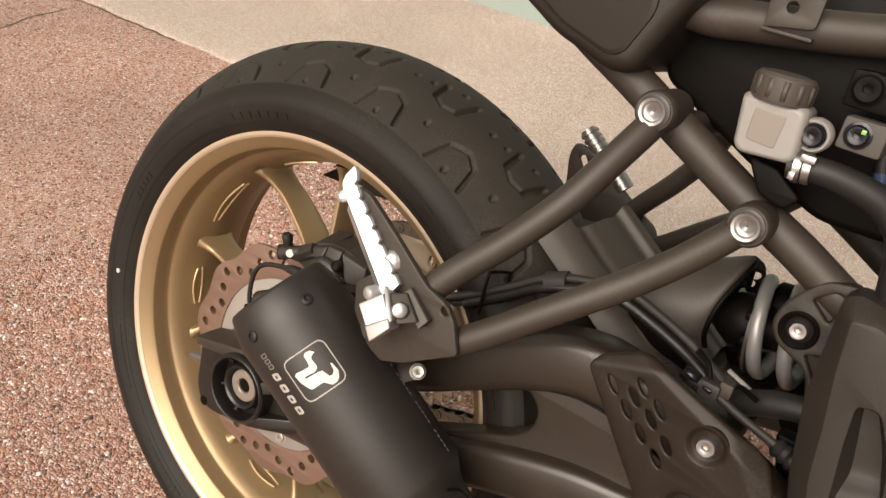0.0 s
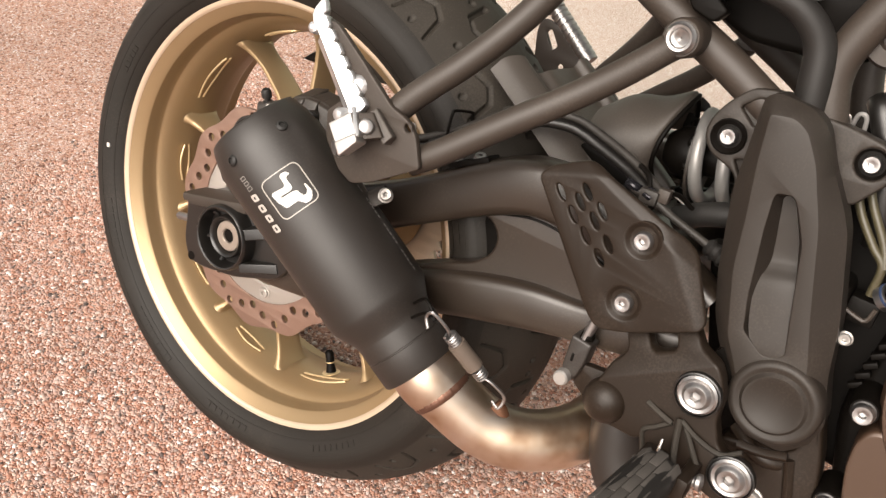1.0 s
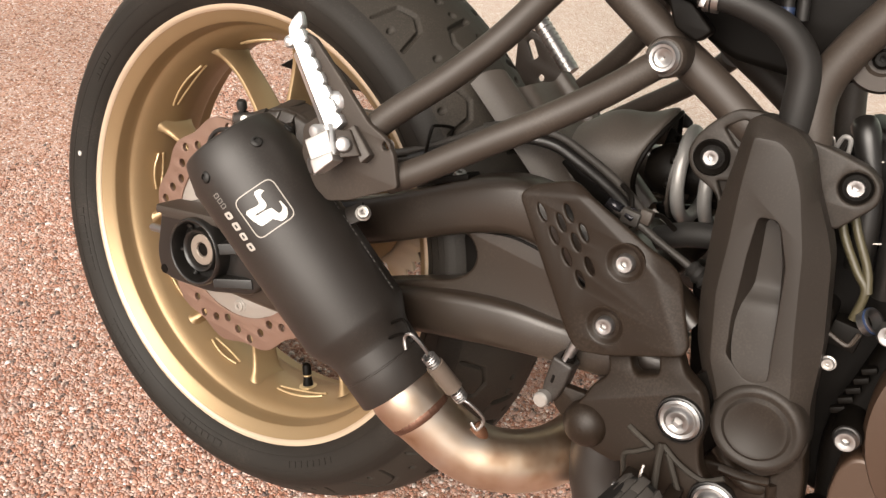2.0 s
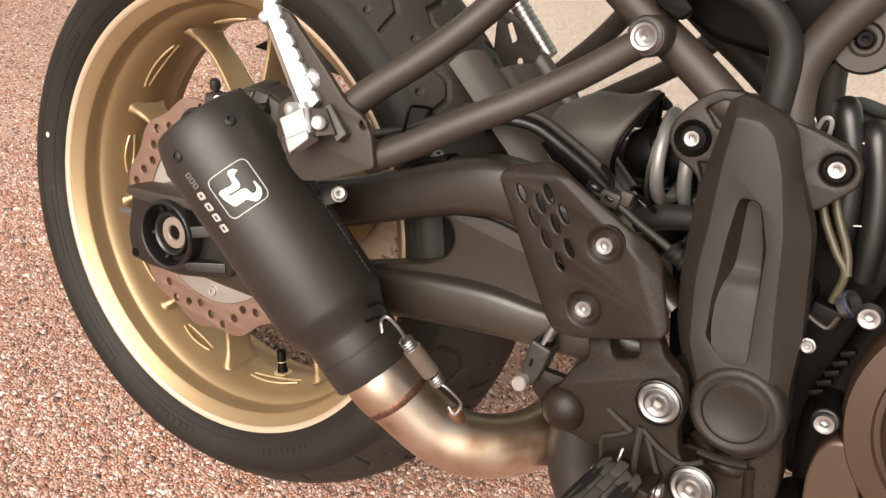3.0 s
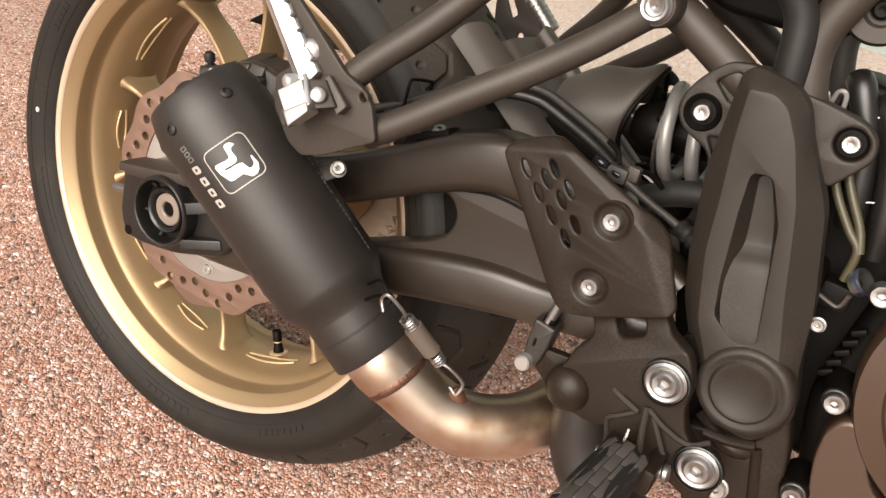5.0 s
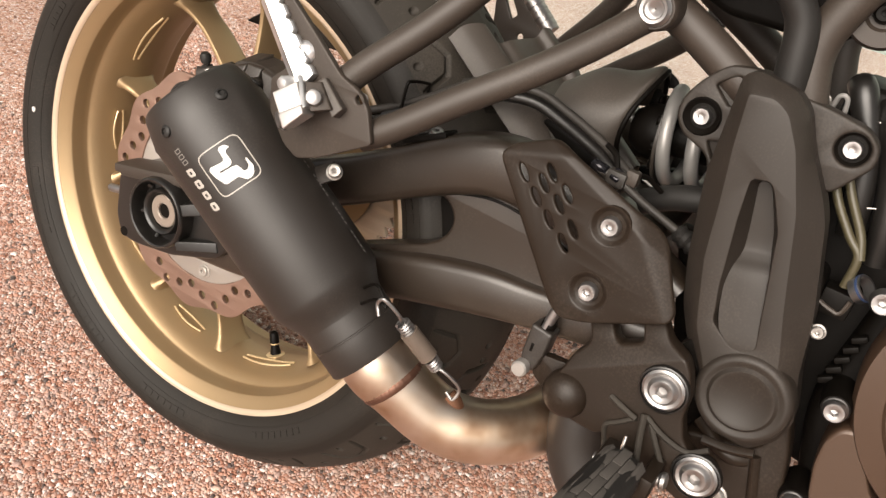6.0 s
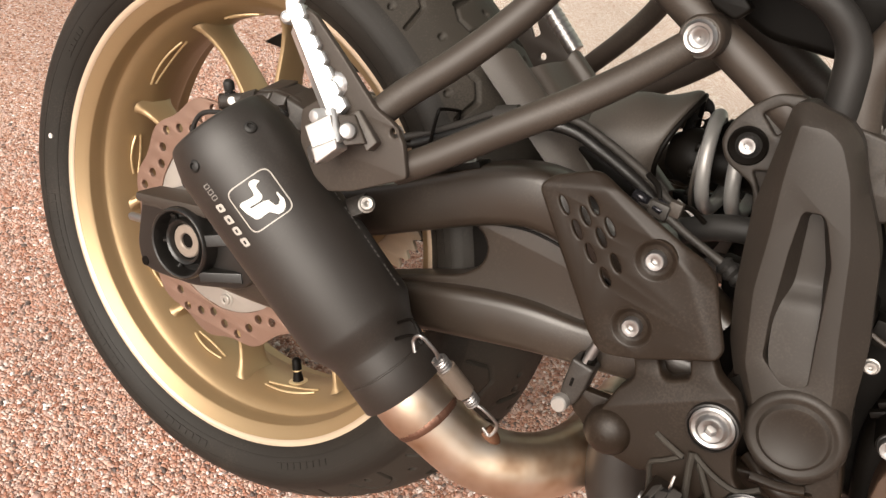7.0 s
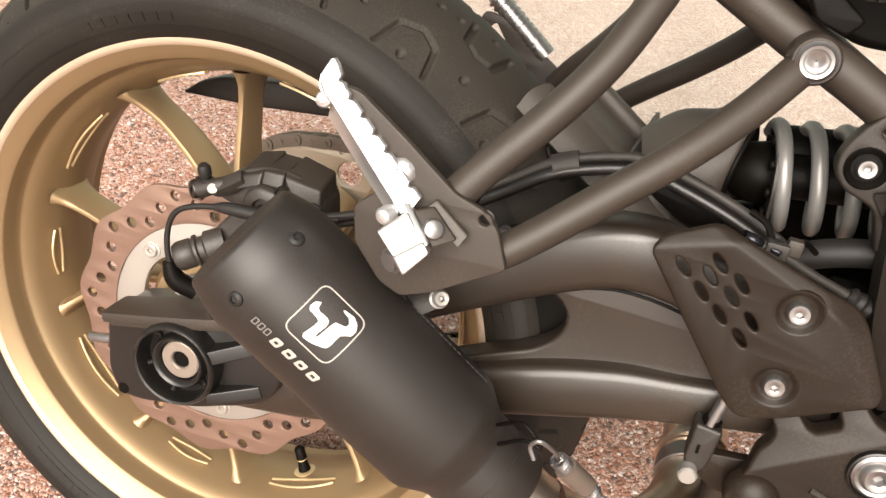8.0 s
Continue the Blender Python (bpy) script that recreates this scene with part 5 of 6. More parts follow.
part("rail_tab", plate(fillet([(0.329, 0.465), (0.332, 0.428), (0.362, 0.433), (0.362, 0.465)], 0.003), -0.101, -0.097, [ring(0.345, 0.4425, 0.0036, 14)], 0.0008, 1), M_FRAME, fr)
part("tab_foot", block((0.330, -0.0995, 0.4255), (0.362, -0.086, 0.4280), 0.001), M_FRAME, fr)
# front tubes rising past the swingarm pivot
part("front_tube", sweep([(0.5, -0.088, 0.40), (0.476, -0.088, 0.352), (0.468, -0.088, 0.320), (0.476, -0.088, 0.288), (0.495, -0.085, 0.24)], 0.0125, 24, 8), M_FRAME, fr)
part("front_tube", sweep([(0.5, 0.088, 0.40), (0.476, 0.088, 0.352), (0.468, 0.088, 0.320), (0.476, 0.088, 0.288), (0.495, 0.085, 0.24)], 0.0125, 24, 8), M_FRAME, fr)

# ----- heel guard -----
GUARD = fillet([(0.314, 0.193), (0.320, 0.203), (0.347, 0.217), (0.360, 0.214), (0.432, 0.189), (0.442, 0.182), (0.4645, 0.142), (0.463, 0.135), (0.412, 0.108), (0.392, 0.102), (0.381, 0.110)], 0.011, 6)
gh = [[Vector((x + (0.0062 * math.cos(t) * 0.62) - 0.0030 * math.sin(t), z + 0.0050 * math.sin(t) - 0.0012 * math.cos(t))) for t in [2 * math.pi * k / 16 for k in range(16)]] for x, z in ((0.335, 0.188), (0.349, 0.176), (0.351, 0.187), (0.354, 0.196), (0.366, 0.178), (0.369, 0.187), (0.363, 0.165), (0.381, 0.166), (0.378, 0.154))]
gh += [ring(0.404, 0.179, 0.0130, 30), ring(0.406, 0.130, 0.0130, 30)]
GP = plate(GUARD, -0.1525, -0.1485, gh, 0.0016, 3)
GP = fold(GP, (0.3588, 0.2075), (0.4249, 0.1800), 0.55)
GP = fold(GP, (0.4200, 0.1840), (0.4560, 0.1370), 0.45, 0.006)
GP = fold(GP, (0.3159, 0.1930), (0.3544, 0.2065), 0.65, 0.004)
GP = fold(GP, (0.3780, 0.1250), (0.3240, 0.1861), 0.5, 0.008)
guard = part("heel_guard", GP, M_GUARD, bike, "brown-black folded heel guard with oval holes and two bolts")
for c in ((0.404, 0.179), (0.406, 0.130)):
    part("dished_washer", lathe([(-0.006, 0.0150), (-0.0006, 0.0149), (0.0003, 0.0144), (0.0003, 0.0137), (-0.0004, 0.0126), (-0.0024, 0.0108), (-0.0032, 0.0094), (-0.0032, 0.001)], (c[0], -0.1524, c[1]), OUT, 44), M_GUARD, guard)
    bolt("bolt", (c[0], -0.1492, c[1]), OUT, 0.0066, 0.0055, M_STEEL, guard, 1.05, "bright steel bolt")

# ----- rider's footrest bracket -----
HANGER = fillet([(0.4073, 0.1111), (0.4192, 0.095), (0.417, 0.0887), (0.4121, 0.0817), (0.4084, 0.0654), (0.4033, 0.0489), (0.4056, 0.0375), (0.4133, 0.0346), (0.4478, 0.0347), (0.4537, 0.0405), (0.4598, 0.0188), (0.4833, 0.0268), (0.5058, 0.0242), (0.5225, 0.0194), (0.5341, 0.0262), (0.5359, 0.045), (0.5272, 0.0579), (0.5104, 0.0584), (0.5029, 0.0647), (0.4963, 0.0798), (0.4954, 0.0957), (0.4892, 0.1104), (0.4835, 0.1184), (0.4682, 0.1224), (0.456, 0.134), (0.4439, 0.1273), (0.4515, 0.1144), (0.451, 0.1113), (0.4394, 0.1038), (0.4346, 0.1046), (0.4238, 0.1161)], 0.0035)
hanger = part("footrest_hanger", fold(plate(HANGER, -0.152, -0.138, (), 0.0022, 3), (0.4099, 0.0663), (0.4649, 0.1045), 0.50), M_GUARD, bike, "brown-black cast footrest hanger with bright bolts")
for c in ((0.478, 0.093), (0.520, 0.047)):
    part("bolt_seat", lathe([(0, 0.0172), (0.0042, 0.0168), (0.0047, 0.0156), (0.001, 0.0148)], (c[0], -0.1515, c[1]), OUT, 36), M_AXLE, hanger)
    part("bolt", lathe([(0, 0.0146), (0.0030, 0.0146), (0.0042, 0.0128), (0.0034, 0.0106), (0.0062, 0.0092), (0.0075, 0.0078), (0.0073, 0.0048), (0.0066, 0.0042), (0.0015, 0.0038), (0.0014, 0.0004)], (c[0], -0.1525, c[1]), OUT, 40, hexes=(7, 8)), M_STEEL, hanger, "large bright steel bolt")
part("boss", lathe([(-0.006, 0.0178), (0.001, 0.0172), (0.0050, 0.0150), (0.0085, 0.0112), (0.0105, 0.0068), (0.0113, 0.0025)], (0.4180, -0.1505, 0.0500), OUT, 36), M_GUARD, hanger)
for pts, rad in (([(0.448, -0.152, 0.0685), (0.459, -0.154, 0.0660), (0.4696, -0.155, 0.0636)], 0.0021), ([(0.4736, -0.154, 0.0695), (0.4775, -0.160, 0.0560), (0.4830, -0.168, 0.0420), (0.4880, -0.172, 0.0330)], 0.0021), ([(0.4750, -0.153, 0.0685), (0.4900, -0.155, 0.0625), (0.5076, -0.153, 0.0590), (0.520, -0.152, 0.0680)], 0.0019), ([(0.4800, -0.154, 0.0650), (0.4880, -0.157, 0.0560), (0.4962, -0.157, 0.0448)], 0.0019), ([(0.4696, -0.154, 0.0636), (0.4600, -0.154, 0.0540), (0.4525, -0.153, 0.0464), (0.4560, -0.152, 0.034), (0.4586, -0.152, 0.0249)], 0.0017)):
    part("rib", sweep(pts, rad, 10, 5, power=3), M_RUBBER, hanger)
part("clevis", block((0.458, -0.186, 0.020), (0.478, -0.150, 0.040), 0.003), M_GUARD, hanger)
part("clevis", block((0.490, -0.186, 0.026), (0.500, -0.150, 0.046), 0.003), M_GUARD, hanger)


def rubber_peg():
    a, b = Vector((0.4770, -0.178, 0.0400)), Vector((0.4705, -0.268, 0.0400))
    d = (b - a)
    body = sweep([a, a.lerp(b, 0.2), a.lerp(b, 0.6), b], [0.0115, 0.0138, 0.0140, 0.0130], 24, 5, flat=1.22, up=(0, 0, 1), power=2.6)
    pg = part("footpeg", body, M_SIDE, bike, "ribbed black rubber rider footpeg")
    ax_, u, v = basis(d)
    up_ = Vector((0, 0, 1))
    side = ax_.cross(up_).normalized()
    up_ = side.cross(ax_)
    for row in range(5):
        for col in range(4):
            off = 0.5 if row % 2 else 0.0
            lean = radians(-46 + 23 * row)
            sd, ud = side * math.cos(lean) + up_ * -math.sin(lean), up_ * math.cos(lean) + side * math.sin(lean)
            c = a.lerp(b, 0.12 + 0.235 * (col + off * 0.7)) + side * (0.0165 * math.sin(lean)) + up_ * (0.0128 * math.cos(lean))
            m = Matrix((sd, ax_, ud)).transposed().to_4x4()
            bm_ = block((-0.0034, -0.0103, -0.004), (0.0034, 0.0103, 0.0017), 0.0010)
            bm_.transform(Matrix.Translation(c) @ m)
            part("tread_block", bm_, M_PEGRUB, pg)
    part("pin", lathe([(-0.024, 0.0045), (0.022, 0.0045), (0.0235, 0.0062), (0.026, 0.0062), (0.027, 0.004)], (0.480, -0.168, 0.034), Vector((1, 0, 0.25)), 18), M_STEEL, pg, "steel hinge pin")
    part("return_spring", sweep([(0.466 + 0.003 * i / 24, -0.168 + 0.006 * math.cos(i), 0.036 + 0.006 * math.sin(i)) for i in range(25)], 0.0011, 6, 2), M_STEEL, pg)
    part("spring_leg", sweep([(0.474, -0.172, 0.040), (0.472, -0.176, 0.050), (0.471, -0.174, 0.060)], 0.0011, 6, 4), M_STEEL, pg)


rubber_peg()

# ----- brake master cylinder behind the hanger -----
mc = part("brake_master_cylinder", plate(fillet([(0.3739, 0.0821), (0.3916, 0.0805), (0.3905, 0.0620), (0.3880, 0.0500), (0.3845, 0.0440), (0.3758, 0.0450), (0.3737, 0.0568)], 0.0025), -0.139, -0.122, (), 0.0022, 2), M_MUFF, bike, "black rear brake pushrod clevis with a bright pin")
part("slot", block((0.3788, -0.1394, 0.0610), (0.3812, -0.1380, 0.0680), 0.0005), M_DARK, mc)
part("collar", lathe([(-0.002, 0.0062), (0.004, 0.0062), (0.0055, 0.0046)], (0.3835, -0.131, 0.0815), Vector((0.157, 0, 1)), 6), M_DARK, mc)
part("pin", lathe([(0, 0.0062), (0.008, 0.0062), (0.0095, 0.005)], (0.3785, -0.138, 0.0470), OUT, 20), M_CAST, mc)
part("rod", sweep([(0.3825, -0.133, 0.077), (0.3880, -0.133, 0.112)], 0.0040, 12, 3), M_STEEL, mc)
part("lever", plate(fillet([(0.383, 0.0600), (0.4061, 0.0635), (0.425, 0.066), (0.425, 0.040), (0.3990, 0.0340), (0.3850, 0.0430)], 0.004), -0.1345, -0.126, (), 0.001, 1), M_GUARD, mc)

# ----- pivot cover -----
COVER = fillet([(0.438, 0.294), (0.446, 0.299), (0.470, 0.296), (0.482, 0.288), (0.494, 0.266), (0.511, 0.242), (0.519, 0.228), (0.538, 0.171), (0.547, 0.129), (0.558, 0.098), (0.554, 0.080), (0.540, 0.064), (0.512, 0.064), (0.498, 0.078), (0.489, 0.100), (0.474, 0.118), (0.462, 0.140), (0.452, 0.172), (0.441, 0.227), (0.4395, 0.262)], 0.005)
FACE = fillet([(0.445, 0.288), (0.463, 0.291), (0.475, 0.285), (0.488, 0.266), (0.505, 0.229), (0.523, 0.172), (0.536, 0.135), (0.546, 0.100), (0.546, 0.088), (0.525, 0.075), (0.503, 0.086), (0.489, 0.112), (0.475, 0.134), (0.461, 0.180), (0.456, 0.215), (0.449, 0.254)], 0.005)
RECESS = fillet([(0.4698, 0.2368), (0.4711, 0.2397), (0.4808, 0.2416), (0.4852, 0.2366), (0.4972, 0.2145), (0.5045, 0.1854), (0.5120, 0.1554), (0.5164, 0.1384), (0.5105, 0.1326), (0.5020, 0.1318), (0.4854, 0.1431), (0.4837, 0.1510), (0.4794, 0.1684), (0.4764, 0.1882), (0.4723, 0.2129)], 0.003)
RIMLINE = resample(COVER, 160)
cover = part("pivot_cover", loft([(RIMLINE, -0.094), (RIMLINE, -0.1185), (match(RIMLINE, FACE), -0.1300), (match(RIMLINE, shrink(FACE, 0.0022)), -0.1318)]), M_PLASTIC, bike, "grained black plastic cover over the swingarm pivot")
part("raised_face", plate(shrink(FACE, 0.0020), -0.1322, -0.1280, [RECESS], 0.0008, 2), M_PLASTIC, cover)
FLOOR = fillet([(0.4735, 0.2345), (0.4748, 0.2368), (0.4790, 0.2376), (0.4822, 0.2340), (0.4935, 0.2110), (0.5018, 0.1850), (0.5100, 0.1552), (0.5160, 0.1386), (0.5104, 0.1330), (0.5022, 0.1322), (0.4880, 0.1440), (0.4874, 0.1515), (0.4850, 0.1690), (0.4835, 0.1880), (0.4788, 0.2110)], 0.0025)
part("recess_wall", loft([(resample(RECESS, 100), -0.1318), (match(resample(RECESS, 100), FLOOR), -0.1150)], False), M_PLASTIC, cover)
part("recess_floor", sheet([[(0.462, -0.1156, 0.238), (0.476, -0.1156, 0.242), (0.489, -0.1156, 0.244)],
                            [(0.466, -0.1156, 0.212), (0.482, -0.1156, 0.217), (0.498, -0.1156, 0.222)],
                            [(0.473, -0.1158, 0.193), (0.488, -0.1158, 0.197), (0.503, -0.1158, 0.201)],
                            [(0.4755, -0.1180, 0.1860), (0.490, -0.1185, 0.190), (0.505, -0.1180, 0.194)],
                            [(0.478, -0.1236, 0.178), (0.492, -0.1243, 0.182), (0.507, -0.1236, 0.186)],
                            [(0.481, -0.1264, 0.168), (0.494, -0.1270, 0.172), (0.509, -0.1264, 0.176)],
                            [(0.486, -0.1294, 0.150), (0.499, -0.1298, 0.153), (0.513, -0.1294, 0.156)],
                            [(0.493, -0.1316, 0.136), (0.504, -0.1318, 0.138), (0.516, -0.1316, 0.140)],
                            [(0.498, -0.1320, 0.129), (0.506, -0.1321, 0.129), (0.515, -0.1320, 0.131)]], 0.002), M_PLASTIC, cover)
part("pivot_cap", lathe([(0, 0.0325), (0.0095, 0.0320), (0.0135, 0.0306), (0.0152, 0.0280), (0.0152, 0.0258), (0.0140, 0.0240), (0.0140, 0.0228), (0.0162, 0.0205), (0.0160, 0.0180), (0.0146, 0.0158), (0.0144, 0.001)], (0.5232, -0.1205, 0.1034), OUT, 48), M_PLASTIC, cover)
for c, ear in (((0.421, 0.257), [(0.4035, 0.254), (0.405, 0.266), (0.411, 0.278), (0.424, 0.294), (0.446, 0.298), (0.452, 0.25), (0.444, 0.205), (0.434, 0.234), (0.411, 0.242)]), ((0.513, 0.272), [(0.466, 0.292), (0.494, 0.290), (0.5167, 0.2865), (0.527, 0.279), (0.5295, 0.267), (0.523, 0.257), (0.511, 0.2400), (0.494, 0.250)])):
    tri_h = []
    if c[0] < 0.45:
        tri_h = [fillet([(0.421, 0.279), (0.433, 0.289), (0.440, 0.286), (0.435, 0.268)], 0.003), fillet([(0.430, 0.243), (0.440, 0.246), (0.443, 0.226)], 0.002)]
    part("ear", plate(fillet(ear, 0.007), -0.099 if c[0] < 0.45 else -0.102, -0.086, [ring(c[0], c[1], 0.0105, 28), *tri_h], 0.002, 2), M_PLASTIC, cover)
    if tri_h:
        part("ear_floor", plate(shrink(fillet(ear, 0.007), 0.0015), -0.0935, -0.0885, [ring(c[0], c[1], 0.0105, 28)], 0.0005, 1), M_PLASTIC, cover)
    part("grommet", lathe([(0, 0.0128), (0.0045, 0.0128), (0.0055, 0.0118), (0.0030, 0.0095), (0.0020, 0.0085), (0.002, 0.001)], (c[0], -0.0955, c[1]), OUT, 32), M_DARK, cover)
    bolt("bolt", (c[0], -0.0975, c[1]), OUT, 0.0060, 0.005, M_STEEL, cover, 1.08, "bright socket bolt")

# ----- shock absorber -----
S0, S1 = Vector((0.357, -0.002, 0.212)), Vector((0.512, -0.002, 0.232))
SD = (S1 - S0).normalized()
shock = part("shock_absorber", lathe([(0, 0.014), (0.01, 0.021), (0.022, 0.023), (0.032, 0.020), (0.034, 0.016), (0.15, 0.016)], S0, SD, 32), M_DARK, bike, "black rear shock with a grey coil spring")
axv, uu, vv = basis(SD)
coil = []
for i in range(0, 121):
    t = i / 120
    a = 2 * math.pi * 5.2 * t
    coil.append(S0 + SD * (0.026 + 0.116 * t) + (uu * math.cos(a) + vv * math.sin(a)) * 0.0350)
part("coil_spring", sweep(coil, 0.0056, 12, 2), M_COIL, shock, "grey painted coil spring")
part("spring_seat", lathe([(0.0275, 0.022), (0.0275, 0.0385), (0.0300, 0.0385), (0.0300, 0.022)], S0, SD, 40, close=True), M_CALIPER, shock, "steel adjuster ring")
for k in range(10):
    a = 2 * math.pi * k / 10
    part("adjuster_notch", lathe([(0, 0.004), (0.004, 0.004)], S0 + SD * 0.0235 + (uu * math.cos(a) + vv * math.sin(a)) * 0.0310, SD, 8), M_DARK, shock)

part("lower_mount", plate(fillet([(0.359, 0.1686), (0.4, 0.1814), (0.413, 0.158), (0.375, 0.1429)], 0.004), 0.048, 0.056, (), 0.002, 1), M_DARK, shock)
part("piggyback", lathe([(0, 0.015), (0.004, 0.019), (0.050, 0.019), (0.055, 0.014)], (0.385, 0.022, 0.228), SD, 28), M_DARK, shock)

# ----- inner fender between tyre and shock -----
SECTION = [(-0.066, -0.016, -0.016), (-0.057, -0.010, -0.004), (-0.043, 0.0, 0.0), (-0.034, 0.003, -0.009), (-0.022, 0.007, -0.014), (-0.012, 0.013, -0.010), (0.010, 0.014, -0.009), (0.030, 0.016, -0.008), (0.036, 0.018, 0.001), (0.046, 0.020, 0.001)]
fen = part("inner_fender", sheet([[(0.222 + 0.83 * k + dx, y, 0.2500 - 0.555 * k + dz) for y, dx, dz in SECTION] for k in (0.0, 0.030, 0.065, 0.100, 0.145)], 0.003), M_FENDER, bike, "matt black inner fender panels in front of the tyre")
part("panel_end", sheet([[(0.288, -0.012, 0.208), (0.296, 0.030, 0.222), (0.300, 0.062, 0.226)],
                         [(0.300, -0.012, 0.180), (0.304, 0.030, 0.185), (0.306, 0.062, 0.186)],
                         [(0.318, -0.012, 0.140), (0.320, 0.030, 0.140), (0.322, 0.062, 0.140)]], 0.003), M_FENDER, fen)
HOOD = [[(0.318, -0.050, 0.165), (0.304, -0.048, 0.190), (0.296, -0.038, 0.212), (0.291, -0.012, 0.2245), (0.290, 0.020, 0.220), (0.292, 0.046, 0.200)],
        [(0.334, -0.046, 0.168), (0.322, -0.048, 0.195), (0.316, -0.038, 0.222), (0.314, -0.006, 0.2435), (0.312, 0.026, 0.236), (0.314, 0.054, 0.212)],
        [(0.348, -0.036, 0.176), (0.342, -0.042, 0.200), (0.340, -0.036, 0.228), (0.341, -0.006, 0.2505), (0.336, 0.026, 0.244), (0.338, 0.056, 0.218)],
        [(0.3540, -0.024, 0.184), (0.3510, -0.036, 0.204), (0.3530, -0.034, 0.2300), (0.3600, -0.010, 0.2600), (0.3570, 0.016, 0.2570), (0.355, 0.056, 0.224)],
        [(0.3570, -0.018, 0.1870), (0.3545, -0.031, 0.2050), (0.3570, -0.031, 0.2300), (0.3650, -0.006, 0.2590), (0.3620, 0.016, 0.2560), (0.359, 0.054, 0.222)]]
part("shock_hood", sheet(HOOD, 0.003), M_FENDER, fen, "flared hood over the shock")
part("hood_lip", sweep([Vector(p) + Vector((0.0005, 0, -0.0015)) for p in HOOD[-1]], 0.0022, 10, 6), M_DARK, fen)
part("perforated_shield", plate(fillet([(0.3560, 0.2560), (0.3680, 0.2510), (0.3735, 0.2361), (0.3804, 0.2007), (0.3605, 0.1935), (0.3513, 0.215), (0.3527, 0.2403)], 0.004), 0.034, 0.037, [[Vector((x + 0.0036 * math.cos(a) + 0.0012 * math.sin(a), z + 0.0036 * math.sin(a))) for a in [2 * math.pi * k / 16 for k in range(16)]] for x, z in ((0.3600, 0.2236), (0.3622, 0.2320), (0.3644, 0.2399))], 0.0005, 1), M_DARK, fen, "black shield with a row of round holes")
# Black plate added to fill the dark gap below the hoses.
part("dark_gap_plate", plate(fillet([(0.300, 0.2000), (0.3129, 0.2090), (0.3600, 0.1890), (0.3593, 0.1766), (0.3288, 0.1833)], 0.004), -0.0570, -0.0545, (), 0.0008, 1), M_DARK, fen)
part("hood_skirt", sheet([[r_[0], (r_[0][0] + 0.006, r_[0][1] - 0.004, 0.140)] for r_ in HOOD], 0.003), M_FENDER, fen)

# ----- chain guard on the far side -----
CG = fillet([(-0.154, 0.123), (-0.133, 0.140), (-0.110, 0.149), (-0.05, 0.158), (0.10, 0.185), (0.20, 0.200), (0.20, 0.175), (0.08, 0.150), (0.0, 0.136), (-0.08, 0.127)], 0.006)
part("chain_guard", plate(CG, 0.110, 0.136, (), 0.003, 2), M_PLASTIC, bike, "black plastic chain guard over the drive chain")

# ----- seat and tail panel -----
SEAT = fillet([(0.08, 0.450), (0.173, 0.403), (0.203, 0.387), (0.250, 0.374), (0.266, 0.378), (0.280, 0.410), (0.296, 0.440), (0.290, 0.52), (0.05, 0.54)], 0.010)
seat = part("tail_panel", plate(SEAT, -0.118, 0.118, (), 0.012, 4), M_PLASTIC, bike, "dark grained tail side panel below the seat")
part("panel_inset", relief(fillet([(0.178, 0.412), (0.206, 0.396), (0.248, 0.384), (0.258, 0.388), (0.272, 0.420), (0.262, 0.470), (0.150, 0.480)], 0.008), [(1, -0.1165), (0.97, -0.119), (0.9, -0.1195)]), M_GUARD, seat)

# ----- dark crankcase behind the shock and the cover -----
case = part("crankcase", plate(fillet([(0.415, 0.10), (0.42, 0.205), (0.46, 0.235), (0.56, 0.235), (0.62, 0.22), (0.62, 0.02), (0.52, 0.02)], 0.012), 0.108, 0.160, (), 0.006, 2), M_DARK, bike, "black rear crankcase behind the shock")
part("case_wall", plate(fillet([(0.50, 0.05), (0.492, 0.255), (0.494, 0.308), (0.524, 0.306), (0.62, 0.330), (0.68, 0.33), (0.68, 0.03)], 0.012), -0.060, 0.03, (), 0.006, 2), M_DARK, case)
part("case_rib", sweep([(0.508, -0.062, 0.290), (0.524, -0.062, 0.262), (0.534, -0.062, 0.235)], 0.010, 12, 5), M_DARKGLOSS, case)
part("case_rib", sweep([(0.524, -0.062, 0.300), (0.540, -0.062, 0.262), (0.552, -0.062, 0.235)], 0.010, 12, 5), M_DARKGLOSS, case)
part("wire_clip", sweep([(0.4824, -0.075, 0.2951), (0.4863, -0.075, 0.2931), (0.4890, -0.075, 0.2880)], 0.0007, 8, 4), M_CAST, case)
part("wire_clip", sweep([(0.5023, -0.075, 0.2989), (0.5065, -0.075, 0.3013), (0.5115, -0.075, 0.2990), (0.5149, -0.075, 0.2942)], 0.0007, 8, 4), M_CAST, case)
part("wire_clip", sweep([(0.5172, -0.075, 0.2886), (0.5205, -0.075, 0.2896), (0.5240, -0.075, 0.2906)], 0.0007, 8, 4), M_CAST, case)
part("wire_clip", sweep([(0.5331, -0.075, 0.2357), (0.5410, -0.075, 0.2390), (0.5487, -0.075, 0.2421)], 0.0007, 8, 4), M_CAST, case)
part("wire_clip", sweep([(0.490, -0.078, 0.288), (0.492, -0.082, 0.297), (0.497, -0.082, 0.296), (0.499, -0.078, 0.282)], 0.0016, 8, 5), M_COIL, case)

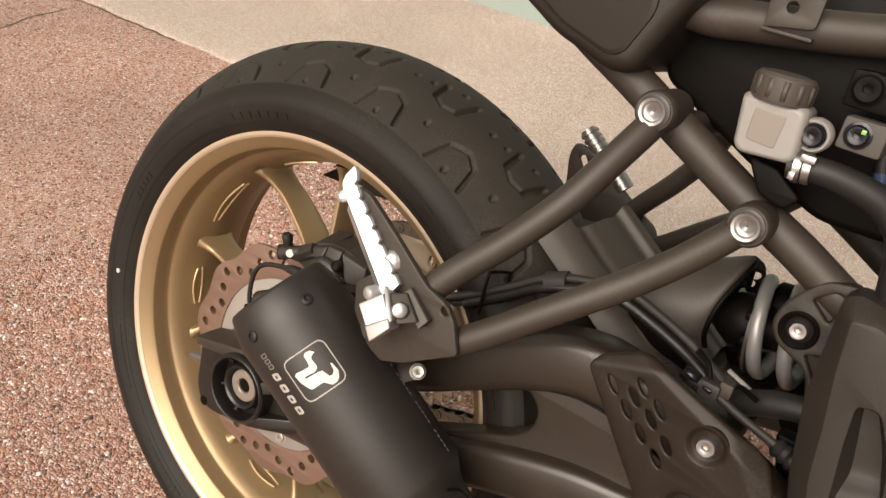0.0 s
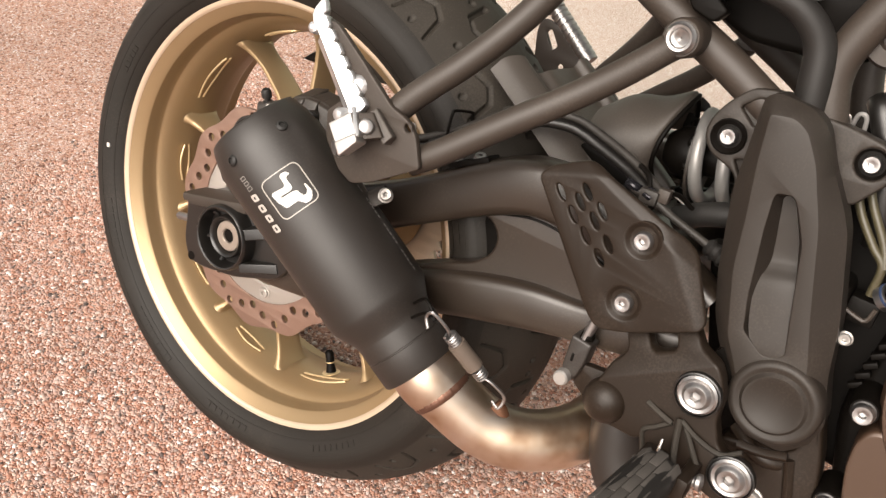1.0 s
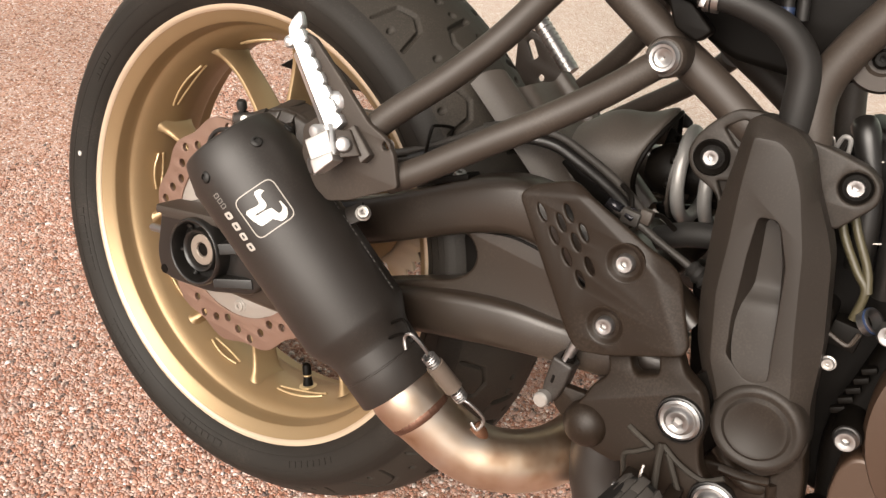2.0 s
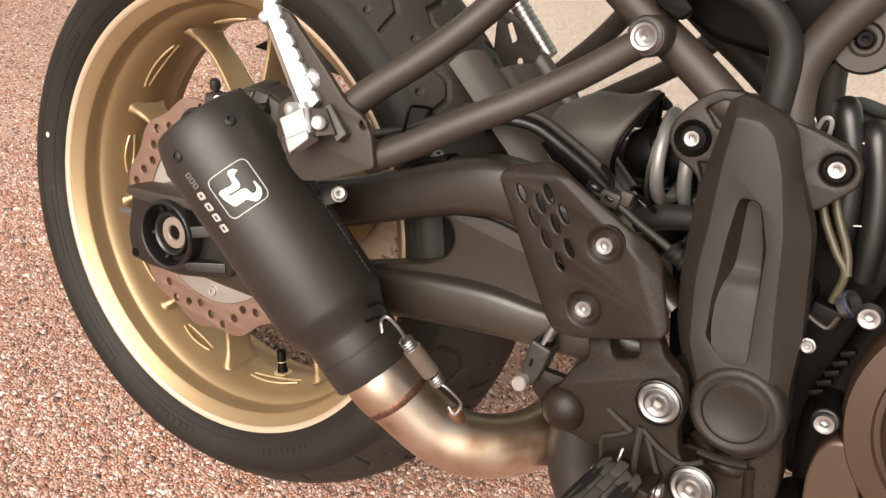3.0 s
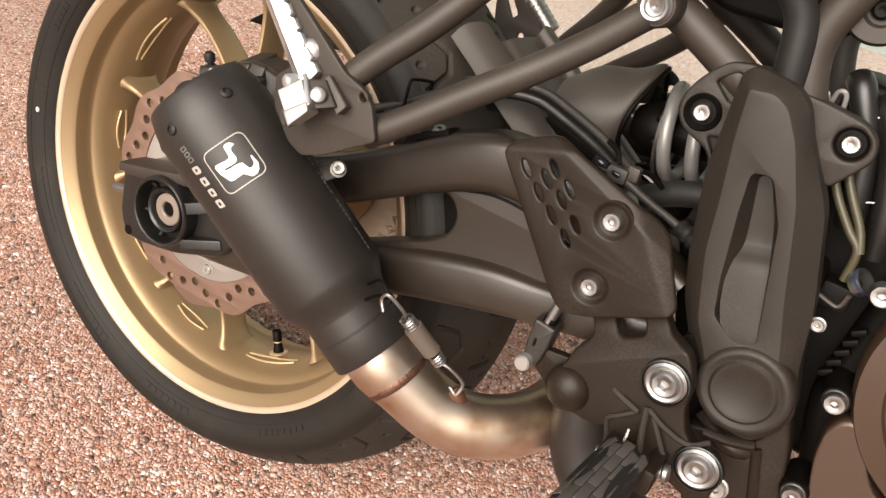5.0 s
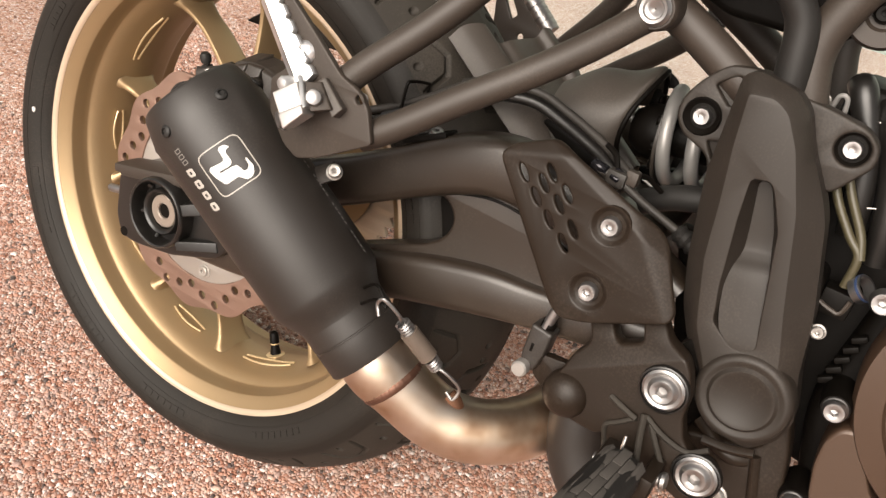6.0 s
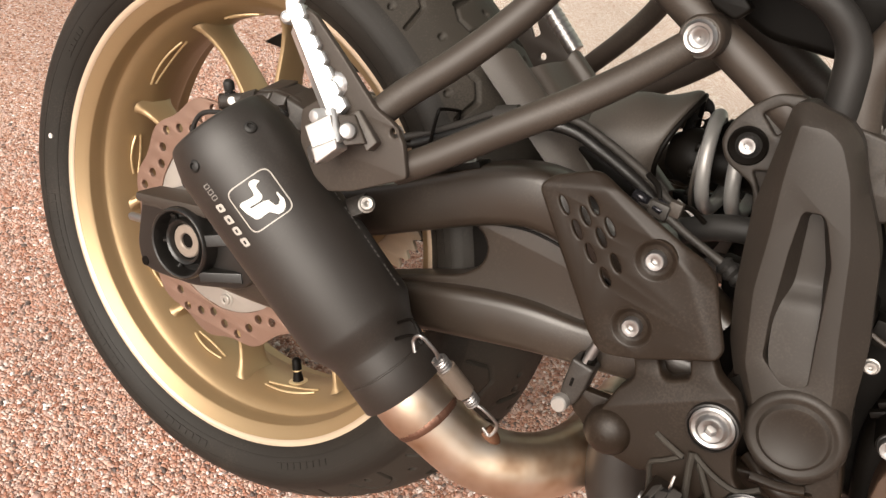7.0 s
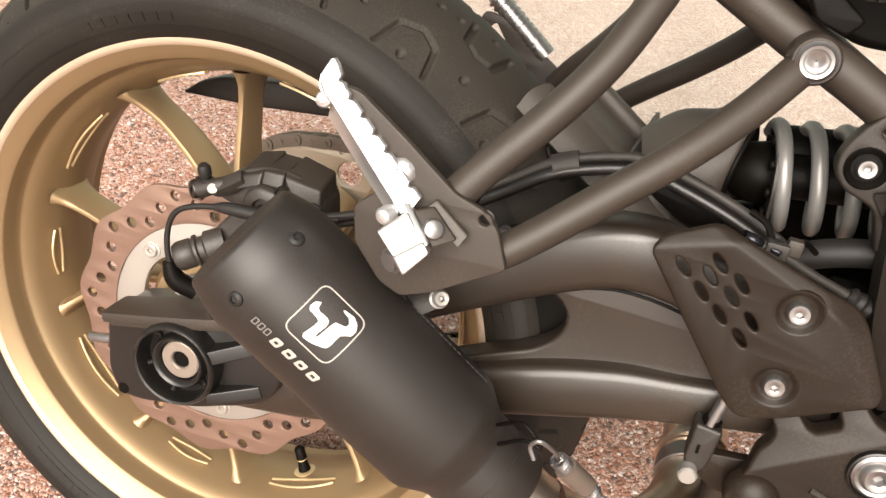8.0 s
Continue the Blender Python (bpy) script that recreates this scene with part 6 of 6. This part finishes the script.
for dx in (0.0, 0.022):
    rad = part("cooling_hose", sweep([(0.4990 + dx, -0.062, 0.3060 - 0.3 * dx), (0.5045 + dx, -0.070, 0.3000 - 0.4 * dx), (0.5190 + dx, -0.071, 0.2725 - 0.5 * dx), (0.5290 + dx, -0.070, 0.2403 - 0.5 * dx), (0.534 + dx, -0.066, 0.215 - 0.5 * dx)], 0.0088, 16, 6), M_DARKHOSE, bike, "black hose beside the crankcase")
cp = part("frame_cap", lathe([(0, 0.022), (0.010, 0.022), (0.014, 0.020), (0.014, 0.011), (0.010, 0.009), (0.010, 0.001)], (0.494, -0.070, 0.350), OUT, 36), M_FRAME, bike, "round black cap on the frame")
bolt("cap_screw", (0.494, -0.082, 0.350), OUT, 0.0052, 0.004, M_DARK, cp)
for k, (x, z) in enumerate(((0.424, 0.363), (0.433, 0.367))):
    lead = part("wiring_lead", sweep([(x + 0.004, -0.072, z - 0.010), (x - 0.003, -0.072, z + 0.020), (x + 0.004, -0.072, z + 0.042), (x + 0.020, -0.070, z + 0.060)], 0.0042, 12, 6), M_SIDE, bike, "black wiring lead beside the battery box")
    if k == 0:
        part("blue_tape", lathe([(-0.003, 0.0044), (-0.003, 0.0048), (0.003, 0.0048), (0.003, 0.0044)], (x + 0.002, -0.072, z - 0.003), (-0.2, 0, 1), 16, close=True), M_BLUE, lead, "blue tape ring")
part("cable_tie", sweep([(0.3845, -0.052, 0.1915), (0.400, -0.052, 0.186), (0.4145, -0.052, 0.180)], 0.0018, 8, 4, flat=0.4), M_RES, bike, "pale plastic cable tie")

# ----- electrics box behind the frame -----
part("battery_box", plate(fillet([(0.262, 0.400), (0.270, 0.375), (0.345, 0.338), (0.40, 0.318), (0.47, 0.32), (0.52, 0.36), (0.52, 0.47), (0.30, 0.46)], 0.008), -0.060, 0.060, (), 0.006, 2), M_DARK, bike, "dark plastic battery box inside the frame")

# ----- brake fluid reservoir -----
res = part("fluid_reservoir", relief(fillet([(0.3405, 0.3905), (0.3415, 0.3830), (0.3450, 0.3585), (0.3500, 0.3545), (0.3800, 0.3572), (0.3840, 0.3607), (0.3810, 0.3915)], 0.005), [(0.92, -0.096), (1.0, -0.101), (1.0, -0.118), (0.985, -0.1215), (0.95, -0.1245), (0.89, -0.1262), (0.80, -0.1268)]), M_RES, bike, "milky brake fluid reservoir with a brown-black screw cap")
part("cap", lathe([(0, 0.0172), (0.002, 0.0180), (0.015, 0.0178), (0.017, 0.0160), (0.018, 0.010), (0.0182, 0.001)], (0.3605, -0.1145, 0.3890), Vector((-0.02, 0, 1)), 40), M_FENDER, res, "brown-black screw cap")
for k in range(12):
    a = 2 * math.pi * (k + 0.5) / 12
    part("grip_rib", lathe([(0.0025, 0.0022), (0.0140, 0.0022)], (0.3605 + 0.0166 * math.cos(a), -0.1145 + 0.0166 * math.sin(a), 0.3890), (-0.02, 0, 1), 6), M_FENDER, res)
part("mount_lug", lathe([(0, 0.0104), (0.010, 0.0104), (0.0116, 0.0092), (0.0116, 0.0082), (0.009, 0.0080), (0.009, 0.001)], (0.3865, -0.108, 0.3772), OUT, 32), M_RES, res)
bolt("lug_bolt", (0.3865, -0.1175, 0.3772), OUT, 0.0066, 0.006, M_DARKGLOSS, res, 1.12)
part("level_window", relief(fillet([(0.351, 0.384), (0.3515, 0.364), (0.370, 0.363), (0.371, 0.384)], 0.002), [(1, -0.1264), (0.95, -0.1270), (0.9, -0.1271)]), M_LEVEL, res)
hose = part("reservoir_hose", sweep([(0.379, -0.118, 0.3560), (0.395, -0.116, 0.3585), (0.414, -0.112, 0.3570), (0.437, -0.106, 0.3500), (0.454, -0.100, 0.3330), (0.461, -0.098, 0.305), (0.466, -0.094, 0.27), (0.475, -0.09, 0.22)], [0.0078, 0.0082, 0.0088, 0.0096, 0.0104, 0.0110, 0.0115, 0.0115], 20, 8), M_SIDE, bike, "thick black rubber hose with a wire clamp")
for k in range(2):
    part("clamp", lathe([(-0.0022, 0.0084), (-0.0022, 0.0098), (0.0022, 0.0098), (0.0022, 0.0084)], (0.385 + 0.0055 * k, -0.1172, 0.3572 + 0.0006 * k), Vector((1, 0.08, 0.12)), 28, close=True), M_STEEL, hose, "spring steel hose clamp")
part("clamp_ear", block((0.386, -0.129, 0.3625), (0.395, -0.123, 0.367), 0.001), M_STEEL, hose)
part("clamp_ear", block((0.383, -0.129, 0.350), (0.387, -0.123, 0.355), 0.001), M_STEEL, hose)
part("hose_bracket", plate(fillet([(0.352, 0.352), (0.372, 0.350), (0.392, 0.336), (0.384, 0.326), (0.366, 0.331)], 0.004), -0.104, -0.092, (), 0.002, 2), M_DARK, bike, "black hose bracket under the fluid reservoir")
plug = part("service_plug", block((0.398, -0.112, 0.374), (0.424, -0.085, 0.394), 0.003), M_PEGRUB, bike, "black electrical coupler with a green paint mark")
bolt("plug_bolt", (0.4085, -0.112, 0.3845), OUT, 0.0062, 0.005, M_DARKGLOSS, plug, 1.3)
part("paint_mark", block((0.4100, -0.1178, 0.3862), (0.4128, -0.1160, 0.3890), 0.0006), M_GREEN, plug, "small green paint mark")
pl2 = part("relay", block((0.392, -0.108, 0.398), (0.426, -0.080, 0.420), 0.003), M_DARK, bike, "black relay with a round bolt")
bolt("relay_bolt", (0.4035, -0.108, 0.4105), OUT, 0.0082, 0.006, M_DARK, pl2, 1.2)

# ----- hoses and cables along the swingarm -----
def cable(name, pts, r, mat, label):
    return part(name, sweep(pts, r, 12, 7), mat, bike, label)


RUN = [(0.085, -0.112, 0.128), (0.150, -0.098, 0.150), (0.1830, -0.090, 0.1650), (0.2149, -0.085, 0.1864), (0.2419, -0.085, 0.2060), (0.2697, -0.083, 0.2167), (0.3000, -0.079, 0.2215), (0.3275, -0.078, 0.2155), (0.3542, -0.082, 0.2085), (0.3726, -0.088, 0.2030), (0.392, -0.095, 0.195)]


def beside(dy, dz, first=0):
    return [(x, y + dy, z + dz) for x, y, z in RUN[first:]]


cab = cable("brake_hose", beside(0, 0.0030), 0.0035, M_HOSE, "black brake hoses along the swingarm")
part("second_hose", sweep(beside(0.005, -0.0034), 0.0036, 12, 7), M_HOSE, cab)
part("third_hose", sweep(beside(-0.0040, -0.0042, 2), 0.0044, 12, 7), M_DARKHOSE, cab)
part("hose_tape", sweep([RUN[4], (0.2500, -0.0845, 0.2098), (0.2580, -0.084, 0.2130)], 0.0086, 14, 4, flat=0.9), M_HOSE, cab)
for k in range(9):
    q = Vector((0.3085, -0.0838, 0.2180)).lerp(Vector((0.3310, -0.0822, 0.2118)), k / 8)
    if k != 3:
        part("print_mark", block(q - Vector((0.0008, 0.0004, 0.0010)), q + Vector((0.0008, 0.0004, 0.0010)), 0.0002), M_PALEINK, cab)
part("guide", sweep([(0.1985, -0.096, 0.160), (0.1985, -0.097, 0.176), (0.1980, -0.096, 0.1935), (0.1990, -0.092, 0.1965), (0.2060, -0.080, 0.1965), (0.2070, -0.077, 0.193), (0.2075, -0.077, 0.166)], 0.0014, 8, 4), M_DARK, cab, "black wire guide")
clamp = part("hose_clamp", block((0.222, -0.119, 0.170), (0.262, -0.100, 0.175), 0.0015, 0, Matrix.Translation((0.237, 0, 0.167)) @ Matrix.Rotation(radians(-28), 4, "Y") @ Matrix.Translation((-0.242, 0, -0.172))), M_DARK, bike, "black hose clamp with a bright bolt on the swingarm")
bolt("bolt", (0.2432, -0.111, 0.1715), (0, -0.4, 1), 0.0050, 0.005, M_STEEL, clamp)
bolt("bolt", (0.2240, -0.112, 0.1620), (0, -0.4, 1), 0.0040, 0.004, M_STEEL, clamp)
sw = part("brake_light_switch", sweep([(0.372, -0.112, 0.200), (0.388, -0.112, 0.198), (0.408, -0.110, 0.190), (0.434, -0.106, 0.181), (0.450, -0.104, 0.175)], [0.0045, 0.0038, 0.0030, 0.0032, 0.0040], 14, 6), M_HOSE, bike, "brake light switch with a corrugated boot")
part("boot", lathe([(0, 0.0045), (0.003, 0.0072), (0.006, 0.0058), (0.009, 0.0074), (0.012, 0.0058), (0.015, 0.0074), (0.018, 0.0058), (0.020, 0.0045)], (0.4360, -0.106, 0.1805), Vector((0.92, 0.06, -0.36)), 20), M_SIDE, sw, "corrugated rubber boot")
part("banjo", lathe([(0, 0.0058), (0.007, 0.0058), (0.008, 0.0045)], (0.386, -0.112, 0.197), (0.1, -0.6, 0.8), 6), M_DARKGLOSS, sw)
part("union", lathe([(0, 0.0048), (0.012, 0.0048)], (0.378, -0.112, 0.200), (-0.9, -0.1, 0.2), 6), M_DARKGLOSS, sw)
part("switch_body", block((0.380, -0.119, 0.194), (0.394, -0.106, 0.205), 0.002), M_HOSE, sw)
part("switch_clip", block((0.392, -0.116, 0.198), (0.401, -0.108, 0.2085), 0.0015), M_FRAME, sw)
part("lead", sweep([(0.384, -0.110, 0.203), (0.378, -0.104, 0.211), (0.368, -0.098, 0.214)], 0.0022, 8, 5), M_DARK, sw)
part("lead", sweep([(0.398, -0.112, 0.206), (0.404, -0.100, 0.204), (0.414, -0.090, 0.196)], 0.0020, 8, 5), M_DARK, sw)
cable("coolant_hose", [(0.400, -0.070, 0.178), (0.418, -0.074, 0.190), (0.440, -0.078, 0.199), (0.47, -0.080, 0.205)], 0.0095, M_SIDE, "thick black coolant hose")

# ----- exhaust collector -----
col = part("collector", sweep([(0.4190, -0.092, 0.0240), (0.4235, -0.092, 0.0040), (0.4300, -0.092, -0.0200), (0.4450, -0.092, -0.0430), (0.4700, -0.092, -0.0600), (0.5100, -0.090, -0.0700)], [0.0225, 0.0240, 0.0245, 0.0245, 0.0245, 0.0245], 40, 6), M_MUFF, bike, "black exhaust collector shield under the engine")
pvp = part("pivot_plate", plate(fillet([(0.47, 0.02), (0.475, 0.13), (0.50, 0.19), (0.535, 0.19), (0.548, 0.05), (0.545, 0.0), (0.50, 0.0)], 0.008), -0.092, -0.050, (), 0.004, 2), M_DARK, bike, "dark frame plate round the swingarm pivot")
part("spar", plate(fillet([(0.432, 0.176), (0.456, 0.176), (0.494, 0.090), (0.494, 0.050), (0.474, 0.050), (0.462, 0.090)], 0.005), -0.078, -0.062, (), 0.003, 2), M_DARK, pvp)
part("boss", block((0.497, -0.111, 0.006), (0.560, -0.090, 0.044), 0.005), M_GUARD, pvp)
low = part("lower_frame_plate", plate(fillet([(0.498, 0.050), (0.519, 0.056), (0.545, 0.064), (0.556, 0.095), (0.566, 0.070), (0.574, 0.040), (0.590, -0.02), (0.60, -0.09), (0.54, -0.09), (0.530, -0.03), (0.508, 0.010)], 0.005), -0.112, -0.085, (), 0.003, 2), M_GUARD, bike, "black cast frame bracket below the pivot cover")
part("ledge", sweep([(0.512, -0.116, 0.053), (0.530, -0.116, 0.056), (0.546, -0.116, 0.062)], 0.0032, 10, 4, power=4), M_GUARD, low)
part("edge_rib", sweep([(0.5475, -0.114, 0.060), (0.556, -0.114, 0.035), (0.566, -0.114, 0.005), (0.576, -0.114, -0.03)], 0.0032, 10, 4, power=4), M_GUARD, low)
bolt("plate_bolt", (0.536, -0.112, 0.016), OUT, 0.0075, 0.006, M_CAST, low, 1.2)
part("boss", sweep([(0.505, -0.100, 0.058), (0.530, -0.112, 0.050), (0.555, -0.100, 0.052)], 0.006, 10, 5), M_GUARD, pvp)

# ----- engine -----
eng = part("engine", plate(fillet([(0.585, 0.02), (0.560, 0.10), (0.575, 0.24), (0.62, 0.30), (0.80, 0.30), (0.84, 0.10), (0.80, -0.06), (0.60, -0.08)], 0.02), -0.085, 0.10, (), 0.010, 2), M_DARK, bike, "black engine block with a bronze-coloured cover")
part("clutch_cover", relief(ring(0.670, 0.155, 0.093, 80), [(1.0, -0.085), (1.0, -0.110), (0.97, -0.116), (0.80, -0.118), (0.78, -0.115), (0.74, -0.115), (0.72, -0.126), (0.66, -0.132), (0.3, -0.134)]), M_BROWN, eng, "bronze-brown painted engine cover")
part("side_cover", relief(fillet([(0.594, 0.030), (0.5850, 0.0580), (0.5800, 0.0760), (0.5785, 0.0960), (0.5835, 0.1090), (0.5940, 0.1125), (0.604, 0.098), (0.618, 0.075), (0.64, 0.058), (0.66, 0.03)], 0.006), [(1.0, -0.085), (1.0, -0.1080), (0.985, -0.1120), (0.955, -0.1138), (0.90, -0.1142)]), M_BROWN, eng, "bronze-brown painted side cover")
for c in ((0.5749, 0.1208), (0.5806, 0.0454)):
    part("bolt_boss", lathe([(0, 0.0105), (0.030, 0.0100), (0.034, 0.0090)], (c[0], -0.085, c[1]), OUT, 24), M_DARK, eng)
    bolt("cover_bolt", (c[0], -0.118, c[1]), OUT, 0.0072, 0.008, M_STEEL, eng, 1.12)
for k in range(5):
    part("casting_tooth", block((-0.0050, -0.003, -0.0022), (0.0050, 0.004, 0.0022), 0.0012, place=Matrix.Translation((0.5632 + 0.0016 * k, -0.088, 0.124 + 0.0088 * k)) @ Matrix.Rotation(radians(-35), 4, "Y")), M_DARK, eng)
bolt("small_bolt", (0.5446, -0.104, 0.1577), OUT, 0.0042, 0.004, M_CAST, eng)
cable("engine_wiring", [(0.500, -0.070, 0.270), (0.516, -0.080, 0.240), (0.534, -0.084, 0.219), (0.545, -0.086, 0.208), (0.546, -0.084, 0.186)], 0.0030, M_WIRE, "olive sleeved wiring beside the engine")
cable("engine_wiring", [(0.505, -0.070, 0.275), (0.522, -0.080, 0.246), (0.540, -0.084, 0.222), (0.547, -0.086, 0.207)], 0.0030, M_WIRE, "olive sleeved wiring beside the engine")
cpl = part("coupler", block((0.536, -0.092, 0.166), (0.556, -0.072, 0.184), 0.002), M_DARK, bike, "black coupler with a bright hose clip")
part("blue_mark", lathe([(-0.0008, 0.0088), (-0.0008, 0.0094), (0.0008, 0.0094), (0.0008, 0.0088)], (0.5572, -0.0867, 0.1914), (0.5, -0.3, 0.6), 24, close=True), M_BLUE, cpl, "thin blue ring")
part("tray_edge", sweep([(0.5366, -0.093, 0.1735), (0.5440, -0.093, 0.1712), (0.5511, -0.093, 0.1710), (0.5535, -0.093, 0.1812)], 0.0016, 6, 3), M_FRAME, cpl)
part("clip", lathe([(-0.004, 0.0075), (-0.004, 0.0090), (0.004, 0.0090), (0.004, 0.0075)], (0.556, -0.086, 0.190), (0.5, -0.3, 0.6), 24, close=True), M_STEEL, cpl)
bolt("bolt", (0.5690, -0.108, 0.1955), OUT, 0.0076, 0.008, M_STEEL, cpl, 1.1)
